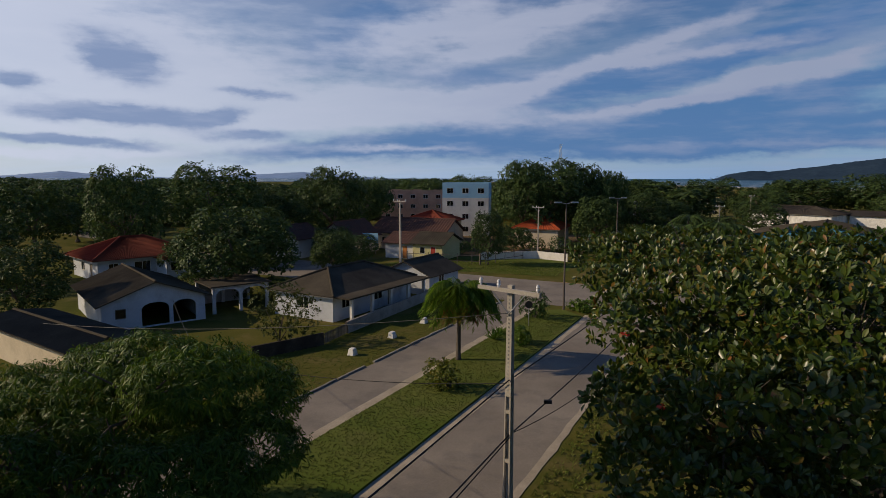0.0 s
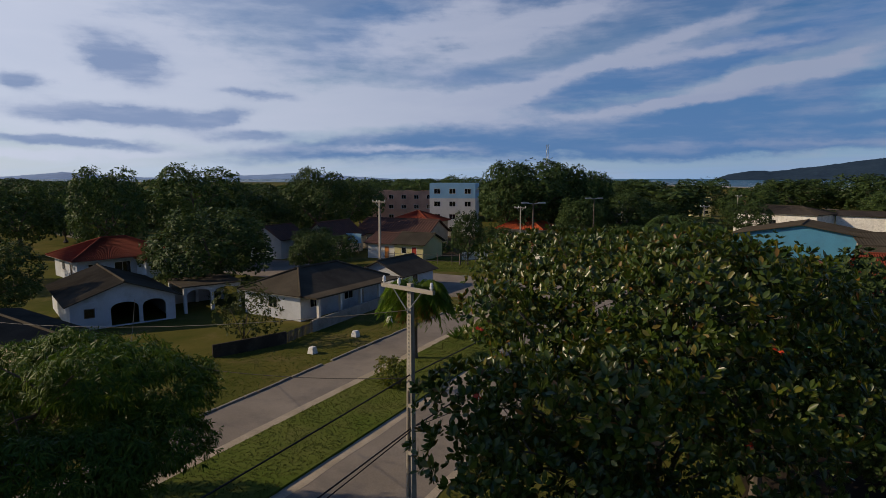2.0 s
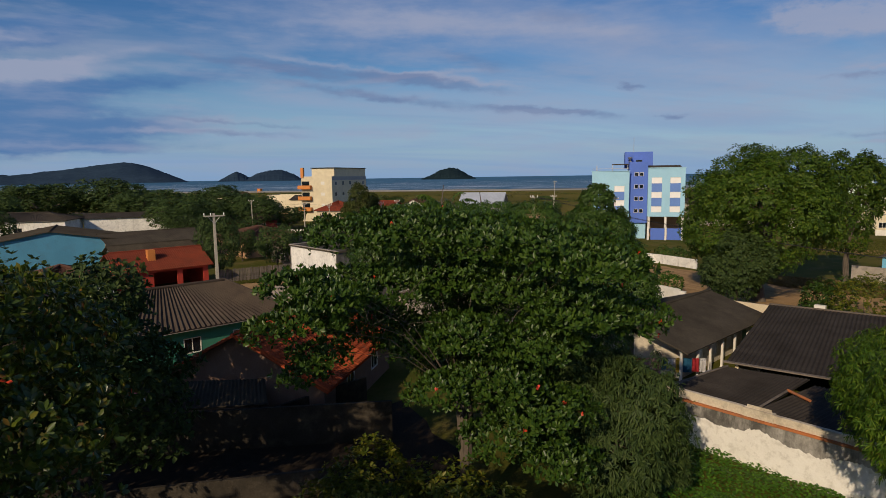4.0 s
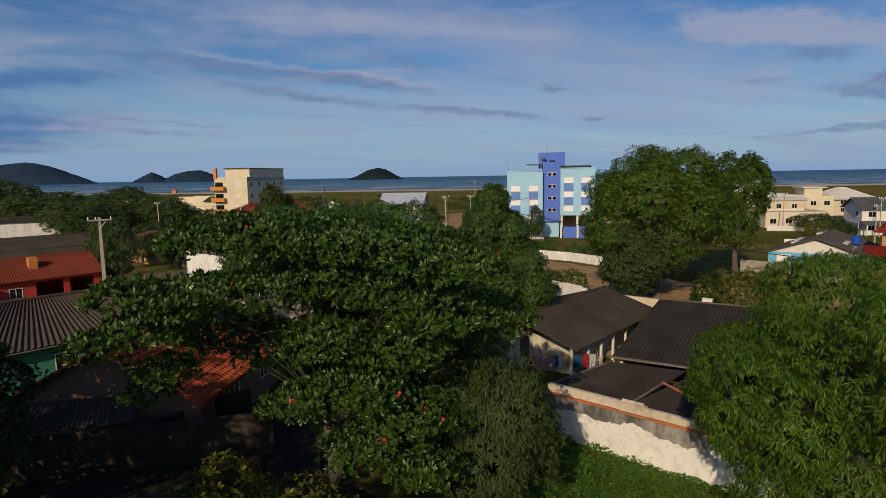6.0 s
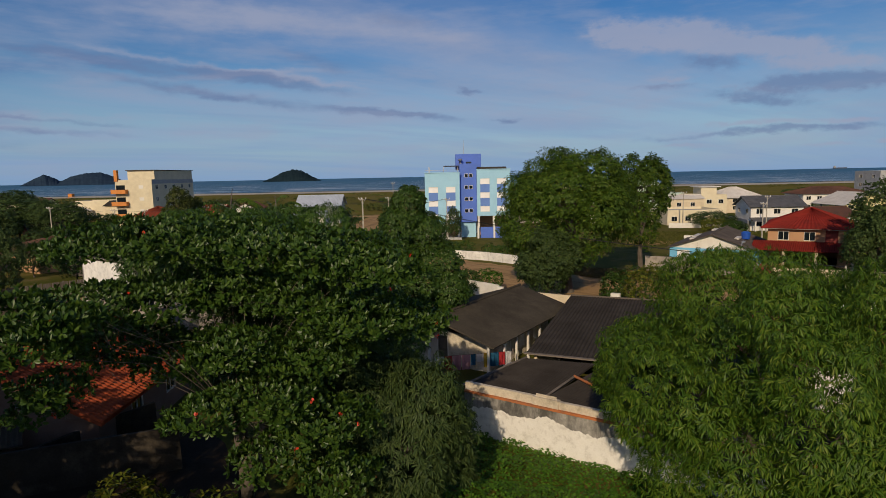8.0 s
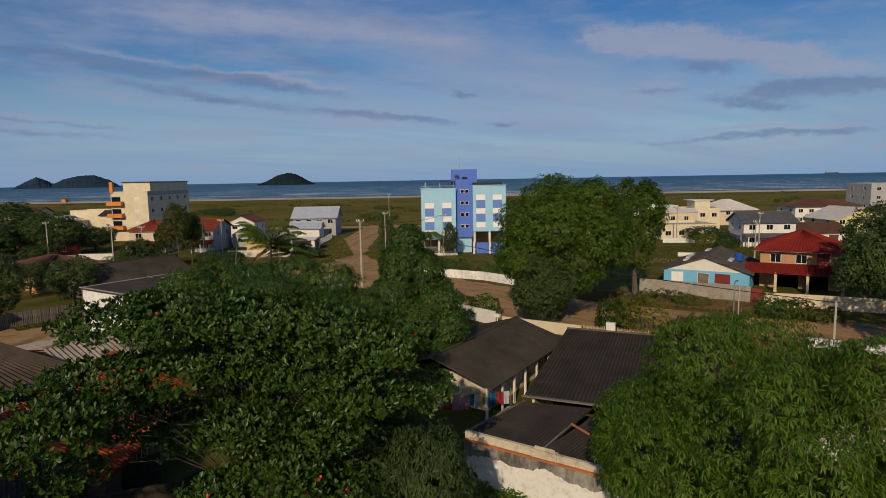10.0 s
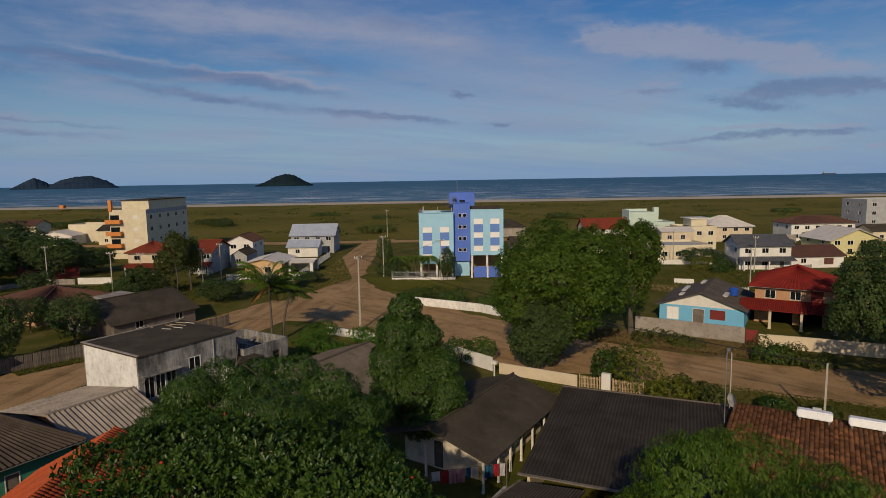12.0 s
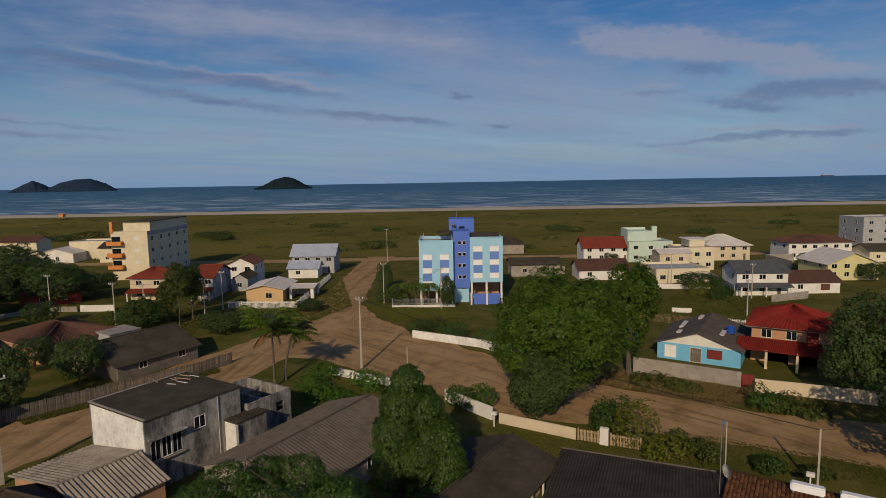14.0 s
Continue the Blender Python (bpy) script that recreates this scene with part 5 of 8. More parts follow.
def median():
    t = thing("median", pose(0, 0, 0), "raised grass median between two lanes", "median", kind="structure")
    bm = bmesh.new()
    c = [rp(-40, -18.4), rp(53.5, -18.2), rp(55, -16), rp(53, -13.6), rp(-40, -13.6)]
    lo, hi = [bm.verts.new((*p, 0)) for p in c], [bm.verts.new((*p, 0.13)) for p in c]
    bm.faces.new(hi)
    for i in range(5):
        bm.faces.new((lo[i], lo[(i + 1) % 5], hi[(i + 1) % 5], hi[i]))
    bmesh.ops.recalc_face_normals(bm, faces=bm.faces)
    part("turf", bm, M["lawn"], t)


median()
flat("corner_plot", [(-12, 84), (12, 76), (17, 87), (14, 96), (-6, 94)], 0.022, "lawn", "mown grass corner plot behind the crossing", "lawn", 0.3)
flat("shaded_yard", [(-8, 95), (14, 97), (40, 94), (46, 132), (-6, 132)], 0.014, "rubble", "bare shaded earth under the village trees", "ground", 0.5)
flat("far_street", [(-99, 138), (-66, 111), (-63, 114), (-96, 142)], 0.02, "verge", "pale sandy street between village trees", "road", 0.2)

# ---------------------------------------------------------------- houses of the first street
def simple_house(name, m, w, d, h, rise, wall, roof, style, label, sides, axis="x", hip=False, over=0.5, category="house", ridge=0.0):
    t = thing(name, m, label, category)
    add_walls(t, w, d, h, wall, sides)
    if hip:
        hip_roof(t, w, d, h, rise, roof, over, style)
    else:
        gable_roof(t, w, d, h, rise, roof, over, axis, style, ridge, wall)
    return t


a = simple_house("house", pose(-11.4, 58.0, 0, 0, 0, 62), 12.5, 7.0, 2.3, 1.7, "whiteshade", "tarpaper", "tarpaper", "white bungalow with dark hipped roof and porch", {"front": [win(1.2), win(6, 0.9, 1.4, 1.2), door(8.2)], "left": [win(3, 0.9, 1.2, 1.1)]}, hip=True, over=0.5)
for i in range(5):
    column(a, -5.9 + i * 2.95, -5.3, 0, 2.25, 0.13, "white", "porch_column")
part("porch_roof", boxes((-6.6, 6.6, -5.7, -4.0, 2.26, 2.40)), M["tarpaper"], a)
a = simple_house("house", pose(-4.6, 67.5, 0, 0, 0, 62), 6.5, 6, 2.2, 1.3, "whiteshade", "tarpaper", "tarpaper", "small white house with blue door and dark roof", {"right": [("door", 2.2, 0, 1.2, 2.0, "white", "royal")], "front": [win(2)]}, hip=False)
def arch_corners(t, x0, x1, y0, y1, ztop, r, mat):
    """Rounds the upper corners of an opening: two solid haunches."""
    for side in (0, 1):
        bm = bmesh.new()
        cx, s_ = (x0 + r, -1) if side == 0 else (x1 - r, 1)
        ring = [(cx + s_ * r, ztop - 0.62 * r), *[(cx + s_ * r * math.cos(a), ztop - 0.62 * r * (1 - math.sin(a))) for a in (0.3, 0.6, 0.9, 1.2, 1.5)], (cx, ztop), (cx + s_ * r, ztop)]
        a = [bm.verts.new((x, y0, z)) for x, z in ring]
        b = [bm.verts.new((x, y1, z)) for x, z in ring]
        bm.faces.new(a), bm.faces.new(b[::-1])
        for i in range(len(a)):
            k = (i + 1) % len(a)
            bm.faces.new((a[i], b[i], b[k], a[k]))
        bmesh.ops.recalc_face_normals(bm, faces=bm.faces)
        part("arch_haunch", bm, M[mat], t)


a = simple_house("house", pose(-30.0, 53.6, 0, 0, 0, 41), 8.2, 12, 2.3, 1.5, "whiteshade", "tarpaper", "fibro", "white house with arched veranda and dark gabled roof", {"front": [win(1.0, 1.0, 0.8, 0.8, "wood"), ("hole", 3.0, 0.1, 2.2, 1.95), ("hole", 5.5, 0.1, 1.9, 1.95)]}, axis="y")
arch_corners(a, -1.1, 1.1, -6.0, -5.83, 2.046, 0.9, "whiteshade")
arch_corners(a, 1.4, 3.3, -6.0, -5.83, 2.046, 0.85, "whiteshade")


def red_wing():
    """The white gabled wing of the red-roofed house."""
    t = thing("annex", pose(-43.3, 76.6, 0, 0, 0, 50) @ pose(3.4, -5.9, 0), "white gabled wing with a red clay tile roof", "annex")
    add_walls(t, 4.6, 3.0, 2.5, "whiteshade", {"front": [win(0.5, 0.9, 0.9, 1.0)]})
    gable_roof(t, 4.6, 3.0, 2.5, 1.15, "tile", 0.35, "y", "tile", 0.0, "whiteshade")


def carport():
    t = thing("carport", pose(-22.6, 57.2, 0, 0, 0, 41), "white arched carport with a dark flat roof", "carport")
    for x in (-2.6, -0.1, 2.5):
        part("pillar", boxes((x - 0.14, x + 0.14, -2.6, -2.32, 0, 2.2)), M["whiteshade"], t)
        part("pillar", boxes((x - 0.14, x + 0.14, 2.32, 2.6, 0, 2.2)), M["whiteshade"], t)
    part("lintel", boxes((-2.74, 2.64, -2.6, -2.32, 2.203, 2.5)), M["whiteshade"], t)
    arch_corners(t, -2.46, -0.24, -2.6, -2.34, 2.203, 0.9, "whiteshade")
    arch_corners(t, 0.04, 2.36, -2.6, -2.34, 2.203, 0.9, "whiteshade")
    part("back_wall", boxes((-2.7, 2.6, 2.62, 2.76, 0, 2.45)), M["grey"], t)
    part("roof_slab", boxes((-3.0, 2.9, -2.9, 2.9, 2.503, 2.62)), M["tarpaper"], t)
    for k, (x, y) in enumerate(((-1.8, 1.0), (0.6, -1.2), (1.6, 1.4))):
        part("roof_board", boxes((x, x + 1.4, y, y + 0.16, 2.623, 2.67)), M["wood" if k else "woodl"], t)


carport()
simple_house("house", pose(-43.3, 76.6, 0, 0, 0, 50), 11.5, 8.6, 2.6, 2.2, "whiteshade", "tile", "tile", "white house with a red clay hipped roof", {"front": [win(1.2, 0.8, 1.2, 1.3), win(4.2, 0.5, 2, 1.6), win(7.2, 0.8, 1.1, 1.2)], "left": [win(3), door(6)]}, hip=True, over=0.8)
red_wing()
simple_house("house", pose(-27.6, 38.9, 0, 0, 0, -33), 13, 4.0, 2.4, 0.3, "beige", "tarpaper", "fibro", "tan rendered shed with a dark low roof", {"front": []}, axis="x")
simple_house("house", pose(-4.0, 94, 0, 0, 0, -22), 5, 7, 2.6, 1.3, "yellow", "tarpaper", "fibro", "small yellow timber house with dark roof", {"front": [win(1.2, 1, 0.9, 1), door(3, 0.9, 2.1, "red")]})
simple_house("house", pose(-8.5, 96, 0, 0, 0, -22), 5, 7, 2.5, 1.2, "white", "tile_d", "tile", "white cottage with brown tile roof", {"front": [door(3, 0.9, 2.0, "orange")]})
simple_house("house", pose(-19, 100, 0, 0, 0, -22), 6, 9, 3.0, 2.3, "beige", "tile_d", "tile", "tan gabled house with brown tile roof", {"front": [win(2)]}, axis="y")
simple_house("house", pose(-8, 108, 0, 0, 0, -22), 14, 9, 3.0, 2.2, "beige", "tile_d", "tile", "low house under a wide dark brown tile roof", {"front": [win(2)]})
simple_house("house", pose(-6, 120, 0, 0, 0, -22), 9, 9, 4.0, 2.0, "beige", "tile", "tile", "house with a red clay tile roof", {"front": [win(2)]}, hip=True)
simple_house("house", pose(15, 112, 0, 0, 0, -22), 8, 9, 3.4, 2.2, "beige", "tile_o", "tile", "house with an orange clay tile roof", {"front": [win(2)]}, hip=True)
simple_house("house", pose(-27, 95, 0, 0, 0, -22), 6, 6, 3.2, 1.8, "white", "tile_d", "tile", "white gabled house with brown roof among trees", {"front": [win(2)]}, axis="y")


def block(name, m, w, d, floors, fh, wall, label, cols=4, parapet_h=0.5, wmat="white", sides_=("front", "right"), bands=None, win_w=1.4):
    """A flat-roofed block of several storeys."""
    t = thing(name, m, label, "building")
    for k in range(floors):
        mat = bands[k] if bands else wall
        sd = {}
        for side in sides_:
            n = cols if side == "front" else max(1, int(cols * d / w))
            span = w if side == "front" else d
            sd[side] = [win(span * (i + 0.5) / n - win_w / 2, 0.95, win_w, 1.15, wmat) for i in range(n)]
        add_walls(t, w, d, fh, mat, sd, z0=k * fh)
        slab(t, -w / 2 + 0.18, w / 2 - 0.18, -d / 2 + 0.18, d / 2 - 0.18, (k + 1) * fh - 0.02, "grey", 0.12, "floor_slab")
    parapet(t, w, d, floors * fh, parapet_h, bands[-1] if bands else wall)
    return t


block("apartment_block", pose(-14.2, 178, 0, 0, 0, 0), 18.2, 12, 3, 2.8, "salmon", "long salmon brick block with a flat roof", 5)
block("apartment_block", pose(1.2, 134, 0, 0, 0, -6), 10, 10, 4, 2.75, "white", "white and blue block of flats", 3, bands=["white", "white", "white", "sky_"])
a = simple_house("warehouse", pose(77.5, 141, 0, 0, 0, -50), 18, 10, 4.6, 1.6, "oldwhite", "fibro", "fibro", "long white shed with stained walls and grey roof", {"front": [win(8, 2.2, 1.6, 1.0, "wood"), win(12.5, 2.0, 1.4, 1.2, "wood")]}, hip=True)
simple_house("warehouse", pose(97, 133, 0, 0, 0, -40), 20, 8, 4.4, 0.8, "oldwhite", "fibro", "fibro", "white shed with a stained gable wall", {"front": []})
simple_house("warehouse", pose(58.6, 98, 0, 0, 0, -33), 19, 14, 3.8, 1.75, "gable", "tarpaper", "fibro", "blue gabled shed with dark roof", {"front": []}, axis="y")
simple_house("house", pose(68, 88, 0, 0, 0, -20), 14, 12, 3.2, 1.4, "concrete", "tarpaper", "fibro", "low house under dark sheet roofing", {"front": [win(3)]})
simple_house("house", pose(58, 74, 0, 0, 0, -20), 10, 6, 3.0, 1.2, "grey", "tarpaper", "fibro", "grey annex under dark sheet roofing", {"front": [win(3)]})
a = simple_house("house", pose(50.2, 62.4, 0, 0, 0, -20), 9.8, 7, 3.0, 1.7, "red", "tile", "tile", "red house with a dark clay tile roof", {"front": [win(1.2), ("hole", 3.6, 0.1, 2.6, 2.4), ("hole", 6.8, 0.1, 2.4, 2.4)]})
part("chimney", boxes((-1.4, -0.6, -2.2, -1.4, 3.6, 5.0)), M["orange"], a, "orange chimney")
simple_house("house", pose(39, 62, 0, 0, 0, -20), 8, 8, 2.8, 1.6, "white", "tile_d", "tile", "house with brown clay tile roof", {"front": [win(2)]}, hip=True)
simple_house("house", pose(32.6, 36.3, 0, 0, 0, -20), 13.6, 6.4, 2.8, 2.4, "green", "fibro_b", "fibro_l", "teal green house with ribbed hipped roof", {"front": [win(6), door(9.5)]}, hip=True, over=0.7)
simple_house("house", pose(43.2, 35.2, 0, 0, 0, -20), 6.0, 11.3, 2.5, 1.25, "brickp", "fibro_p", "fibro_l", "low house with pale ribbed roof sheets", {"front": []}, over=0.35, ridge=-1.9)
simple_house("house", pose(30.6, 24.1, 0, 0, 0, 15), 10.6, 9.6, 2.4, 2.5, "pink", "tile_o", "tile", "pink rendered house with orange clay tile roof", {"left": [], "front": [win(3), win(7)]}, axis="x", over=0.4)

# ---------------------------------------------------------------- the old white house and its neighbours
def old_house():
    t = thing("house", pose(51.8, 34.2, 0, 0, 0, -20), "derelict flat-roofed white house with mouldy walls", "house")
    add_walls(t, 9.7, 8.6, 6.3, "mouldy", {"front": [win(0.4, 2.6, 0.95, 1.9, "grey"), win(1.4, 2.6, 0.95, 1.9, "oldwhite"), win(2.4, 2.6, 0.95, 1.9, "grey"), win(4.6, 3.9, 1.2, 1.2, "oldwhite")]}, skip=("left",))
    part("window_hood", boxes((-4.7, -1.2, -4.9, -4.32, 4.62, 4.70)), M["mouldy"], t, "stained concrete window hood")
    part("window_sill", boxes((-4.6, -1.3, -4.5, -4.32, 2.46, 2.56)), M["concrete"], t)
    for x in (-4.6, -1.4):
        part("hood_bracket", tube_bm([(x, -4.85, 4.6), (x, -4.33, 4.1)], 0.035), M["steel"], t)
    part("drain_pipe", tube_bm([(2.3, -4.36, 0.1), (2.3, -4.36, 6.2)], 0.05), M["grey"], t)
    for q in ((-4.95, -4.75, -4.4, 4.4), (-4.74, 4.9, 4.2, 4.4)):
        part("roof_edge", boxes((*q, 6.464, 6.52)), M["concrete"], t, "pale worn roof edge")
    bm = bmesh.new()
    wall_bm(bm, 8.6 - 0.36, 6.3, 0.18, [], side_matrix("left", 9.7, 8.6) @ pose(0.18, 0, 0))
    part("wall", bm, M["oldwhite"], t)
    slab(t, -4.95, 4.95, -4.4, 4.4, 6.46, "tarpaper", 0.14)
    t2 = thing("annex", pose(59.2, 30.3, 0, 0, 0, -20), "roofless mouldy annex with parapet", "house")
    add_walls(t2, 5.6, 6.8, 4.4, "mouldy", {"front": [("hole", 0.9, 0.1, 1.0, 2.1), ("hole", 3.6, 2.4, 1.0, 1.0)]})
    slab(t2, -2.6, 2.6, -3.2, 1.0, 2.9, "tarpaper", 0.15)
    rng = np.random.default_rng(8)
    for k in range(34):
        q = part("rubble_block", boxes((-0.2, 0.2, -0.1, 0.1, 0, 0.16)), M["brickp" if k % 4 == 0 else "concrete"], t2)
        q.matrix_local = pose(rng.uniform(-2.3, 2.3), rng.uniform(-3.0, 0.8), 2.904, 0, 0, rng.uniform(0, 180)) @ Matrix.Scale(rng.uniform(0.6, 1.5), 4)
    part("broken_beam", boxes((-2.6, 2.6, 1.2, 1.45, 3.6, 3.85)), M["mouldy"], t2)
    part("broken_wall", boxes((-0.1, 0.1, -3.2, 1.0, 2.904, 3.9)), M["mouldy"], t2)
    t3 = thing("lean_to", pose(54.7, 28.2, 0, 0, 0, -20), "mouldy lean-to with a white end wall and column", "shed")
    add_walls(t3, 3.6, 2.6, 3.6, "mouldy", {}, skip=("left",))
    bm = bmesh.new()
    wall_bm(bm, 2.6 - 0.36, 3.6, 0.18, [], side_matrix("left", 3.6, 2.6) @ pose(0.18, 0, 0))
    part("wall", bm, M["oldwhite"], t3, "stained white end wall")
    part("corner_column", boxes((-2.06, -1.80, -1.56, -1.303, 0, 3.6)), M["white"], t3, "white corner column")
    slab(t3, -1.9, 1.9, -1.4, 1.4, 3.76, "tarpaper", 0.14)


old_house()
# concrete grey on its white walls stands in for the tree's shadow
simple_house("house", pose(52.6, 19.6, 0, 0, 0, -18), 15.5, 11, 2.5, 1.7, "concrete", "fibro_m", "fibro_l", "long white house under weathered ribbed sheets", {"front": [win(3), win(8)], "left": []}, over=0.4)


def laundry_house():
    t = thing("house", pose(48.6, 4.3, 0, 0, 0, -20), "low house with a dark worn roof and a laundry porch", "house")
    add_walls(t, 9.6, 6.6, 2.3, "creamwash", {"front": [W("shutter", 2.2, 0.5, 0.9, 1.6), W("shutter", 4.4, 0.5, 0.9, 1.6), W("shutter", 6.8, 0.5, 0.9, 1.6)], "left": [door(2.5)]})
    gable_roof(t, 12.6, 8.6, 2.3, 1.3, "tarpaper", 0.3, "x", "tarpaper", 0.0, "white", ends=False)
    for x, y in ((-6.2, -4.0), (-6.2, 0.5), (-6.2, 4.0), (-4.4, -4.2), (-2.6, -4.2), (-0.8, -4.2), (1.2, -4.2), (3.4, -4.2)):
        column(t, x, y, 0, 2.25, 0.07, "white", "porch_post")


laundry_house()


def yard_pose():
    """The peeling wall's frame: x along the wall, y into the plot behind it."""
    return pose(33.62, 2.55, 0, 0, 0, -111.2)


def big_sheds():
    t = thing("shed", pose(40.0, 0.65, 0, 0, 0, -100), "long shed under dark ribbed roof sheets", "shed")
    part("wall", boxes((0.9, 1.08, 0.3, 14.2, 0, 2.3), (14.8, 14.98, 0.3, 14.2, 0, 2.3)), M["beige"], t)
    part("back_wall", boxes((1.09, 14.79, 14.0, 14.18, 0, 2.75)), M["concrete"], t)
    bm = bmesh.new()
    sheet(bm, (0.5, 0.0, 2.42), (15.3, 0.0, 2.42), (0.3, 14.5, 3.0), (15.3, 14.5, 3.0), 0.06, 0.24, 0.04)
    bmesh.ops.recalc_face_normals(bm, faces=bm.faces)
    part("roof_slope", bm, M["fibro"], t)
    part("ridge_cap", tube_bm([(0.3, 14.5, 3.03), (15.3, 14.5, 3.03)], 0.09), M["fibro_m"], t)
    part("flashing", boxes((0.4, 6.5, -0.24, -0.01, 2.38, 2.46)), M["fibro_l"], t, "pale worn roof flashing")
    t = thing("lean_to", yard_pose(), "low ribbed lean-to roof behind a peeling wall", "shed")
    for x0, x1, dz in ((-0.35, 3.9, 0.0), (3.9, 14.4, 0.14)):
        bm = bmesh.new()
        sheet(bm, (x0, 0.32, 2.28 + dz), (x1, 0.32, 2.28 + dz), (x0 + 0.7, 6.0, 2.34 + dz * 0.3), (x1 + 0.2, 7.0, 2.34 + dz * 0.3), 0.05, 0.2, 0.03)
        bmesh.ops.recalc_face_normals(bm, faces=bm.faces)
        part("roof_slope", bm, M["fibro"], t)
    part("edge_board", tube_bm([(-0.4, 0.3, 2.36), (0.35, 6.0, 2.40)], 0.06), M["fibro_l"], t, "pale edge board")
    part("edge_board", tube_bm([(3.95, 0.4, 2.47), (4.1, 3.9, 2.52)], 0.06), M["fibro_l"], t, "pale edge board")
    part("tile_edge", tube_bm([(4.1, 3.9, 2.55), (5.3, 3.2, 2.53)], 0.07), M["orange_edge"], t, "orange clay tiles")
    part("wall", boxes((-0.3, -0.12, 0.32, 5.2, 0, 2.22)), M["mouldy"], t)
    t = thing("lean_to", pose(0, 0, 0), "black tarred lean-to roof in a shaded yard", "shed")
    bm = bmesh.new()
    sheet(bm, (20.1, 25.7, 2.08), (24.4, 19.7, 2.08), (22.0, 26.9, 2.8), (25.6, 21.0, 2.8), 0.06, 0.2, 0.03)
    bmesh.ops.recalc_face_normals(bm, faces=bm.faces)
    part("roof_slope", bm, M["tarpaper"], t)
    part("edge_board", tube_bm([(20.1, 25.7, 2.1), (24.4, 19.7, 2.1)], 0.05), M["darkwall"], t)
    for x, y in ((21.9, 26.7), (23.7, 23.9), (25.4, 21.2)):
        part("post", boxes((x - 0.06, x + 0.06, y - 0.06, y + 0.06, 0, 2.72)), M["wood"], t)
    t = thing("house", lot(45.5, -19.0), "house under mossy clay tiles", "house")
    add_walls(t, 11.5, 13, 2.4, "white", {"left": []})
    gable_roof(t, 11.5, 13, 2.4, 1.0, "tile_b", 0.25, "x", "tile", 4.0, "white")


def ragged_strip(length, y0, z0, z1, wob, seed):
    """A thin render layer on a wall with a broken lower edge."""
    rr = random.Random(seed)
    bm = bmesh.new()
    top, low = [], []
    n = int(length / 0.05)
    z = z0
    for i in range(n + 1):
        z = 0.9 * z + 0.1 * (z0 + 0.22 * math.sin(i * 0.021) + 0.12 * math.sin(i * 0.083 + 1)) + rr.uniform(-wob, wob)
        top.append(bm.verts.new((i * length / n, y0, z1)))
        low.append(bm.verts.new((i * length / n, y0 + 0.008, z)))
    for i in range(n):
        bm.faces.new((low[i], low[i + 1], top[i + 1], top[i]))
    return bm


def peeling_wall():
    t = thing("boundary_wall", yard_pose(), "peeling whitewashed wall with an orange coping", "wall", kind="structure")
    part("wall_face", boxes((0, 15, 0, 0.2, 0, 2.15)), M["peelwhite"], t)
    part("upper_band", ragged_strip(15, -0.012, 1.42, 2.15, 0.045, 4), M["mouldy"], t, "dark mouldy render")
    part("end_face", boxes((-0.15, 0, 0.0, 0.3, 0, 2.2)), M["mouldy"], t, "dark mouldy render")
    part("coping", boxes((-0.15, 15.05, -0.07, 0.25, 2.153, 2.25)), M["orange_edge"], t)
    part("parapet", boxes((-0.12, 3.6, 0.06, 0.24, 2.253, 2.66)), M["creamwash"], t)
    part("parapet", boxes((4.9, 15, 0.06, 0.24, 2.253, 2.6)), M["creamwash"], t)
    bm = boxes((3.6, 4.9, 0.02, 0.28, 2.253, 2.78))
    bmesh.ops.bevel(bm, geom=[e for e in bm.edges if abs(e.verts[0].co.z - e.verts[1].co.z) < 0.01 and e.verts[0].co.z > 2.7], offset=0.14, segments=3, affect="EDGES")
    part("raised_parapet", bm, M["creamwash"], t)


big_sheds()
peeling_wall()

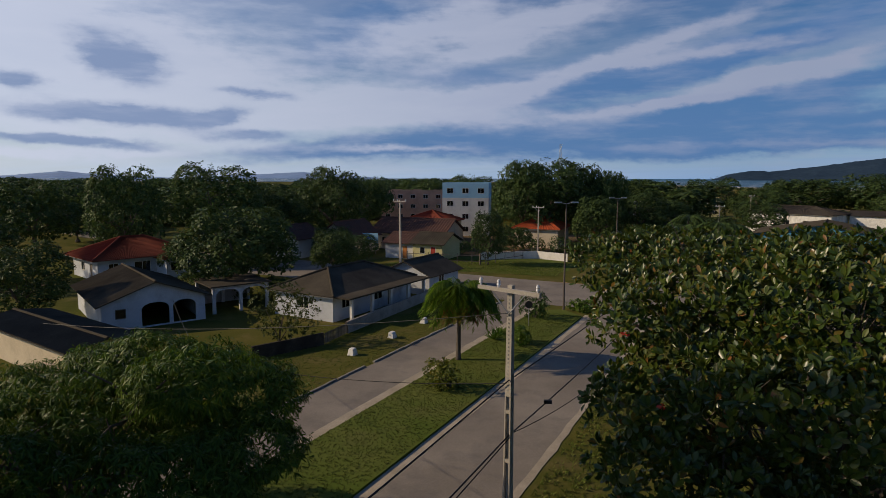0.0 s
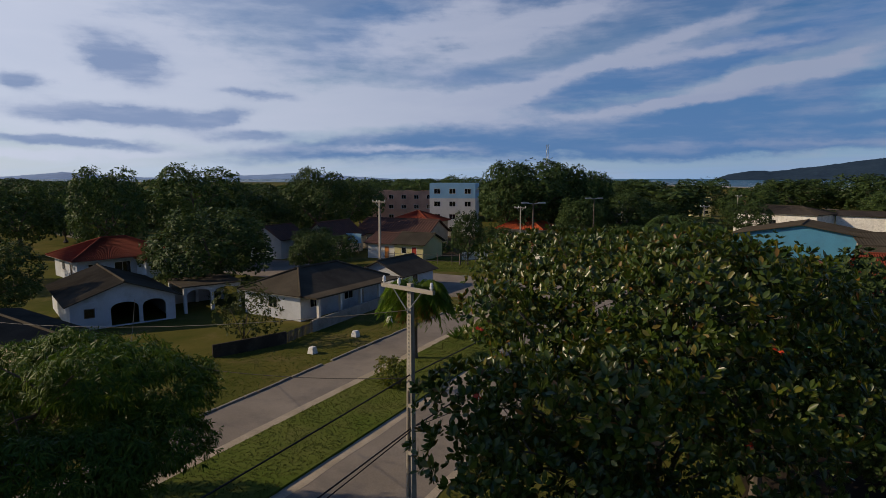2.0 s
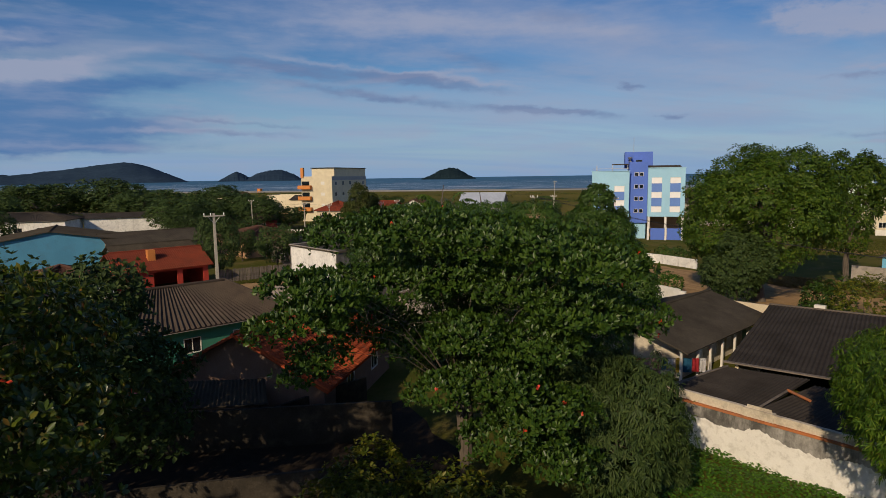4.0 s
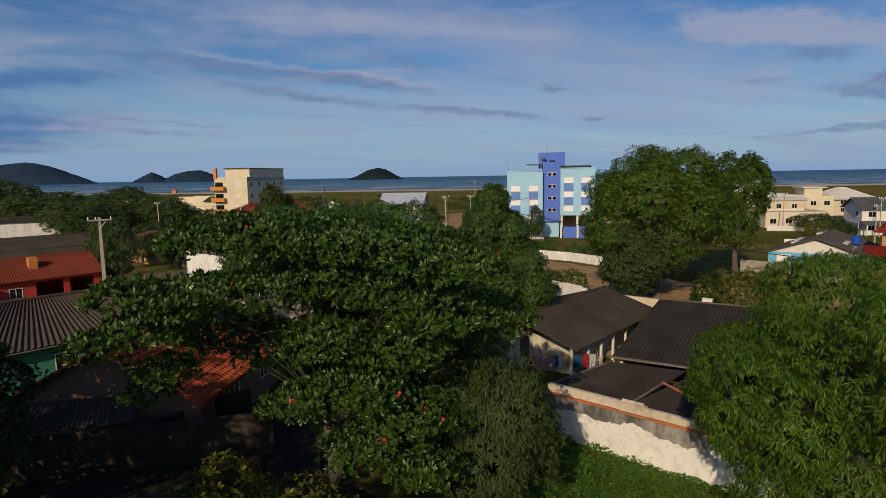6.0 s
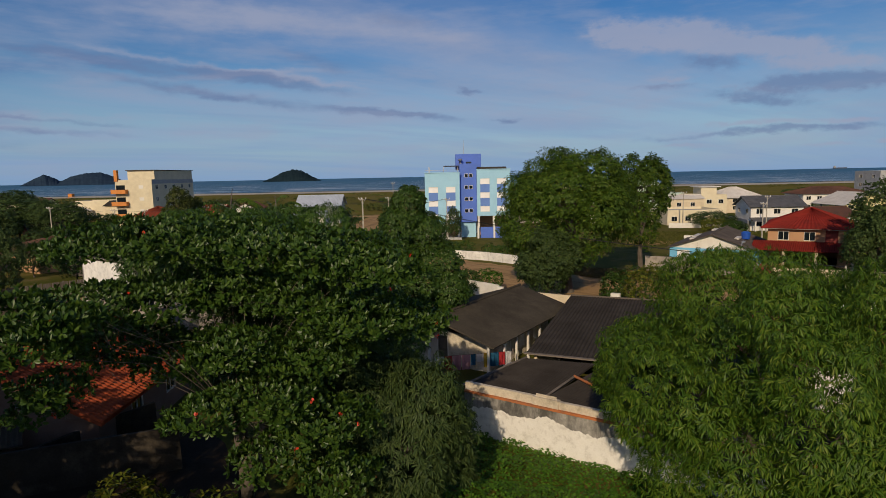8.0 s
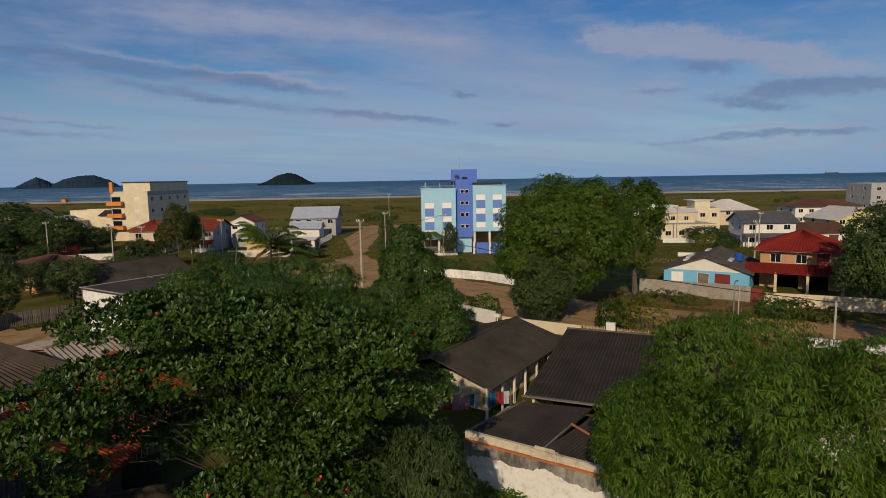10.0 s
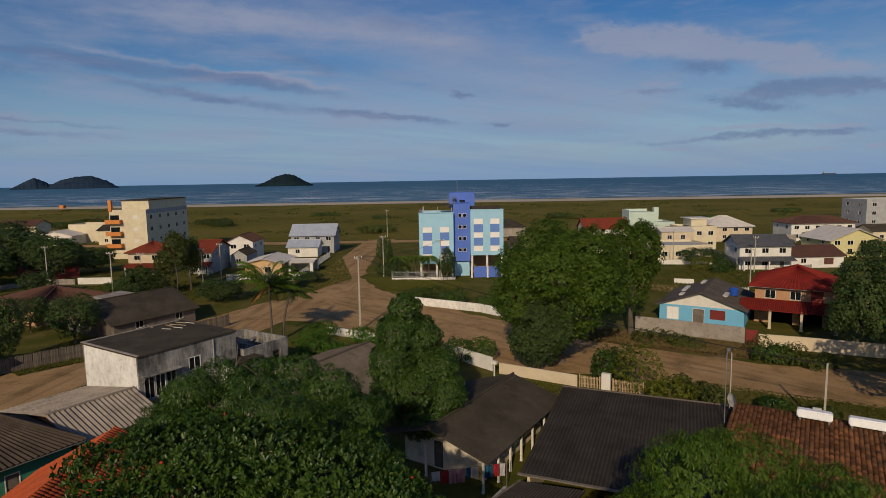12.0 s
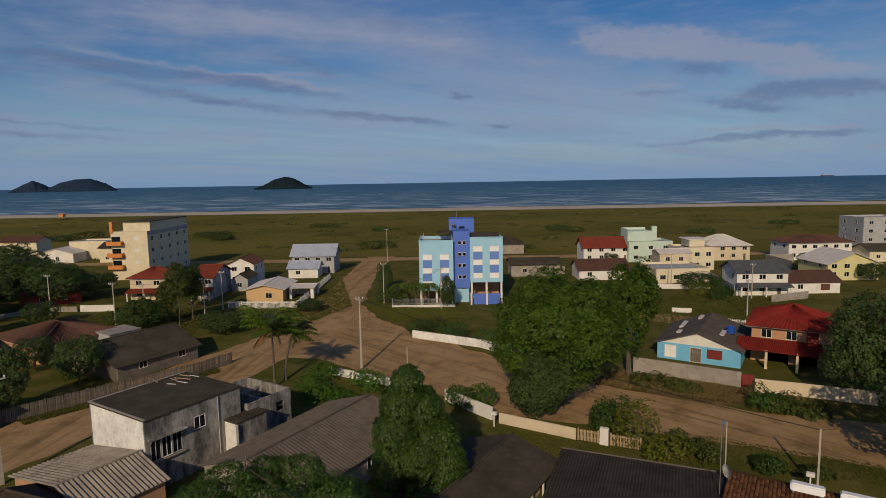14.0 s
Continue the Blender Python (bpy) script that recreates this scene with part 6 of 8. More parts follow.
# ---------------------------------------------------------------- seaward houses
def blue_flats():
    t = thing("apartment_block", sea(0, 0), "pale blue block of flats with a royal blue stair tower", "building")

    def front_block(l0, l1, d0, d1, z0, z1, floors, cols, mat="sky_"):
        w, dd = l1 - l0, d1 - d0
        c = pose((l0 + l1) / 2, (d0 + d1) / 2, 0)
        fh = (z1 - z0) / floors
        for side in ("front", "back", "left", "right"):
            to = c @ side_matrix(side, w, dd)
            ops = []
            if side == "front":
                for k in range(floors):
                    ops += [(w * (0.24 if i == 0 else 0.74) - 0.95, z0 + 0.85 + k * 2.8, 1.9, 1.15) for i in range(cols)]
            elif side == "right":
                for k in range(floors):
                    ops += [(2.0 + i * 3.4, z0 + 1.0 + k * 2.8, 1.2, 1.1) for i in range(2)]
            bm = bmesh.new()
            inset = 0.18 if side in ("left", "right") else 0
            wall_bm(bm, (dd if inset else w) - 2 * inset, z1, 0.18, [(o[0] - inset, *o[1:]) for o in ops] + [(-1, -1, 99, z0 + 1)], to @ pose(inset, 0, 0))
            part("wall", bm, M[mat], t)
            for o in ops:
                fit_opening(t, to, o, "shutter" if side == "front" else "window", "white", "shutter" if side == "front" else "glass")
            if side == "front":
                for i in range(cols):
                    for k in range(floors - 1):
                        x = w * (0.24 if i == 0 else 0.74) - 0.95
                        pb = bmesh.new()
                        for v in box(pb, x, x + 1.9, -0.03, 0.0, z0 + 2.0 + k * 2.8, z0 + 0.85 + (k + 1) * 2.8):
                            v.co = to @ v.co
                        part("spandrel", pb, M["mid"], t, "mid-blue painted panel")
        slab(t, l0 + 0.18, l1 - 0.18, d0 + 0.18, d1 - 0.18, z0 + 0.25, "white", 0.3, "floor_slab")
        slab(t, l0 + 0.18, l1 - 0.18, d0 + 0.18, d1 - 0.18, z1 - 0.7, "concrete", 0.2)
        part("cornice", boxes((l0 - 0.12, l1 + 0.12, d0 - 0.12, d0 + 0.2, z1 - 0.02, z1 + 0.12)), M["sky_"], t)
        for i in range(3):
            x = l0 + 0.3 + (w - 0.6) * i / 2
            for y in (d0 + 0.3, d1 - 0.3):
                part("pillar", boxes((x - 0.2, x + 0.2, y - 0.2, y + 0.2, 0, z0 - 0.04)), M["white"], t)
        part("garage_wall", boxes((l0 + 0.3, l1 - 0.3, d0 + 6.0, d0 + 6.15, 0, z0 - 0.05)), M["brickp"], t)

    front_block(-5.0, 2.1, 122.6, 133.5, 2.95, 13.4, 3, 2)
    front_block(5.6, 12.4, 123.0, 134.0, 4.5, 13.9, 3, 2)
    # stair tower
    part("stair_tower", boxes((2.12, 5.58, 124.0, 133.0, 3.2, 15.2)), M["royal"], t)
    part("tower_top", boxes((1.4, 6.9, 130.5, 136.5, 13.95, 17.35)), M["royal"], t)
    part("tower_foot", boxes((2.3, 5.4, 124.6, 132.0, 0, 3.16)), M["sky_"], t)
    for k in range(4):
        for i in range(2):
            x = 3.1 + i * 0.95
            z = 5.2 + 2.4 * k
            part("window", boxes((x, x + 0.75, 123.93, 123.99, z, z + 0.75)), M["white"], t)
            part("pane", boxes((x + 0.06, x + 0.69, 123.90, 123.925, z + 0.06, z + 0.69)), M["glass"], t)
    part("window", boxes((3.6, 4.8, 130.42, 130.49, 14.9, 15.7)), M["glass"], t)
    # roof terrace
    for q in ((-4.2, -4.1, 123.2, 123.3), (1.7, 1.8, 123.2, 123.3), (-4.2, -4.1, 128, 128.1), (-1.2, -1.1, 123.2, 123.3)):
        part("terrace_post", boxes((*q, 12.7, 14.6)), M["steel"], t)
    part("pergola", boxes((-1.2, 2.0, 125.5, 131, 14.7, 14.85)), M["tarpaper"], t)
    part("terrace_rail", boxes((-4.9, 2.0, 122.7, 122.76, 13.9, 13.97), (-4.9, -4.84, 122.76, 133, 13.9, 13.97)), M["steel"], t)
    bm = bmesh.new()
    tube(bm, [(3.2, 133, 17.3), (3.2, 133, 20.5)], [0.05, 0.03], 6)
    part("antenna", bm, M["steel"], t)
    bm = bmesh.new()
    tube(bm, [(2.4, 129.5, 15.2), (2.4, 129.5, 16.1), (2.4, 129.45, 16.3)], [0.5, 0.55, 0.3], 10)
    part("water_tank", bm, M["steel"], t)
    # pitched sheets over the right block
    bm = bmesh.new()
    sheet(bm, (5.9, 123.2, 13.6), (12.0, 123.2, 13.6), (5.9, 128.5, 14.5), (12.0, 128.5, 14.5), 0.08, 0, 0)
    sheet(bm, (5.9, 133.6, 13.6), (12.0, 133.6, 13.6), (5.9, 128.5, 14.5), (12.0, 128.5, 14.5), 0.08, 0, 0)
    part("roof_slope", bm, M["tarpaper"], t)
    # gates
    for x in (6.2, 9.2):
        part("garage_gate", boxes((x, x + 2.6, 121.9, 121.98, 0.05, 2.3)), M["royal"], t, "blue metal garage gate")
    for x in (5.7, 8.95, 12.0):
        part("gate_post", boxes((x - 0.15, x + 0.2, 121.7, 122.1, 0, 2.6)), M["white"], t)


blue_flats()


def sea_house(d, l, w, dp, h, rise, wall, roof, style, label, sides, **k):
    return simple_house("house", sea(d + dp / 2, l + w / 2, k.pop("rot", 0)), w, dp, h, rise, wall, roof, style, label, sides, **k)


def cream_tower():
    t = block("apartment_block", sea(162 + 13, -85.5), 10, 26, 4, 3.25, "cream", "cream block of flats with orange balconies", 2, 0.4, sides_=("right",), bands=None)
    part("side_render", boxes((5.004, 5.02, -12.9, 12.9, 0.05, 0.9), (5.004, 5.02, -12.9, 12.9, 12.2, 13.3)), M["grey"], t)
    part("penthouse", boxes((-2.5, 4.9, -11, 12.8, 13.3, 15.8)), M["cream"], t)
    part("penthouse_roof", boxes((-2.8, 5.2, -11.4, 13.1, 15.8, 16.0)), M["tarpaper"], t)
    part("corner_pier", boxes((-5.05, -4.2, -13.3, -12.4, 13, 16.0)), M["orange"], t)
    for k in range(1, 4):
        part("balcony", boxes((-5.6, -1.6, -14.4, -13.02, k * 3.25 - 0.1, k * 3.25 + 0.1), (-5.6, -1.6, -14.4, -14.25, k * 3.25 + 0.1, k * 3.25 + 1.0), (-5.6, -5.45, -14.25, -13.02, k * 3.25 + 0.1, k * 3.25 + 1.0), (-1.75, -1.6, -14.25, -13.02, k * 3.25 + 0.1, k * 3.25 + 1.0)), M["orange"], t, "orange balcony")
        part("balcony_door", boxes((-4.8, -2.4, -13.06, -13.02, k * 3.25 + 0.1, k * 3.25 + 2.2)), M["glass"], t)
        part("window", boxes((1.4, 2.6, -13.05, -13.02, k * 3.25 + 1.2, k * 3.25 + 2.1)), M["white"], t)


cream_tower()
def storey_house(d, l, w, dp, h, rise, wall, roof, style, label, hip=True, porch=None, rot=0, axis="x", over=0.6):
    t = thing("house", sea(d + dp / 2, l + w / 2, rot), label, "house")
    n = max(2, int(w / 3))
    ops = [win(w * (i + 0.5) / n - 0.7, h / 2 + 0.9, 1.4, 1.1) for i in range(n)]
    ops += [win(w * (i + 0.5) / n - 0.6, 0.9, 1.2, 1.2) for i in range(n - 1)] + [door(w * (n - 0.5) / n - 0.45)]
    so = [win(dp * (i + 0.5) / 2 - 0.6, h / 2 + 0.9, 1.2, 1.1) for i in range(2)]
    add_walls(t, w, dp, h, wall, {"front": ops, "right": so, "left": so})
    if hip:
        hip_roof(t, w, dp, h, rise, roof, over, style)
    else:
        gable_roof(t, w, dp, h, rise, roof, over, axis, style, 0, wall)
    if porch:
        bm = bmesh.new()
        sheet(bm, (-w / 2 - 0.3, -dp / 2 - 2.2, h / 2 - 0.5), (w / 2 + 0.3, -dp / 2 - 2.2, h / 2 - 0.5), (-w / 2 - 0.3, -dp / 2 - 0.02, h / 2 + 0.2), (w / 2 + 0.3, -dp / 2 - 0.02, h / 2 + 0.2), 0.08, *ROOF[style][:2], 6 if ROOF[style][2] else 0)
        bmesh.ops.recalc_face_normals(bm, faces=bm.faces)
        part("porch_roof", bm, M[porch], t)
        for i in range(3):
            column(t, -w / 2 + 0.2 + (w - 0.4) * i / 2, -dp / 2 - 2.0, 0, h / 2 - 0.45, 0.12, "white", "porch_post")
    return t


storey_house(133, -70.8, 8, 8, 4.9, 2.2, "beige", "tile", "tile", "cream two-storey house with red tile roofs", porch="tile")
storey_house(133, -56.4, 4.3, 11.5, 5.0, 2.0, "grey", "tile", "tile", "grey two-storey house with a red tile roof", hip=False, porch="tile", axis="x")
storey_house(151.5, -55.3, 6.7, 9, 5.2, 1.6, "white", "tile_d", "tile", "white two-storey gabled house with a brown roof", hip=False, axis="y", over=0.3)
sea_house(142, -51.0, 3.8, 8, 2.9, 1.2, "grey", "fibro", "fibro", "bare grey annex behind a white fence", {"front": [win(1.2)]}, over=0.15, axis="y", category="annex")
sea_house(128, -43, 8, 11, 2.9, 0.9, "ochre", "pale", "slate", "ochre bungalow with a pale roof and carport", {"front": [win(4.2, 0.9, 1.4, 1.2)]}, over=0.6, axis="y")
sea_house(131, -34.5, 5.5, 6, 2.5, 0.3, "white", "pale", "slate", "white carport beside a bungalow", {"front": [("hole", 0.6, 0, 4.2, 2.3)], "right": [("hole", 0.8, 0, 4.2, 2.3)]}, over=0.3, category="carport")
storey_house(168, -43, 12, 9, 5.2, 2.6, "grey", "blueroof", "fibro", "house with steep grey-blue metal roof", hip=False)
sea_house(160, -42, 8, 6, 2.8, 1.5, "white", "blueroof", "fibro", "low annex with grey-blue metal roof", {"front": [win(2)]})
block("store", sea(214, -125, 0), 13, 10, 2, 3.0, "cream", "plain cream box building", 3, sides_=())
sea_house(225, -168.5, 14.5, 9, 5.2, 1.8, "cream", "tile_d", "tile", "cream house with brown tile roof", {"front": [win(2), win(6)]})
sea_house(201, -137.5, 12, 8, 3.2, 1.6, "white", "pale", "slate", "white house with a pale sheet roof", {"front": [win(2), win(6)]}, axis="y")
sea_house(200, -116, 9, 8, 5.0, 1.4, "cream", "fibro", "fibro", "cream house with grey roof", {"front": [win(2), win(6)]})
simple_house("house", pose(77.6, 59.1, 0, 0, 0, -19), 12.2, 11.4, 2.2, 2.4, "wood", "tarpaper", "tarpaper", "old house with a long sagging dark roof", {"left": [win(3)], "front": [win(3), win(9)]})
simple_house("house", pose(82.5, 77.5, 0, 0, 0, -19), 12, 14, 2.6, 1.9, "brickp", "tile_d", "tile", "house with a wide brown tile roof", {"front": [win(3), win(9)]}, hip=True)

# blue cottage and the red-roofed house
def blue_cottage():
    t = thing("house", lot(97.0, -22.2), "bright blue cottage with a patched grey gabled roof", "house")
    add_walls(t, 10.8, 13, 2.4, "cyan", {"front": [W("window", 1.0, 0.3, 1.6, 1.8, "white", "shutter"), ("door", 4.4, 0, 1.5, 2.1, "white", "wood"), W("shutter", 6.6, 0.8, 1.9, 1.3, "maroon", "maroon")]})
    gable_roof(t, 10.8, 13, 2.4, 1.9, "fibro_m", 0.5, "y", "tarpaper", 0, "white")
    for x, y, l in ((-3.4, 2.0, 4.2), (2.6, -2.0, 3.0), (-1.4, 5.0, 2.6), (-3.0, -3.4, 1.6)):
        z = 2.4 + 1.9 * (1 - abs(x) / 5.4) + 0.16
        part("patch_sheet", boxes((x - 0.3, x + 0.3, y - l / 2, y + l / 2, z - 0.1, z + 0.1)), M["pale"], t)
    bm = bmesh.new()
    tube(bm, [(3.4, -0.6, 3.3), (3.4, -0.6, 4.2), (3.4, -0.6, 4.35)], [0.55, 0.6, 0.35], 12)
    part("water_tank", bm, M["rubber"], t, "blue plastic water tank")


blue_cottage()


def red_house():
    t = thing("house", lot(96.8, -33.7), "two-storey house with bright red tile roofs", "house")
    add_walls(t, 9.5, 10, 5.0, "brickp", {"front": [win(1.2, 3.4, 1.3, 1.2), win(4.2, 3.4, 1.3, 1.2), W("door", 6.6, 3.0, 1.4, 1.9, "maroon", "maroon"), ("hole", 2.0, 0, 2.6, 2.3), ("hole", 5.4, 0, 2.6, 2.3)]})
    hip_roof(t, 9.5, 10, 5.0, 2.4, "tile_r", 0.8, "tile")
    bm = bmesh.new()
    sheet(bm, (-6.4, -9.0, 2.5), (5.2, -9.0, 2.5), (-6.4, -5.02, 3.3), (5.2, -5.02, 3.3), 0.08, 0.24, 0.045, 10)
    bmesh.ops.recalc_face_normals(bm, faces=bm.faces)
    part("porch_roof", bm, M["tile_r"], t)
    for x in (-6.0, -2.6, 1.0, 4.8):
        column(t, x, -8.6, 0, 2.55, 0.16, "beige", "porch_post")


red_house()
storey_house(126.2, 63.4, 10.6, 8, 5.2, 1.8, "white", "slate", "slate", "white two-storey house with slate roof", hip=False, porch="slate", rot=-4)
storey_house(180, 80, 13.4, 11, 4.4, 3.0, "beige", "pale", "slate", "beige house with a white hipped roof")
t_ = block("house", sea(166.7, 69.7), 9.4, 9, 2, 2.9, "cream", "modern cream flat-roofed house", 3)
part("roof_room", boxes((-1.2, 3.0, -2, 3.5, 6.2, 8.2)), M["cream"], t_)
part("roof_slab", boxes((-1.9, 4.0, -2.4, 3.9, 8.2, 8.4)), M["white"], t_)
block("house", sea(148.5, 58), 13, 12, 1, 3.1, "cream", "low cream flat-roofed house with a row of windows", 4)
sea_house(155.5, 57, 8.5, 6, 5.6, 0.8, "beige", "pale", "slate", "narrow beige upper house behind a low one", {"front": [win(1.5, 3.6), win(5, 3.6)]}, over=0.3)
t_ = block("house", sea(184.5, 63), 13.4, 10, 2, 2.9, "mint", "mint-green house with a flat roof", 3)
part("roof_room", boxes((-6.5, 1.2, -3, 4, 6.2, 9.2)), M["mint"], t_)
part("water_tower", boxes((1.4, 2.8, -2, -0.6, 6.2, 10.6)), M["mint"], t_)
part("roof_wall", boxes((-6.5, -6.3, -3, 4, 9.2, 9.9), (-6.3, 1.2, 3.8, 4, 9.2, 9.9)), M["mint"], t_)
storey_house(181, 43, 14.5, 9, 4.6, 2.6, "white", "tile", "tile", "white house with a bright red roof", hip=False)
storey_house(142.6, 93, 12.4, 12, 4.1, 2.6, "yellow", "pale", "slate", "yellow house with a pale gabled roof", hip=False, axis="y")
storey_house(178, 104, 19, 10, 5.2, 1.9, "white", "tile_d", "tile", "long white house with a brown roof", hip=True)
sea_house(171.8, 124, 9, 8, 3.3, 1.5, "cream", "tarpaper", "fibro", "cream house with a dark roof", {"front": [win(2), win(5.5)]})
block("apartment_block", sea(198, 143.5), 15, 12, 4, 2.75, "grey", "pale grey block of flats", 3, sides_=("front", "left"))
sea_house(127.4, 74.8, 11.2, 9, 2.6, 1.7, "white", "tile_d", "tile", "low white house with dark tile roof", {"front": [("shutter", 7, 0.7, 2, 1.4, "maroon", "tile_d"), win(2)]})
sea_house(205, 14, 14, 9, 3.2, 2.4, "concrete", "fibro", "fibro", "grey house with a dark hipped roof behind flats", {"front": [win(2)]}, hip=True)


sea_house(156.5, 18, 13, 8, 3.2, 1.2, "concrete", "tarpaper", "fibro", "grey bare house with a dark roof behind trees", {"front": [win(3)]})
sea_house(149, 34.4, 12.6, 9, 2.7, 2.0, "white", "tile_d", "tile", "low white house under dark brown tiles", {"front": [win(2), win(8)]})
simple_house("house", pose(113.5, 110.5, 0, 0, 0, -30), 10, 7, 2.8, 1.3, "maroon", "tarpaper", "fibro", "dark red house behind the trees", {"front": [win(2), win(6)]})
t_ = thing("annex", pose(84.5, 68.2, 0, 0, 0, -19), "grey flat-roofed annex beside a tiled house", "annex")
add_walls(t_, 5.0, 4.5, 2.9, "grey", {"front": [win(1.5)]})
slab(t_, -2.6, 2.6, -2.4, 2.4, 3.04, "concrete", 0.14)
# ---------------------------------------------------------------- trees
def domed_lumps():
    """Lumps of a tall crown: a broad dome over a narrower skirt."""
    rng = np.random.default_rng(19)
    dome = [(x - 0.2, y - 0.2, z, a, b, c) for x, y, z, a, b, c in lumps_of(rng, 4.8, 5.6, 6.4, 12.4, 26, 0.30)]
    skirt = [(x + 0.6, y - 2.2, z, a, b, c) for x, y, z, a, b, c in lumps_of(rng, 4.4, 5.2, 1.0, 9.2, 18, 0.33)]
    return dome + skirt


def leaning_lumps(rx, ry, z0, z1, count, size):
    """Lumps of a crown that stands higher on its street side."""
    out = []
    for x, y, z, a, b, c in lumps_of(np.random.default_rng(12), rx, ry, z0, z1, count, size):
        out.append((x, y, z + 0.22 * (0.93 * x + 0.37 * y) * min(1.0, z / 4.0), a, b, c))
    return out


TIERS = ((-2.3, 7.9, 10.1, 1.3), (-1.0, 6.9, 10.2, 1.8), (0.3, 5.0, 10.3, 2.0), (1.4, 3.0, 10.4, 2.2), (1.8, 1.0, 10.5, 2.2), (-2.7, 4.8, 9.7, 1.2), (-1.5, 3.8, 9.7, 1.8), (-0.5, 2.3, 9.8, 2.0),
         (0.3, 0.9, 9.8, 2.0), (1.1, -0.1, 9.9, 2.0), (-2.6, 2.6, 8.8, 1.3), (-1.6, 1.6, 8.7, 1.7), (-0.5, 0.7, 8.7, 1.9), (0.6, -0.3, 8.8, 2.0), (-2.9, 1.4, 7.8, 1.1), (-2.4, 0.4, 7.5, 1.5),
         (-1.4, -0.1, 7.5, 1.7), (0.1, -0.5, 7.5, 1.8), (-2.9, -0.2, 6.4, 1.3), (-2.0, -0.7, 6.2, 1.5), (3.0, 4.2, 9.9, 2.2), (3.2, 1.0, 9.6, 2.2), (2.4, -0.6, 8.4, 2.0), (-1.0, -1.6, 5.6, 1.8),
         (-4.0, -2.6, 7.8, 1.0), (-3.9, -1.4, 8.5, 1.1), (-3.7, -3.0, 6.4, 1.0), (-2.6, -2.6, 7.5, 1.5), (-3.3, 1.2, 9.6, 1.0), (-1.5, -2.2, 9.0, 1.8), (-1.2, -3.0, 6.6, 1.8), (1.2, -0.8, 6.7, 1.7), (2.6, -0.2, 6.5, 1.6))
TIERS_FRONT = TIERS
almond_front = tree("almond_tree", 7.3, 12.2, 5.0, 4.8, 3.6, 11.7, 11, "almond", 10000, 8, 0.175, 0.45, -0.35, "broad almond tree with glossy green and bronze leaves", trunk_r=0.25, shell=(0.3, 1.1), flat=0.45, keep=-0.45, limbs=31, fork=5.0, limb_r=0.3,
     blobs=[(x, y, z, r, r, 0.34 * r + 0.16) for x, y, z, r in TIERS])
tree("almond_tree", 15.0, 22.6, 5.6, 6.2, 0.4, 11.1, 41, "darkleaf", 7500, 7, 0.22, 0.48, 0.0, "dark almond tree behind a larger one", lumps=16, trunk_r=0.22, lump_size=0.36, shell=(0.5, 1.08), flat=0.6)
tree("mango_tree", -11.9, 16.9, 4.8, 4.9, 0.6, 8.7, 12, "mango", 12500, 9, 0.25, 0.18, 0.9, "dense dark green mango tree beside the avenue", trunk_r=0.3, thin=True, limbs=8, blobs=leaning_lumps(7.0, 5.8, 0.3, 7.5, 38, 0.27))
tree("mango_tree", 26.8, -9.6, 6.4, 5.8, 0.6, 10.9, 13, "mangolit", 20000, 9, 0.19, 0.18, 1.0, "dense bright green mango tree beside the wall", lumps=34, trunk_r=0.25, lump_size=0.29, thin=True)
TIERS = ((-0.9, 4.0, 10.8, 1.7), (0.5, 2.1, 10.9, 2.3), (1.4, -0.3, 10.6, 2.3), (0.8, -3.3, 10.5, 2.0), (0.3, -5.0, 10.0, 1.5), (-1.2, 4.2, 8.9, 1.9), (0.1, 2.7, 8.8, 1.9),
         (1.2, 0.7, 9.2, 1.8), (1.3, -2.0, 8.8, 1.8), (1.2, -4.1, 8.3, 1.9), (2.4, -5.3, 7.9, 1.5), (-0.8, -0.6, 7.6, 1.5), (0.2, -2.8, 7.2, 1.6),
         (-0.7, -1.7, 6.1, 1.7), (-2.1, -0.4, 5.9, 1.2), (-0.5, -3.3, 5.2, 1.6), (-1.4, -2.1, 4.4, 1.3), (-1.0, -4.0, 3.8, 1.2), (-5.3, 2.9, 9.7, 1.1), (-4.9, 1.6, 9.4, 0.9), (-5.5, 2.2, 8.9, 1.0), (-3.2, 3.6, 8.6, 1.1), (-6.3, 3.0, 8.6, 0.8), (-4.2, 3.0, 7.3, 0.9), (-4.0, 3.9, 6.4, 0.8), (-1.6, 3.9, 8.0, 1.5), (-0.4, 3.6, 7.4, 1.8), (0.2, 1.9, 6.9, 1.8))
almond_open = tree("almond_tree", 22.6, 8.3, 5.2, 7.0, 2.0, 10.9, 14, "fig", 12500, 8, 0.168, 0.42, -0.45, "open tiered almond tree with scattered red leaves", trunk_r=0.32, shell=(0.3, 1.1), flat=0.45, keep=-0.45, limbs=23, fork=5.0, limb_r=0.07,
     blobs=[(x, y, z, r, r, 0.34 * r + 0.12) for x, y, z, r in TIERS])
# darkleaf instead of mango leaf: the larger tree's shade as leaf colour
tree("mango_tree", 25.8, 3.7, 2.7, 2.9, 0.6, 7.4, 24, "darkleaf", 5200, 9, 0.22, 0.19, 1.0, "small drooping mango tree under a larger tree", lumps=8, trunk_r=0.12, thin=True)
tree("mango_tree", 29.4, 11.3, 6.0, 7.2, 1.0, 12.3, 19, "fig", 22000, 9, 0.195, 0.2, 0.9, "large round mango tree behind the almond tree", trunk_r=0.4, thin=True, limbs=8, blobs=domed_lumps())
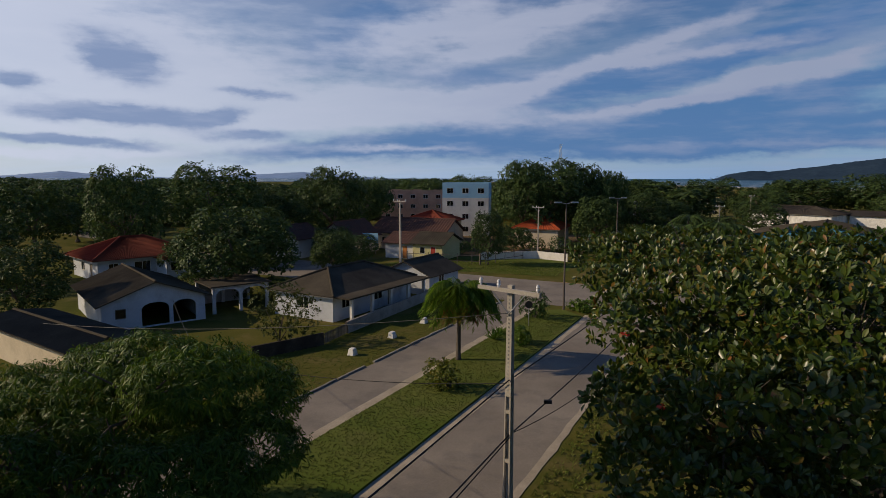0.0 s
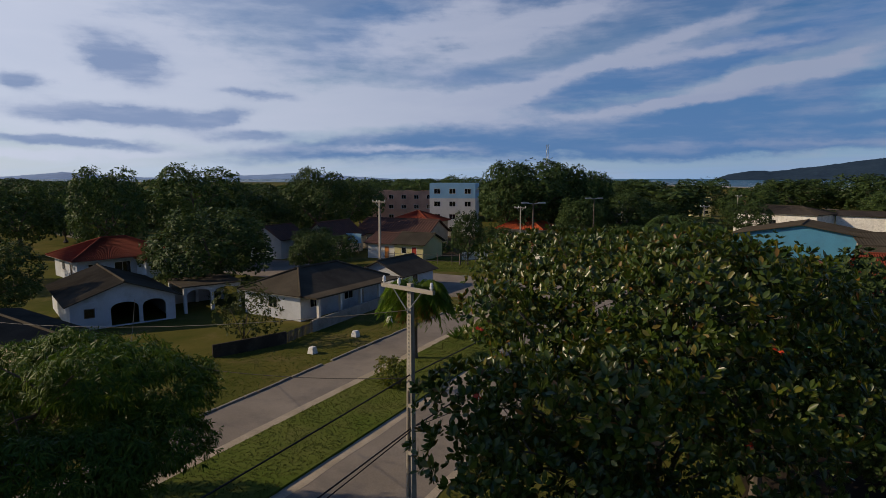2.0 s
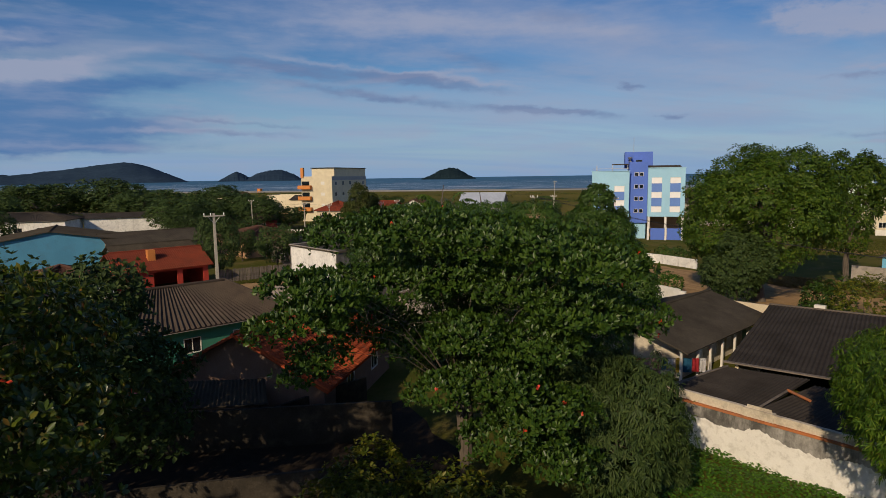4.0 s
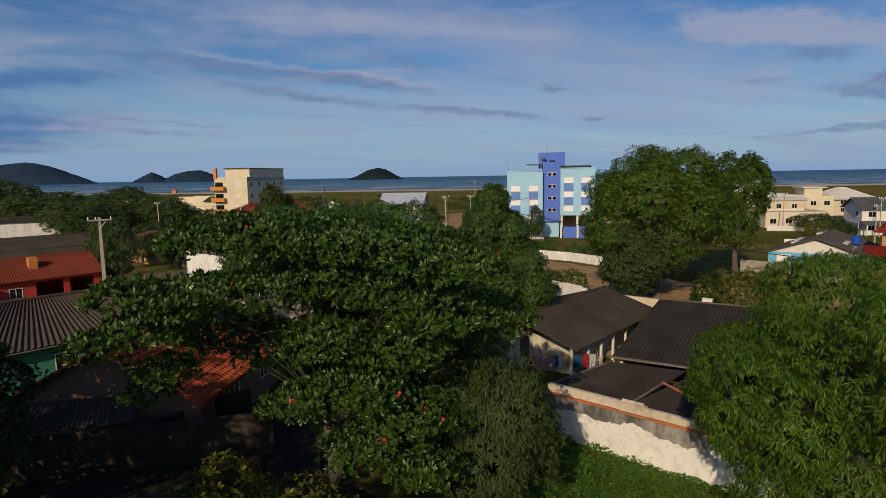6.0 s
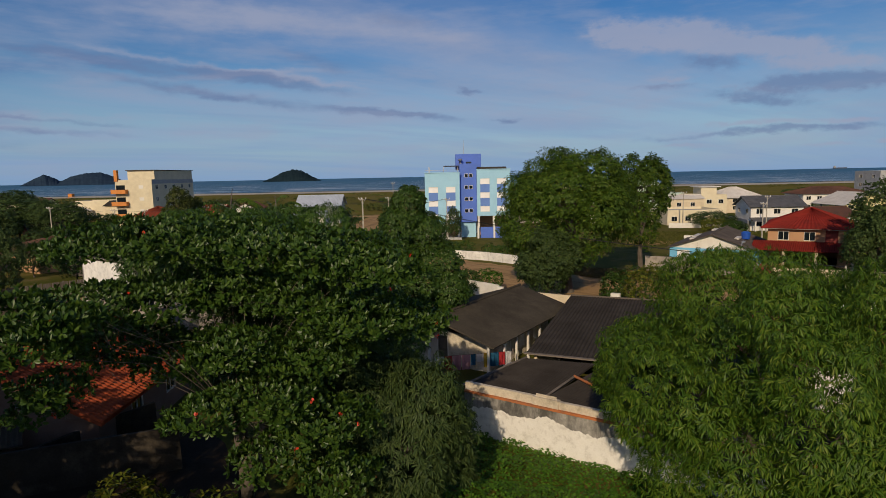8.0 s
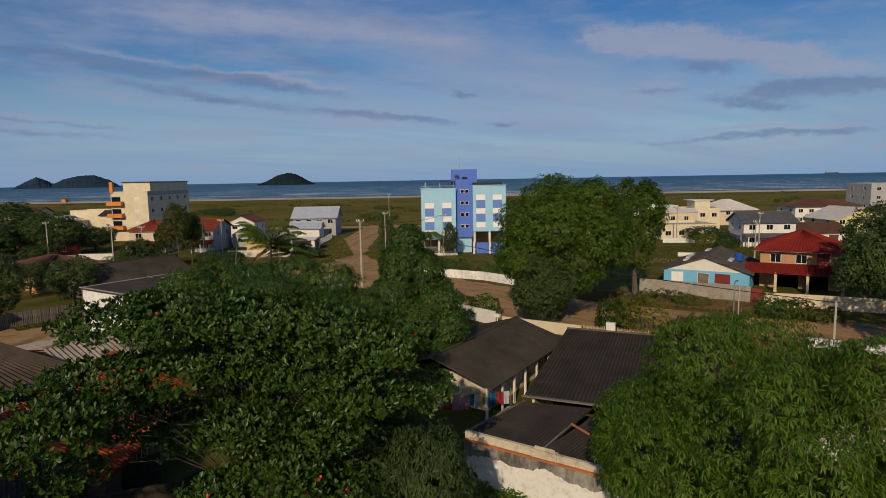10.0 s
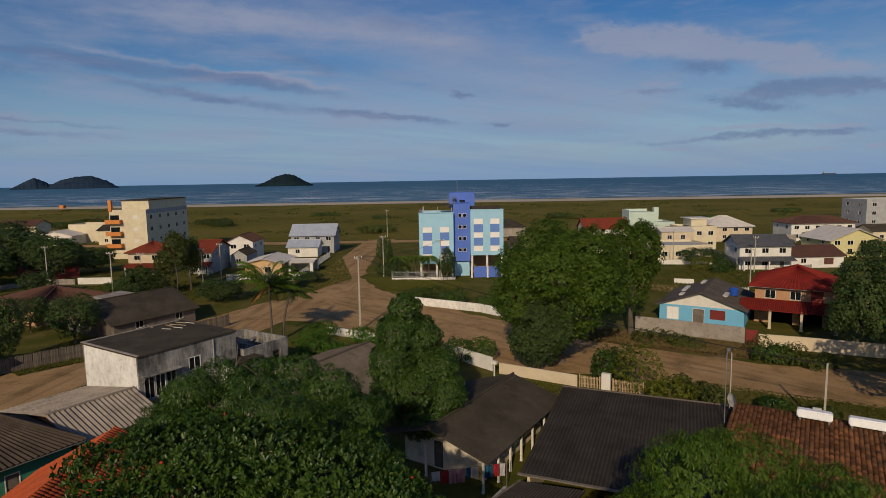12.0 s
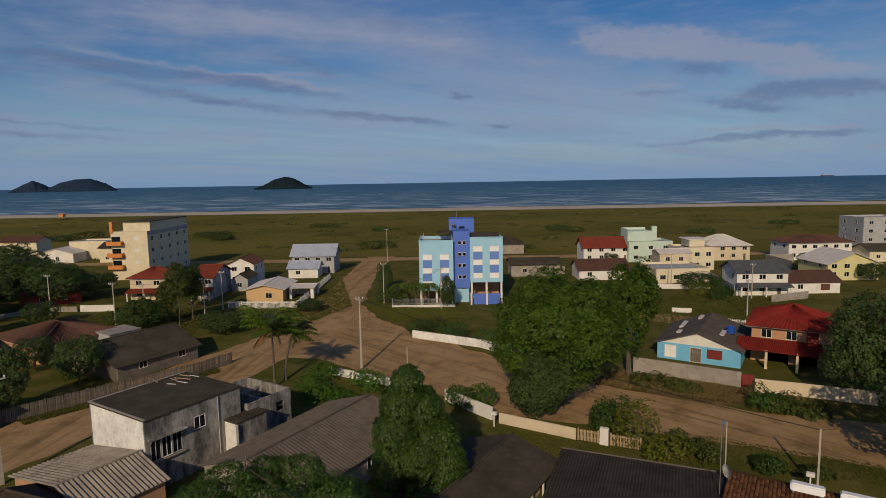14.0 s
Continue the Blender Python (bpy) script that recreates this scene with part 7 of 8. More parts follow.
tree("mango_tree", 46.0, 8.8, 3.7, 3.7, 1.6, 12.3, 15, "fig", 8200, 8, 0.22, 0.28, 0.6, "tall dark green tree behind the sheds", trunk_r=0.25, limbs=8,
     blobs=[(0.0, 0.2, 10.9, 1.29, 1.15, 1.5), (-0.4, 0.8, 9.5, 1.63, 1.48, 1.5), (0.7, -0.8, 8.8, 1.72, 1.39, 1.5), (-0.9, 1.1, 7.4, 1.89, 1.64, 1.5), (0.9, -1.6, 6.7, 1.89, 1.80, 1.5), (-0.8, -0.5, 5.6, 2.06, 1.89, 1.5), (0.3, -2.5, 4.9, 1.72, 1.56, 1.4), (-0.4, 1.4, 4.6, 1.89, 1.64, 1.6), (-0.5, -1.4, 3.2, 1.89, 1.80, 1.4)])
tree("fig_tree", 70.9, -1.5, 7.0, 7.0, 1.0, 16.6, 16, "mango", 11500, 8, 0.31, 0.34, 0.3, "very large round tree over the dirt street", lumps=30, trunk_r=0.6, lump_size=0.32, thin=True)
tree("fig_tree", 67.2, 0.4, 3.2, 3.2, 0.4, 8.0, 17, "darkleaf", 3200, 8, 0.28, 0.35, 0.3, "rounded dark tree at the street edge", lumps=8, trunk_r=0.2)
tree("fig_tree", 83.0, -10.2, 3.5, 3.5, 3.0, 15.8, 18, "mango", 2600, 7, 0.32, 0.4, 0.3, "tree with a thin open crown", lumps=11, trunk_r=0.35, lump_size=0.4)
for k, (x, y, r, h, leaf) in enumerate(((65.6, -6.0, 1.7, 3.4, "fig"), (60.4, -11.6, 1.6, 2.6, "lime"), (60.6, -15.0, 1.5, 1.6, "olive"), (59.4, -19.5, 1.6, 1.2, "fig"), (58.6, -23.5, 1.4, 1.0, "olive"), (74.2, -24.6, 1.9, 2.2, "fig"), (72.9, -27.6, 1.5, 1.4, "olive"))):
    shrub("bush", x, y, r, h, 300 + k, leaf, int(260 * r), 7, 0.2, 0.42, "loose green bush beside the dirt street")
# trees outside the view, added only to throw shade on avenue and almond
for k, (x, y, r, h) in enumerate(((-13.0, 7.2, 4.8, 20.5), (-16.5, 10.6, 4.4, 19.5), (-18.5, 3.0, 5.2, 21.5))):
    tree("tall_tree", x, y, r, r, 4.0, h, 61 + k, "darkleaf", 2200, 8, 0.42, 0.45, 0.2, "unseen tall tree added to shade the avenue", lumps=16, trunk_r=0.4, lump_size=0.42)
for x, y, r, h in ((6, 99, 2.2, 2.6), (11, 101, 2.4, 3.0), (17, 100, 2.6, 3.2), (22, 98, 2.4, 2.6), (-1, 99, 2.0, 2.4), (-24, 61, 1.8, 2.0), (-29, 63, 2.2, 2.4), (-19, 62, 1.6, 1.8), (-34, 61, 2.4, 2.6)):
    shrub("bush", x, y, r, h, int(x * 3 + y + 200), "darkleaf", 420, 7, 0.22, 0.4, "dark leafy bush among the houses")
shrub("bush", 17.5, 8.0, 2.6, 4.6, 21, "lime", 2200, 7, 0.17, 0.4, "yellow-green bush in the shaded yard")


def blooms(name, tiers, count, seed):
    """Red leaves scattered on the tiers of a crown: small folded petals, one object."""
    rng = np.random.default_rng(seed)
    T = np.array(tiers)[rng.integers(0, len(tiers), count)]
    d = unit(rng.normal(size=(count, 3)) + np.array([-0.7, -0.7, 0.5]))
    p = T[:, :3] + d * T[:, 3:] * np.array([1.0, 1.0, 0.45])
    V, F = [], []
    for q in p:
        for _ in range(4):
            a = unit(rng.normal(size=3)) * 0.12
            b = unit(np.cross(a, rng.normal(size=3))) * 0.05
            i = len(V)
            V += [q, q + a * 0.6 + b, q + a, q + a * 0.6 - b]
            F.append((i, i + 1, i + 2, i + 3))
    return from_arrays(name, np.array(V), np.array(F), M["fruit"])


for t_, tiers_, n_ in ((almond_open, TIERS, 26), (almond_front, TIERS_FRONT, 9)):
    b_ = part_data("red_leaves", blooms("red_leaves", tiers_, n_, n_), t_)
    b_["kind"] = "stuff"

bank = []
for k, (x, y, r) in enumerate(((-23.9, 62.3, 6.3), (-48.0, 83.5, 5.2), (16.2, 115.6, 8.2), (-150, 330, 8.0), (40, 310, 8.5))):
    near = k < 3
    t_ = tree("street_tree", x, y, 5, 5, 0.7, 11 + k % 3, 30 + k, "darkleaf", 1750 if near else 400, 7, 0.36 if near else 0.8, 0.5, 0.3, "dark broadleaf tree in the village" if near else "rounded tree in the far woods", lumps=20 + k, trunk_r=0.3, group="village trees" if near else "far woods", lump_size=0.34, thin=True)
    t_.scale = (r / 5, r / 5, (10.6, 15.0, 17.6, 11.5, 12.0)[k] / (11 + k % 3))
    bank.append(t_)


def far_tree(x, y, r, h, k, far=False):
    """A copy of one of the village trees, scaled to spread and height."""
    i = 3 + k % 2 if far else k % 3
    b = bank[i]
    s = Matrix.Diagonal((1 / b.scale.x, 1 / b.scale.y, 1 / b.scale.z, 1))
    return copy_thing(b, pose(x, y, 0, 0, 0, (x * 37 + y * 17) % 360) @ Matrix.Diagonal((r / 5, r / 5, h / (11 + i % 3), 1)) @ s)


VILLAGE = [(-68.6, 92.9, 6.4, 12.9), (-37.6, 48.8, 3.8, 7.6), (-39.2, 93.8, 7.2, 16), (-36.1, 74.9, 2.7, 4.6), (-23.9, 109.3, 6.3, 15.4), (-33.8, 129.0, 6.2, 11.2),
           (-23.7, 139.3, 6.0, 13.1), (-25.0, 160, 6.8, 13.5), (3, 194, 8.1, 14.5), (-16.3, 74.5, 2.8, 6.6), (3.8, 86.1, 2.5, 8.4), (11.5, 113, 5.1, 17.0), (28.5, 118.9, 4.2, 15.5),
           (49.2, 166.7, 6.3, 12.5), (73.0, 177.4, 8.3, 13.8), (109.2, 193.6, 14.4, 13.6), (124.0, 184.1, 11.9, 14.8), (54.7, 151.8, 5.0, 10.6), (79.7, 162.6, 7.6, 11.2), (-84.0, 127.4, 7.4, 12.0), (-49.7, 148.5, 7.1, 12.0),
           (23, 119, 5, 17.0), (-58, 66, 6, 10), (-30, 84, 4, 8), (-74, 112, 8, 13), (-12, 190, 10, 13), (20, 150, 7, 12), (34, 140, 6, 11), (64, 130, 5, 8), (43, 104, 4, 7), (36, 92, 4, 6),
           (96, 115, 7, 10), (92, 109, 5, 8), (86, 99, 4, 6.5), (95, 94, 3.0, 5), (72, 71, 2.6, 5.5), (100, 113, 6, 9), (112, 108, 6, 10), (118, 125, 8, 11), (104, 140, 8, 11), (130, 140, 9, 12), (95, 72, 3.5, 6),
           (-27, 72, 3.2, 6.5), (-31, 100, 5.5, 11), (-15, 84, 3.0, 5.2), (-20, 92, 3.2, 5.5), (24, 106, 4.5, 10), (33, 112, 5, 11), (30, 99, 3.4, 5.5), (9, 103, 3.0, 4.6), (40, 118, 5, 9)]
for i, (x, y, r, h) in enumerate(VILLAGE):
    far_tree(x, y, r, h, i)
rng = np.random.default_rng(77)
for i in range(210):
    a = radians(rng.uniform(-64, 55))
    d = 165 + 520 * rng.uniform(0, 1) ** 1.4
    x, y = -math.sin(a) * d, math.cos(a) * d
    if Vector((x - 4.6, y + 3)).dot(Vector((0.9766, 0.2153))) > 185 or d < 200 and a < radians(-25) and a > radians(-34):
        continue
    if x > 95 and y < 165:
        continue
    far_tree(x, y, rng.uniform(6, 11), rng.uniform(9.5, 13), i, True)
# the last three stand out of view, added to shade the street's end
SEASIDE = [(123.5, 121.0, 7.0, 8.6), (57.1, 59.5, 2.7, 9), (68.5, 60.3, 3.0, 6.9), (112.4, 74.8, 3.0, 10.4), (95.9, 56.8, 4.1, 4.0), (114.0, 48.6, 2.7, 2.6), (138.3, 40.7, 1.9, 7.6), (120.0, 21.7, 1.6, 7.3),
           (80.3, -37.6, 5.0, 13.4), (79.4, -34.6, 3.4, 9.5), (149.1, -31.3, 4.9, 4.0), (75.0, -41.5, 4.5, 11), (121.5, 106.0, 4.6, 6.4), (136.2, 96.8, 2.8, 5.5), (182.3, -13.6, 2.3, 4.4), (170.4, -12.0, 2.7, 4.3),
           (184.7, -65.5, 2.4, 4.6), (163.2, -72.2, 2.7, 5.0), (112, 126, 6, 7.4), (97, 113, 4, 6.0), (60, -34.5, 5.5, 12), (58, -43, 6, 11), (66, -46, 6, 11)]
for i, (x, y, r, h) in enumerate(SEASIDE):
    far_tree(x, y, r, h, i)
for i, (x, y, r, h, leaf) in enumerate(((75.3, 29.2, 2.2, 2.2, "creeper"), (73.0, 22.6, 2.4, 2.4, "creeper"), (69.0, 27.0, 3.0, 2.2, "creeper"), (66.5, 22.5, 2.6, 2.0, "creeper"), (69.9, 7.1, 1.8, 2.6, "creeper"), (68.6, 9.3, 2.0, 2.8, "fig"), (62.8, -9.2, 2.5, 4.6, "lime"), (62.6, -13.2, 1.3, 1.9, "olive"),
                                        (65.0, -7.6, 1.6, 4.0, "fig"), (75.0, -25.1, 2.2, 2.3, "olive"), (101.3, 22.6, 2.4, 2.3, "fig"), (99.6, 16.4, 2.4, 2.6, "fig"), (94.6, 9.0, 2.2, 2.4, "fig"), (104, 20, 2.2, 2.2, "olive"), (6.6, 53.0, 1.1, 2.6, "fig"), (-0.6, 34.6, 0.9, 2.2, "lime"), (-14.1, 44.6, 2.3, 4.6, "olive"),
                                        (140.4, -29.7, 3.0, 3.0, "lime"), (142.8, -34.5, 3.0, 2.4, "fig"), (137.5, -33.0, 2.2, 2.2, "fig"), (182.2, -23.6, 2.6, 3.6, "fig"), (101.3, 73.4, 2.6, 3.6, "fig"), (98.0, 79.5, 2.2, 2.6, "fig"), (227.2, 15.3, 3.4, 1.8, "olive"),
                                        (78, -16, 1.8, 1.6, "olive"), (80, -12, 2.0, 1.8, "olive"), (12, 56.5, 1.4, 1.2, "palm"), (125, 36, 2.5, 3, "fig"), (121, 31, 2.4, 3.6, "fig"), (4.4, 44.5, 0.9, 1.3, "palm"))):
    shrub("bush", x, y, r, h, 40 + i, leaf, int(190 * r), 7, 0.2, 0.4, "leafy green bush beside the street" if leaf != "olive" else "dry olive bush beside the street")
for x, y in ((123, 29), (121.4, 32.2), (122.6, 26.2)):
    palm_tree("palm_tree", pose(x, y, 0), 4.5, 11, 2.6, int(x * 7), "small feathery palm before the blue flats")
palm_tree("palm_tree", pose(71.9, 34.1, 0), 7.6, 26, 4.2, 3, "tall coconut palm at the street corner", (0.2, 0.2), 2, "palm", rise=(-0.1, 1.9), leaf_len=0.55, sag=(0.5, 0.1, 0.4), leaf_w=0.08)
palm_tree("palm_tree", pose(74.6, 34.0, 0), 6.2, 16, 3.4, 4, "coconut palm leaning beside a taller one", (0.8, -1.0), 0, "palmdark", rise=(-0.15, 1.35), leaf_len=0.5, sag=(0.6, 0.12, 0.35), leaf_w=0.08)
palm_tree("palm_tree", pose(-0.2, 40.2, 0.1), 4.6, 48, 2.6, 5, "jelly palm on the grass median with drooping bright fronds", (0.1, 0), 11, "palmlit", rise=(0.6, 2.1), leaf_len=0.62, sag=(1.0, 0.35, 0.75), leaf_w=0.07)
palm_tree("palm_tree", pose(97.3, 76.2, 0), 2.8, 13, 2.6, 31, "short leafy palm before the two-storey house", leaf="palmdark")
for i, (x, y, r, h) in enumerate(((255.4, 161.8, 7, 3.4), (250, 155, 5, 3.0), (263, 170, 5, 2.6), (222, 73, 6, 3.0), (229, 70, 4, 2.4), (323.8, 138.9, 6, 2.2), (252, 231, 8, 3.4), (238, 233, 6, 3.0), (308.7, 3.6, 7, 2.2), (300, -4, 5, 2.0), (290, -60, 6, 2.2), (345, -110, 7, 2.2), (262, 50, 5, 1.8), (300, 95, 6, 2.0))):
    shrub("bush", x, y, r, h, 500 + i, "darkleaf" if i % 3 else "olive", 420, 7, 0.42, 0.45, "low dark bush among the dune grass")
for x, y, h in ((31, 84, 6), (34, 80, 6.5), (38, 84, 6), (33, 88, 7)):
    palm_tree("palm_tree", pose(x, y, 0), h, 13, 3.2, int(x * 3), "feathery palm among the village houses", leaf="darkleaf")

# ---------------------------------------------------------------- poles, lamps, cables
utility_pole("utility_pole", pose(1.5, 17.9, 0, 0, 0, -39), 9.45, "concrete utility pole with slots and white insulators", 2.25, 9.3, True, 0.15, 0.085)
utility_pole("utility_pole", pose(-8.6, 82.4, 0, 0, 0, -30), 9.6, "concrete utility pole at the crossing", 2.2)
utility_pole("utility_pole", pose(80.3, 25.5, 0, 0, 0, -60), 10.2, "tall concrete utility pole on the dirt street", 1.0, r0=0.14, r1=0.08)
utility_pole("utility_pole", pose(56.0, -22.6, 0, 0, 0, -20), 5.5, "concrete utility pole behind the tiled house", 0, r0=0.11, r1=0.08)
utility_pole("utility_pole", pose(44.8, 45.9, 0, 0, 0, -30), 9.7, "pale concrete utility pole between houses", 2.0)
utility_pole("utility_pole", pose(78.3, 18.3, 0), 4.1, "short wooden post on the dirt street", 0, r0=0.09, r1=0.07)
for x, y, h in ((103.9, 100.9, 8.2), (98.2, 80.6, 8), (113.3, 67.8, 8), (104.9, 66.3, 8), (119.5, 22.9, 8.5), (123.8, 36.3, 8.7), (138, -39.4, 7.5), (150.5, -25.4, 8), (99.1, 74.9, 7.8), (182, 54, 11), (121.6, -34.3, 7)):
    utility_pole("utility_pole", pose(x, y, 0, 0, 0, -70), h, "concrete utility pole along the street", 1.2, r0=0.11, r1=0.06)
for s, o, h in ((54.9, -15.9, 10.3), (79.5, -16.2, 10.0)):
    street_lamp(pose(*rp(s, o), 0, 0, 0, 5), h, "tall street lamp with two flat heads")
cable([(-14, -13, 6.4), (1.45, 17.75, 6.5), (18, 49, 6.7)], 0.022, 0.25)
cable([(-14, -13, 4.7), (1.45, 17.75, 4.7), (18, 49, 5.1)], 0.024, 0.3)
cable([(-13.9, -13, 4.6), (1.5, 17.75, 4.65)], 0.018, 0.5)
cable([(1.45, 17.75, 4.75), (8.6, 27.5, 5.4)], 0.014, 0.5)
cable([(1.4, 17.8, 8.6), (-22, 30, 5.0)], 0.012, 0.4)
cable([(1.4, 17.8, 6.4), (-9.5, 21, 6.0), (-20, 40, 4.2)], 0.012, 0.3)
splice = thing("splice_box", pose(3.1, 20.6, 4.75), "black cable splice box hanging on a wire", "cable box")
part("case", boxes((-0.14, 0.14, -0.05, 0.05, -0.07, 0.06)), M["cable"], splice)
for k in (-1, 0, 1):
    cable([(80.3 + 0.2 * k, 25.5 + 0.4 * k, 10.1), (119.5, 22.9 + k * 0.3, 8.4)], 0.014, 0.8)
    cable([(80.3 + 0.2 * k, 25.5 + 0.4 * k, 10.1), (56.0, -22.6 + k * 0.2, 5.4)], 0.014, 0.9)
cable([(56.0, -22.6, 5.4), (72, -70, 7)], 0.014, 0.5)
cable([(103.9, 100.9, 8), (98.2, 80.6, 7.8), (104.9, 66.3, 7.8), (113.3, 67.8, 7.8)], 0.014, 0.5)


def mast():
    t = thing("radio_mast", pose(21.6, 134, 0), "slender lattice radio mast behind the trees", "radio mast")
    for x, y in ((-0.35, -0.35), (0.35, -0.35), (0, 0.4)):
        bm = bmesh.new()
        tube(bm, [(x, y, 0), (x * 0.6, y * 0.6, 20)], [0.05, 0.04], 5)
        part("leg", bm, M["steel"], t)
    for k in range(10):
        bm = bmesh.new()
        z = 1 + 1.9 * k
        tube(bm, [(-0.35, -0.35, z), (0.32, -0.32, z + 1.8)], [0.025, 0.025], 4)
        part("lattice_brace", bm, M["steel"], t)


mast()


def bollard(x, y):
    t = thing("marker_block", pose(x, y, 0, 0, 0, 64), "small white concrete marker block on the verge", "marker", "white verge markers")
    bm = boxes((-0.3, 0.3, -0.3, 0.3, -0.02, 0.5))
    for v in bm.verts:
        if v.co.z > 0.3:
            v.co.x, v.co.y = v.co.x * 0.68, v.co.y * 0.68
    bmesh.ops.bevel(bm, geom=bm.edges[:], offset=0.04, segments=1, affect="EDGES")
    part("block", bm, M["white"], t)


for x, y in ((-3.3, 51.0), (-5.5, 46.1), (-7.8, 41.4), (1.0, 60.5)):
    bollard(x, y)


def round_sign():
    t = thing("road_sign", pose(5.7, 49.8, 0.1, 0, 0, 3), "round road sign seen from its dark back", "sign")
    bm = bmesh.new()
    tube(bm, [(0, 0, 0), (0, 0, 2.2)], [0.03, 0.03], 6)
    part("post", bm, M["steel"], t)
    bm = bmesh.new()
    tube(bm, [(0, -0.035, 1.9), (0, -0.06, 1.9)], [0.32, 0.32], 16)
    part("disc", bm, M["tarpaper"], t)


round_sign()

# ---------------------------------------------------------------- walls and fences
for x, y, r, z0, z1, k in ((98.1, 67.0, 2.1, 4.6, 12.6, 1), (104.4, 68.6, 1.9, 4.0, 10.4, 2), (99.9, 70.6, 1.7, 3.2, 9.0, 3), (96.0, 72.5, 1.5, 2.0, 6.0, 4)):
    tree("slim_tree", x, y, r, r, z0, z1, 70 + k, "olive", 900, 8, 0.26, 0.42, 0.3, "slim tree with a bare trunk before the houses", lumps=7, trunk_r=0.14, limb_r=0.4)
plain_wall("garden_wall", [(98.9, 107.9), (105.9, 105.1)], 0.9, "concrete", "low bare concrete garden wall")
plain_wall("garden_wall", [(135.5, -42.5), (140.7, -51.0)], 1.5, "concrete", "rough stone garden wall before the white house")
plain_wall("garden_wall", [sp(126.5, 62.6), sp(148, 66)], 2.3, "grey", "grey boundary wall beside the slate-roofed house")
plain_wall("garden_wall", [sp(160, 94.6), sp(174.6, 95.4), sp(174.0, 103.2)], 2.4, "concrete", "bare concrete boundary wall behind the houses")
plain_wall("garden_wall", [sp(136, 49.5), sp(134.6, 61.0)], 1.1, "white", "low white garden wall before the cream house")
plain_wall("garden_wall", [sp(163, 18), sp(160, 33)], 2.0, "concrete", "grey boundary wall beside the flats")
# these two walls take darker greys that include the shade on them
plain_wall("garden_wall", [(-9.3, 47.3), (-6.2, 54.5), (-3.4, 61.2)], 1.0, "concrete", "low dull grey garden wall of the bungalow")
plain_wall("garden_wall", [(-14.6, 40.0), (-12.3, 42.1), (-10.5, 43.9)], 0.95, "darkwall", "low dark grey garden wall beside a gate")
slat_fence("gate", (-10.5, 43.9), (-9.3, 47.3), 0.9, "wood", "low dark wooden gate between grey walls", category="gate")
plain_wall("garden_wall", [(2.9, 91.6), (11.8, 93.4), (16, 90)], 1.2, "white", "low white wall along the fenced lot")
plain_wall("lot_wall", [(97.7, 22.9), (93.8, 11.0), (90.1, 5.8)], 1.3, "oldwhite", "crumbling whitewashed wall of an empty lot")
plain_wall("street_wall", [(77.9, 29.2), (76.2, 24.0), (74.6, 19.4)], 1.05, "oldwhite", "low crumbling white wall along the street")
plain_wall("street_wall", [(70.8, 11.6), (66.2, 5.4)], 1.5, "white", "pale sheet fence along the street")
plain_wall("street_wall", [(65.6, 4.6), (62.9, -3.4)], 1.15, "beige", "beige street wall with faded red paint")
plain_wall("gate_pier", [(62.35, -5.7), (62.1, -6.5)], 1.7, "white", "white gate pier beside wooden gates", 0.4)
slat_fence("gate", (62.8, -3.6), (62.4, -5.5), 1.2, "woodl", "tan slatted wooden gate on the street", 0.14, 0.08, category="gate")
slat_fence("gate", (62.1, -6.7), (61.5, -9.4), 1.2, "woodl", "tan slatted wooden gate beside a white pier", 0.14, 0.08, category="gate")
plain_wall("yard_wall", [(85.0, -10.9), (82.8, -17.0), (80.6, -23.0)], 2.2, "concrete", "bare concrete yard wall before the blue cottage")
plain_wall("yard_gate", [(80.6, -23.1), (80.2, -24.3)], 2.0, "maroon", "dark red metal street gate", 0.06, category="gate")
plain_wall("yard_wall", [(80.2, -24.4), (79.3, -29.3), (76.6, -41)], 1.6, "beige", "tan yard wall before the red-roofed house")
slat_fence("fence", (119.7, 33.2), (122.4, 20.6), 1.9, "steel", "grey railing on a white base wall", 0.22, 0.05, 0.5)
slat_fence("fence", (114.4, 67.3), (116.4, 52.9), 1.5, "white", "white picket fence along the corner plot", 0.24, 0.12)
slat_fence("fence", (117.0, 53.0), (153.2, 60.9), 1.5, "white", "white picket fence along the beach street", 0.3, 0.15)
slat_fence("fence", (55.5, 58.2), (74.2, 47.3), 1.75, "wood", "grey weathered picket fence along the dirt street", 0.17, 0.13)
slat_fence("fence", (74.2, 47.3), (80, 45.2), 1.7, "wood", "grey weathered picket fence beside the old house", 0.17, 0.13)
plain_wall("street_wall", [(123.3, -21.5), (123.0, -25.0)], 0.9, "white", "low white wall across the side street")
slat_fence("fence", (114.4, -25.0), (111.8, -31.5), 1.5, "white", "white lattice fence behind the cottage", 0.3, 0.12)
plain_wall("street_wall", [(107.1, 96.8), (108.6, 90.0)], 1.35, "white", "bright white street wall")
plain_wall("street_wall", [(106.0, 103.0), (107.0, 97.4)], 1.1, "concrete", "rough grey street wall")
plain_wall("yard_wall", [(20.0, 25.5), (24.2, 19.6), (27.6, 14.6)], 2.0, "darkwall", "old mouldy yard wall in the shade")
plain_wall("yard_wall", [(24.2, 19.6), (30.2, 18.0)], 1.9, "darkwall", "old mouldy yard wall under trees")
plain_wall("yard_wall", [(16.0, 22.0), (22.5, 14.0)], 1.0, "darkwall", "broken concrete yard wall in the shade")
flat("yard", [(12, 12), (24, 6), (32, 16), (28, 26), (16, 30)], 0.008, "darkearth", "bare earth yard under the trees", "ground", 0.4)
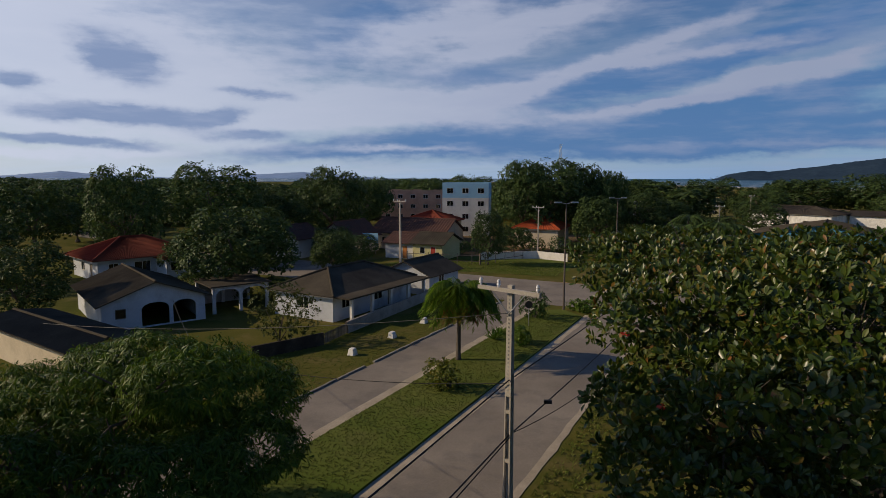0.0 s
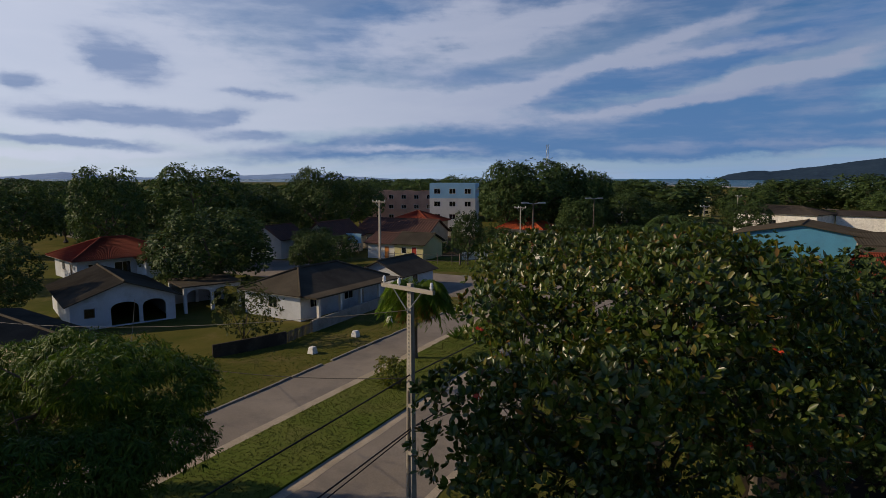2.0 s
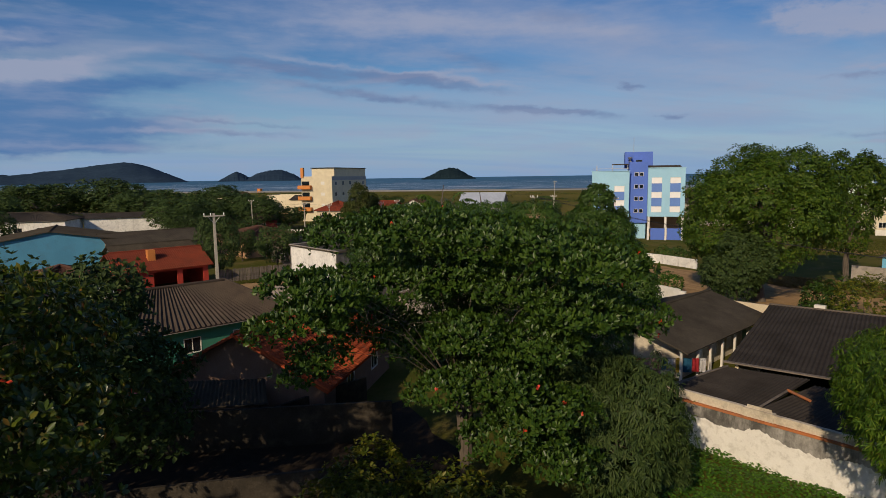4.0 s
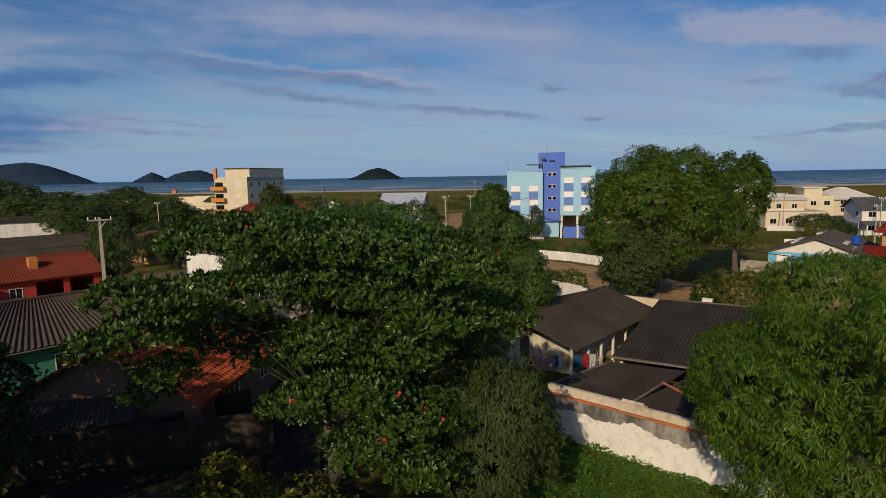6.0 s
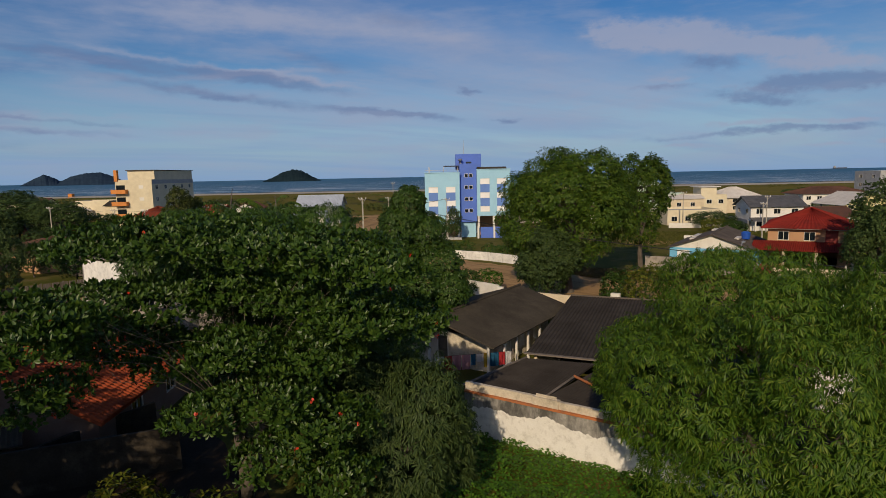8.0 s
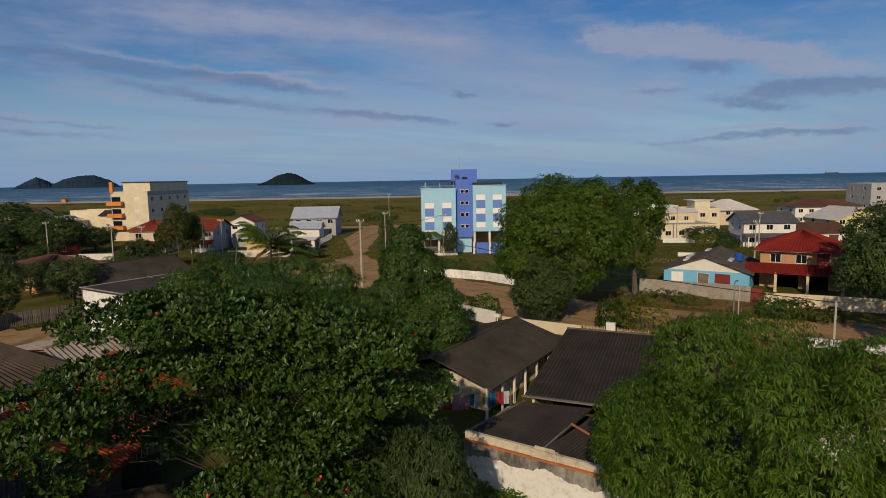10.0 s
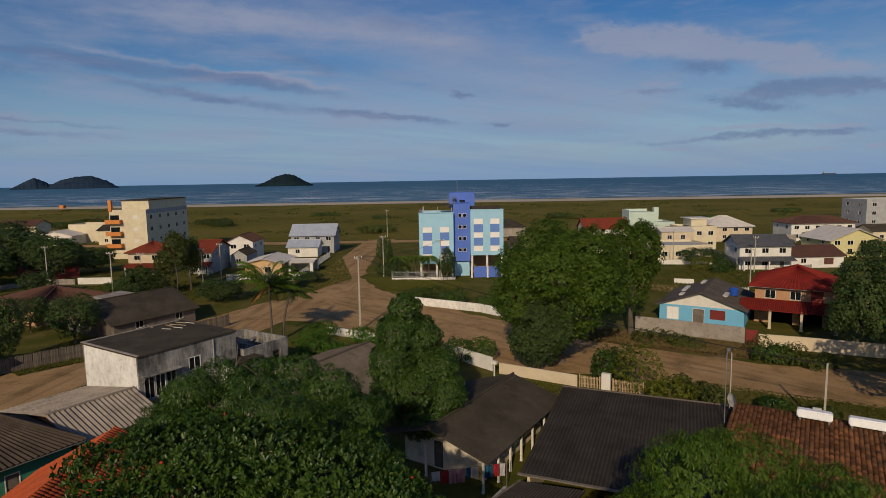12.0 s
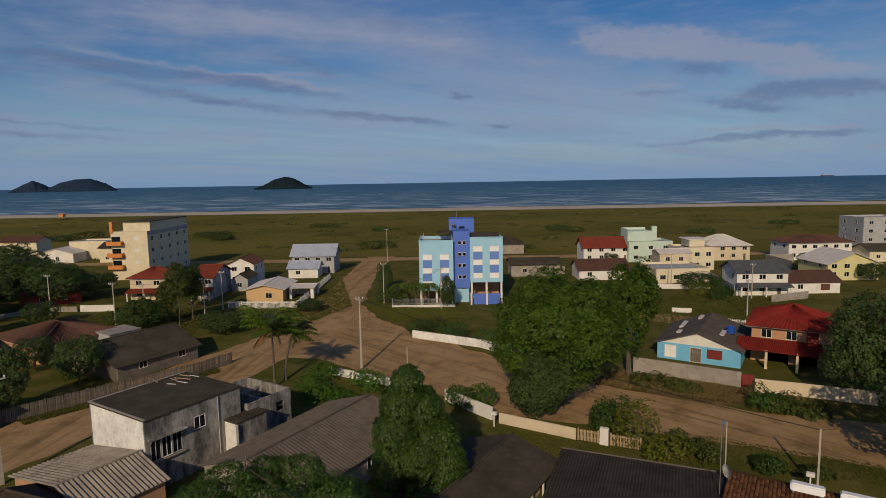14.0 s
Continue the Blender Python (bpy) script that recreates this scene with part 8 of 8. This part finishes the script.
flat("earth_bank", [(91, 4), (86, -9), (82.5, -17), (80, -24), (74, -24.5), (77.5, -12), (81.5, -4.5), (88, 5)], 0.03, "rubble", "dry earth bank beside the street", "ground", 0.5)

# ---------------------------------------------------------------- small things on the plots
def laundry():
    t = thing("clothes_line", pose(41.4, 3.6, 0, 0, 0, -65), "line of coloured washing on the porch", "laundry")
    bm = bmesh.new()
    tube(bm, [(-2.6, 0, 1.75), (0, 0, 1.68), (2.6, 0, 1.75)], [0.008] * 3, 4)
    part("line", bm, M["cable"], t)
    rng = np.random.default_rng(9)
    x = -2.5
    for i, c in enumerate(("cloth_w", "cloth_r", "cloth_p", "cloth_p", "cloth_b", "cloth_w", "cloth_y", "cloth_b", "cloth_r", "cloth_w")):
        w, h = rng.uniform(0.3, 0.6), rng.uniform(0.5, 1.0)
        bm = bmesh.new()
        n = 5
        top = [bm.verts.new((x + w * k / n, 0.0, 1.70)) for k in range(n + 1)]
        low = [bm.verts.new((x + w * k / n, 0.05 * math.sin(k * 2.1 + i), 1.70 - h)) for k in range(n + 1)]
        for k in range(n):
            bm.faces.new((low[k], low[k + 1], top[k + 1], top[k]))
        bmesh.ops.solidify(bm, geom=bm.faces[:], thickness=0.012)
        part("garment", bm, M[c], t)
        x += w + 0.05
    for px_ in (-2.6, 2.6):
        bm = bmesh.new()
        tube(bm, [(px_, 0, -0.02), (px_, 0, 1.9)], [0.035, 0.035], 6)
        part("post", bm, M["wood"], t)


laundry()


def dish(x, y, z, r, m_label, facing=200):
    t = thing("satellite_dish", pose(x, y, z, 0, 0, facing), m_label, "satellite dish")
    bm = bmesh.new()
    rings = []
    for j in range(5):
        k = j / 4
        rings.append([bm.verts.new((k * r * math.cos(a * math.tau / 16), -0.35 * r * k * k + 0.02, k * r * math.sin(a * math.tau / 16))) for a in range(16)] if j else [bm.verts.new((0, 0.02, 0))])
    for a in range(16):
        bm.faces.new((rings[0][0], rings[1][a], rings[1][(a + 1) % 16]))
        for j in range(1, 4):
            bm.faces.new((rings[j][a], rings[j + 1][a], rings[j + 1][(a + 1) % 16], rings[j][(a + 1) % 16]))
    bmesh.ops.solidify(bm, geom=bm.faces[:], thickness=0.02)
    part("bowl", bm, M["white"], t)
    bm = bmesh.new()
    tube(bm, [(0, 0.05, -z), (0, 0.05, 0)], [0.035, 0.03], 6)
    part("mast", bm, M["steel"], t)
    bm = bmesh.new()
    tube(bm, [(0, 0, -0.6 * r), (0, -0.75 * r, 0)], [0.012, 0.012], 4)
    part("feed_arm", bm, M["steel"], t)


dish(49.8, -14.3, 4.3, 0.5, "white satellite dish between two roofs")
dish(46.5, -25.6, 4.2, 0.6, "pale satellite dish beside roof tanks")


def roof_tank(x, y, z, rot):
    t = thing("water_heater", pose(x, y, z, 0, 0, rot), "white box water heater on the tiled roof", "water heater", "roof water heaters")
    bm = boxes((-1.05, 1.05, -0.5, 0.5, 0, 0.5))
    for v in bm.verts:
        if v.co.z > 0.3:
            v.co.y *= 0.62
    bmesh.ops.bevel(bm, geom=bm.edges[:], offset=0.08, segments=2, affect="EDGES")
    part("tank", bm, M["ceram"], t)
    part("stand", boxes((-0.9, -0.78, -0.3, 0.3, -0.6, 0.0), (0.78, 0.9, -0.3, 0.3, -0.6, 0.0)), M["steel"], t)


roof_tank(48.7, -19.2, 3.8, -110)
roof_tank(47.7, -22.0, 3.8, -110)


def pole_lamp(x, y, h):
    t = thing("yard_lamp", pose(x, y, 0, 0, 0, -20), "thin rusty yard post with a short arm", "lamp post")
    bm = bmesh.new()
    tube(bm, [(0, 0, -0.05), (0, 0, h), (0.1, 0, h + 0.05), (0.9, 0, h + 0.08)], [0.05, 0.04, 0.04, 0.03], 6)
    part("post", bm, M["steel"], t)
    part("head", boxes((0.8, 1.2, -0.1, 0.1, h + 0.0, h + 0.12)), M["steel"], t)


pole_lamp(49.0, -13.55, 7.9)
utility_pole("utility_pole", pose(51.6, -14.5, 0), 7.3, "wooden service post beside the yard", 0, r0=0.06, r1=0.045)


def banner():
    t = thing("signboard", pose(-15.4, 98.5, -0.6, 0, 0, -12), "white and blue signboard on posts", "sign")
    for x in (-1.0, 1.0):
        part("post", boxes((x - 0.05, x + 0.05, 0, 0.1, 0, 3.0)), M["wood"], t)
    part("board", boxes((-1.5, 1.5, -0.05, 0.0, 2.4, 4.0)), M["sky_"], t)
    part("bar", boxes((-1.1, 0.2, -0.065, -0.052, 3.2, 3.6)), M["royal"], t)
    part("bar", boxes((-1.1, 0.9, -0.065, -0.052, 2.6, 2.8)), M["maroon"], t)


banner()


def mailbox(x, y, h=1.3):
    t = thing("mailbox", pose(x, y, 0, 0, 0, -110), "white box on a post beside the street wall", "mailbox")
    part("post", boxes((-0.06, 0.06, -0.06, 0.06, 0, h)), M["white"], t)
    part("box", boxes((-0.3, 0.3, -0.16, 0.16, h + 0.004, h + 0.32)), M["white"], t)


mailbox(64.6, 5.0)
mailbox(55.6, -21.9, 1.6)
agave(2.6, 45.5, 1.1, 1, "spiky agave on the grass median")
agave(11.3, 57.0, 1.3, 2, "spiky agave at the end of the median", 0)
agave(3.0, 47.0, 0.9, 3, "spiky agave on the grass median")


def lifeguard_hut():
    t = thing("lifeguard_hut", sea(476, -303), "small orange lifeguard hut on the beach", "hut")
    part("cabin", boxes((-1.6, 1.6, -1.6, 1.6, 1.6, 3.8)), M["orange"], t)
    part("roof", boxes((-2.0, 2.0, -2.0, 2.0, 3.8, 4.1)), M["orange"], t)
    for x in (-1.4, 1.4):
        for y in (-1.4, 1.4):
            part("stilt", boxes((x - 0.12, x + 0.12, y - 0.12, y + 0.12, 0, 1.6)), M["orange"], t)


lifeguard_hut()

# ---------------------------------------------------------------- kerbs and grass, last
kerb_me = bpy.data.meshes.new("kerb_stone")
kb = boxes((0.0, 0.96, -0.09, 0.09, -0.05, 0.11))
bmesh.ops.bevel(kb, geom=[e for e in kb.edges if all(v.co.z > 0 for v in e.verts)], offset=0.02, segments=1, affect="EDGES")
kb.to_mesh(kerb_me)
kb.free()
kerb_me.materials.append(M["kerb"])
kerb = thing("kerb", pose(*rp(20, -22.8), 0, 0, 0, math.degrees(math.atan2(0.899, 0.438))), "broken line of pale kerb stones", "kerb", kind="structure")
kr = np.random.default_rng(4)
for i in range(36):
    if i % 13 == 12:
        continue
    part_data("kerb_stone", kerb_me, kerb, pose(i * 1.0 + kr.normal(0, 0.01), kr.normal(0, 0.015), kr.normal(0, 0.012), 0, 0, kr.normal(0, 0.6)))

gr = np.random.default_rng(8)


def scatter(count, quad):
    """Points spread over a quadrilateral."""
    q = [np.array(p, float) for p in quad]
    u, v = gr.uniform(0, 1, (2, count, 1))
    p = (q[0] * (1 - u) + q[1] * u) * (1 - v) + (q[3] * (1 - u) + q[2] * u) * v
    return np.concatenate([p, np.zeros((count, 1))], 1)


def lifted(p, z):
    p[:, 2] = z
    return p


tufts("median_grass", gr, lifted(scatter(9000, [rp(14, -18.3), rp(53, -18.2), rp(53, -13.7), rp(14, -13.7)]), 0.13), 0.055, 0.012, 4, "lawnblade", "short mown grass on the median")
tufts("verge_grass", gr, scatter(7000, [rp(16, -32), rp(58, -32), rp(58, -22.9), rp(16, -22.9)]), 0.06, 0.014, 4, "lawnblade", "short grass on the verge")
tufts("verge_grass", gr, scatter(6000, [rp(12, -7.4), rp(60, -7.4), rp(60, 2), rp(12, 2)]), 0.16, 0.014, 4, "lawnblade", "grass beside the avenue")
tufts("corner_grass", gr, scatter(5000, [(-12, 84), (12, 76), (16, 88), (-6, 93)]), 0.14, 0.016, 4, "lawnblade", "grass on the corner plot")
tufts("street_grass", gr, scatter(1800, [(62, -30), (66, -16), (61, -9), (58, -30)]), 0.14, 0.02, 4, "tuft", "grass along the dirt street")
tufts("street_grass", gr, scatter(6000, [(122, 40), (119, 19), (112, 18), (108, 30)]), 0.25, 0.025, 4, "tuft", "grass before the blue flats")
tufts("street_grass", gr, scatter(4000, [(57, 58), (78, 46.5), (76, 44.5), (56, 55.5)]), 0.2, 0.02, 4, "tuft", "grass strip along the picket fence")
tufts("bank_grass", gr, scatter(5000, [(88, 2), (81, -23.5), (75, -23), (80, -4)]), 0.4, 0.02, 5, "drygrass", "dry weeds on the earth bank")
tufts("street_grass", gr, scatter(3500, [(97, 46), (120, 42), (150, 56), (100, 54)]), 0.3, 0.03, 4, "tuft", "grass beside the beach street")
tufts("lawn_grass", gr, scatter(3000, [(64.5, 3.5), (62, -4), (56, -2), (59, 6)]), 0.14, 0.016, 4, "tuft", "green lawn behind the street wall")


def creeper_bed():
    n = 30000
    p = scatter(n, [(33.4, 2.6), (29.5, -9.0), (16.0, -6.0), (21.0, 5.5)])
    p[:, 2] = 0.1 + 0.35 * np.abs(np.sin(p[:, 0] * 1.3) * np.cos(p[:, 1] * 1.7)) * gr.uniform(0.3, 1, n)
    a = gr.uniform(0, math.tau, n)
    out = np.stack([np.cos(a), np.sin(a), gr.uniform(-0.5, 0.5, n)], 1) * gr.uniform(0.09, 0.17, (n, 1))
    side = np.stack([-np.sin(a), np.cos(a), gr.uniform(-0.6, 0.6, n)], 1) * 0.06
    V = np.stack([p, p + out * 0.5 + side, p + out, p + out * 0.5 - side], 1)
    ob = new("creeper_bed", from_arrays("creeper_bed", V.reshape(-1, 3), np.arange(n * 4).reshape(-1, 4), M["creeper"]))
    tagged(ob, "thick green creeper covering the yard", "creeper", kind="stuff")


creeper_bed()


def dune_scrub():
    n = 620
    d, l = gr.uniform(206, 470, n), gr.uniform(-330, 330, n)
    d[n // 3:], l[n // 3:] = d[:n - n // 3].repeat(2)[:n - n // 3] + gr.normal(0, 9, n - n // 3), l[:n - n // 3].repeat(2)[:n - n // 3] + gr.normal(0, 14, n - n // 3)
    d = np.clip(d, 206, 472)
    A, R = np.array([0.9766, 0.2153]), np.array([0.2153, -0.9766])
    c = np.array([4.6, -3.02]) + d[:, None] * A + l[:, None] * R
    k = 26
    P = np.concatenate([np.repeat(c, k, 0), np.zeros((n * k, 1))], 1)
    s = np.repeat(0.5 + 1.9 * gr.uniform(0, 1, n) ** 2.5, k)[:, None]
    q = unit(gr.normal(size=(n * k, 3))) * np.array([1.7, 1.7, 0.40])
    q[:, 2] = np.abs(q[:, 2])
    P += q * s
    a, b = unit(gr.normal(size=(n * k, 3))) * s * 0.35, unit(gr.normal(size=(n * k, 3))) * s * 0.22
    V = np.stack([P - a, P + b, P + a, P - b], 1)
    ob = new("dune_scrub", from_arrays("dune_scrub", V.reshape(-1, 3), np.arange(n * k * 4).reshape(-1, 4), M["olive"]))
    tagged(ob, "low bushes scattered over the dunes", "scrub", kind="stuff")


dune_scrub()


def roof_debris():
    rng = np.random.default_rng(3)
    for i in range(9):
        x, y = rng.uniform(1.5, 4.6), rng.uniform(1.5, 4.2)
        m = pose(51.8, 34.2, 6.47, 0, 0, -20) @ pose(x, y, 0, 0, 0, rng.uniform(60, 120))
        t = thing("loose_plank", m, "weathered loose plank on the flat roof", "plank", "planks on the roof")
        part("plank", boxes((-rng.uniform(0.3, 0.9), rng.uniform(0.3, 0.9), -0.06, 0.06, 0, 0.04)), M["woodl" if i % 3 else "pale"], t)


roof_debris()
tufts("yard_grass", gr, scatter(5000, [(88, 60), (112, 66), (116, 92), (92, 90)]), 0.25, 0.03, 4, "tuft", "grass on the village plots")
tufts("yard_grass", gr, scatter(5000, [(112, -8), (118, -40), (140, -44), (138, -10)]), 0.25, 0.03, 4, "tuft", "grass on the seaside plots")


def cargo_ship(x, y, length):
    t = thing("cargo_ship", pose(x, y, 0.2, 0, 0, -72), "dark cargo ship far out at sea", "ship")
    bm = bmesh.new()
    n, h = length / 2, length * 0.07
    lo = [bm.verts.new(p) for p in ((-n * 0.95, -5, 0), (n * 0.9, -5, 0), (n * 0.94, 0, 0), (n * 0.9, 5, 0), (-n * 0.95, 5, 0))]
    hi = [bm.verts.new(p) for p in ((-n, -7, h), (n * 0.92, -7, h), (n * 1.04, 0, h * 1.25), (n * 0.92, 7, h), (-n, 7, h))]
    bm.faces.new(hi), bm.faces.new(lo[::-1])
    for i in range(5):
        bm.faces.new((lo[i], lo[(i + 1) % 5], hi[(i + 1) % 5], hi[i]))
    bmesh.ops.recalc_face_normals(bm, faces=bm.faces)
    part("hull", bm, M["slate"], t)
    part("deckhouse", boxes((-n * 0.9, -n * 0.68, -5, 5, h, h * 2.6)), M["grey"], t)


cargo_ship(5157, -1910, 110)
cargo_ship(4640, -2950, 80)
for x, y, h, r in ((51, 120, 7.3, 10), (62, 158, 7.0, -20), (66, 139, 8.8, 30), (38, 132, 7.6, 0), (12.6, 99, 8.0, -25)):
    utility_pole("utility_pole", pose(x, y, 0, 0, 0, r), h, "concrete utility pole among the village trees", 2.0, r0=0.12, r1=0.07)
block("house", pose(81, 200, 0, 0, 0, -10), 6, 7, 2, 2.9, "yellow", "small yellow two-storey house among trees", 2)
block("house", pose(60, 210, 0, 0, 0, -10), 9, 8, 2, 3.2, "white", "white two-storey house among far trees", 2)
slat_fence("wire_fence", (-8.2, 88.0), (2.7, 85.6), 1.7, "wood", "dark post and wire fence round the corner plot", gap=2.2, slat=0.1)
slat_fence("wire_fence", (2.7, 85.6), (12.0, 95.4), 1.7, "wood", "dark post and wire fence round the corner plot", gap=2.2, slat=0.1)

# ---------------------------------------------------------------- roof tiles, one by one
def barrel_tile():
    """One curved clay tile, its length along y, tapering and slightly tilted."""
    bm = bmesh.new()
    rows = []
    for y, r, z in ((0.0, 0.135, 0.035), (0.42, 0.11, 0.012)):
        rows.append([bm.verts.new((r * math.cos(a), y, z + 0.75 * r * math.sin(a))) for a in (math.pi * k / 5 for k in range(6))])
        rows.append([bm.verts.new(((r - 0.016) * math.cos(a), y, z - 0.004 + 0.75 * (r - 0.016) * math.sin(a))) for a in (math.pi * k / 5 for k in range(6))])
    for k in range(5):
        bm.faces.new((rows[0][k], rows[0][k + 1], rows[2][k + 1], rows[2][k]))
        bm.faces.new((rows[0][k], rows[1][k], rows[1][k + 1], rows[0][k + 1]))
    bmesh.ops.recalc_face_normals(bm, faces=bm.faces)
    me = bpy.data.meshes.new("tile")
    bm.to_mesh(me)
    bm.free()
    return me


def tile_field(house, m, width, length, mat, near, seed):
    """Tiles laid in rows over a slope: m maps the slope's plane, x along the eave, y up; near: the stretch laid singly."""
    rr = random.Random(seed)
    me = barrel_tile()
    me.materials.append(M[mat])
    base_v = np.array([v.co[:] for v in me.vertices])
    base_f = [tuple(p.vertices) for p in me.polygons]
    V, F, n, made = [], [], 0, 0
    for i in range(int(width / 0.27)):
        for k in range(int(length / 0.34)):
            x, y = 0.14 + i * 0.27 + rr.uniform(-0.012, 0.012), k * 0.34 + rr.uniform(-0.02, 0.02)
            q = m @ pose(x, y, 0.0, 0, 0, rr.uniform(-2.5, 2.5))
            if near[0] <= x <= near[1] and near[2] <= y <= near[3] and made < 300:
                ob = new("tile", me)
                ob.parent, ob.matrix_basis = house, q
                made += 1
            else:
                V.append(base_v @ np.array(q.to_3x3()).T + np.array(q.translation))
                F += [tuple(a + n for a in f) for f in base_f]
                n += len(base_v)
    if V:
        rest = part_data("tiles", from_arrays("tiles", np.concatenate(V), np.array(F), M[mat]), house)
        rest["kind"] = "stuff"


def find(label):
    return next(o for o in scene.collection.objects if o.parent is None and label in str(o.get("label", "")))


def slope_matrix(x0, y0, z0, y1, z1):
    return pose(x0, y0, z0, math.degrees(math.atan2(z1 - z0, y1 - y0)))


tile_field(find("mossy clay tiles"), slope_matrix(-6.0, -6.75, 2.53, 4.0, 3.58), 12.0, 10.7, "tile_b", (0.0, 6.2, 6.6, 11.0), 4)
tile_field(find("pink rendered house"), slope_matrix(-5.7, -5.2, 2.36, 0.0, 5.08), 11.4, 6.0, "tile_o", (0.0, 6.0, 0.0, 4.4), 5)
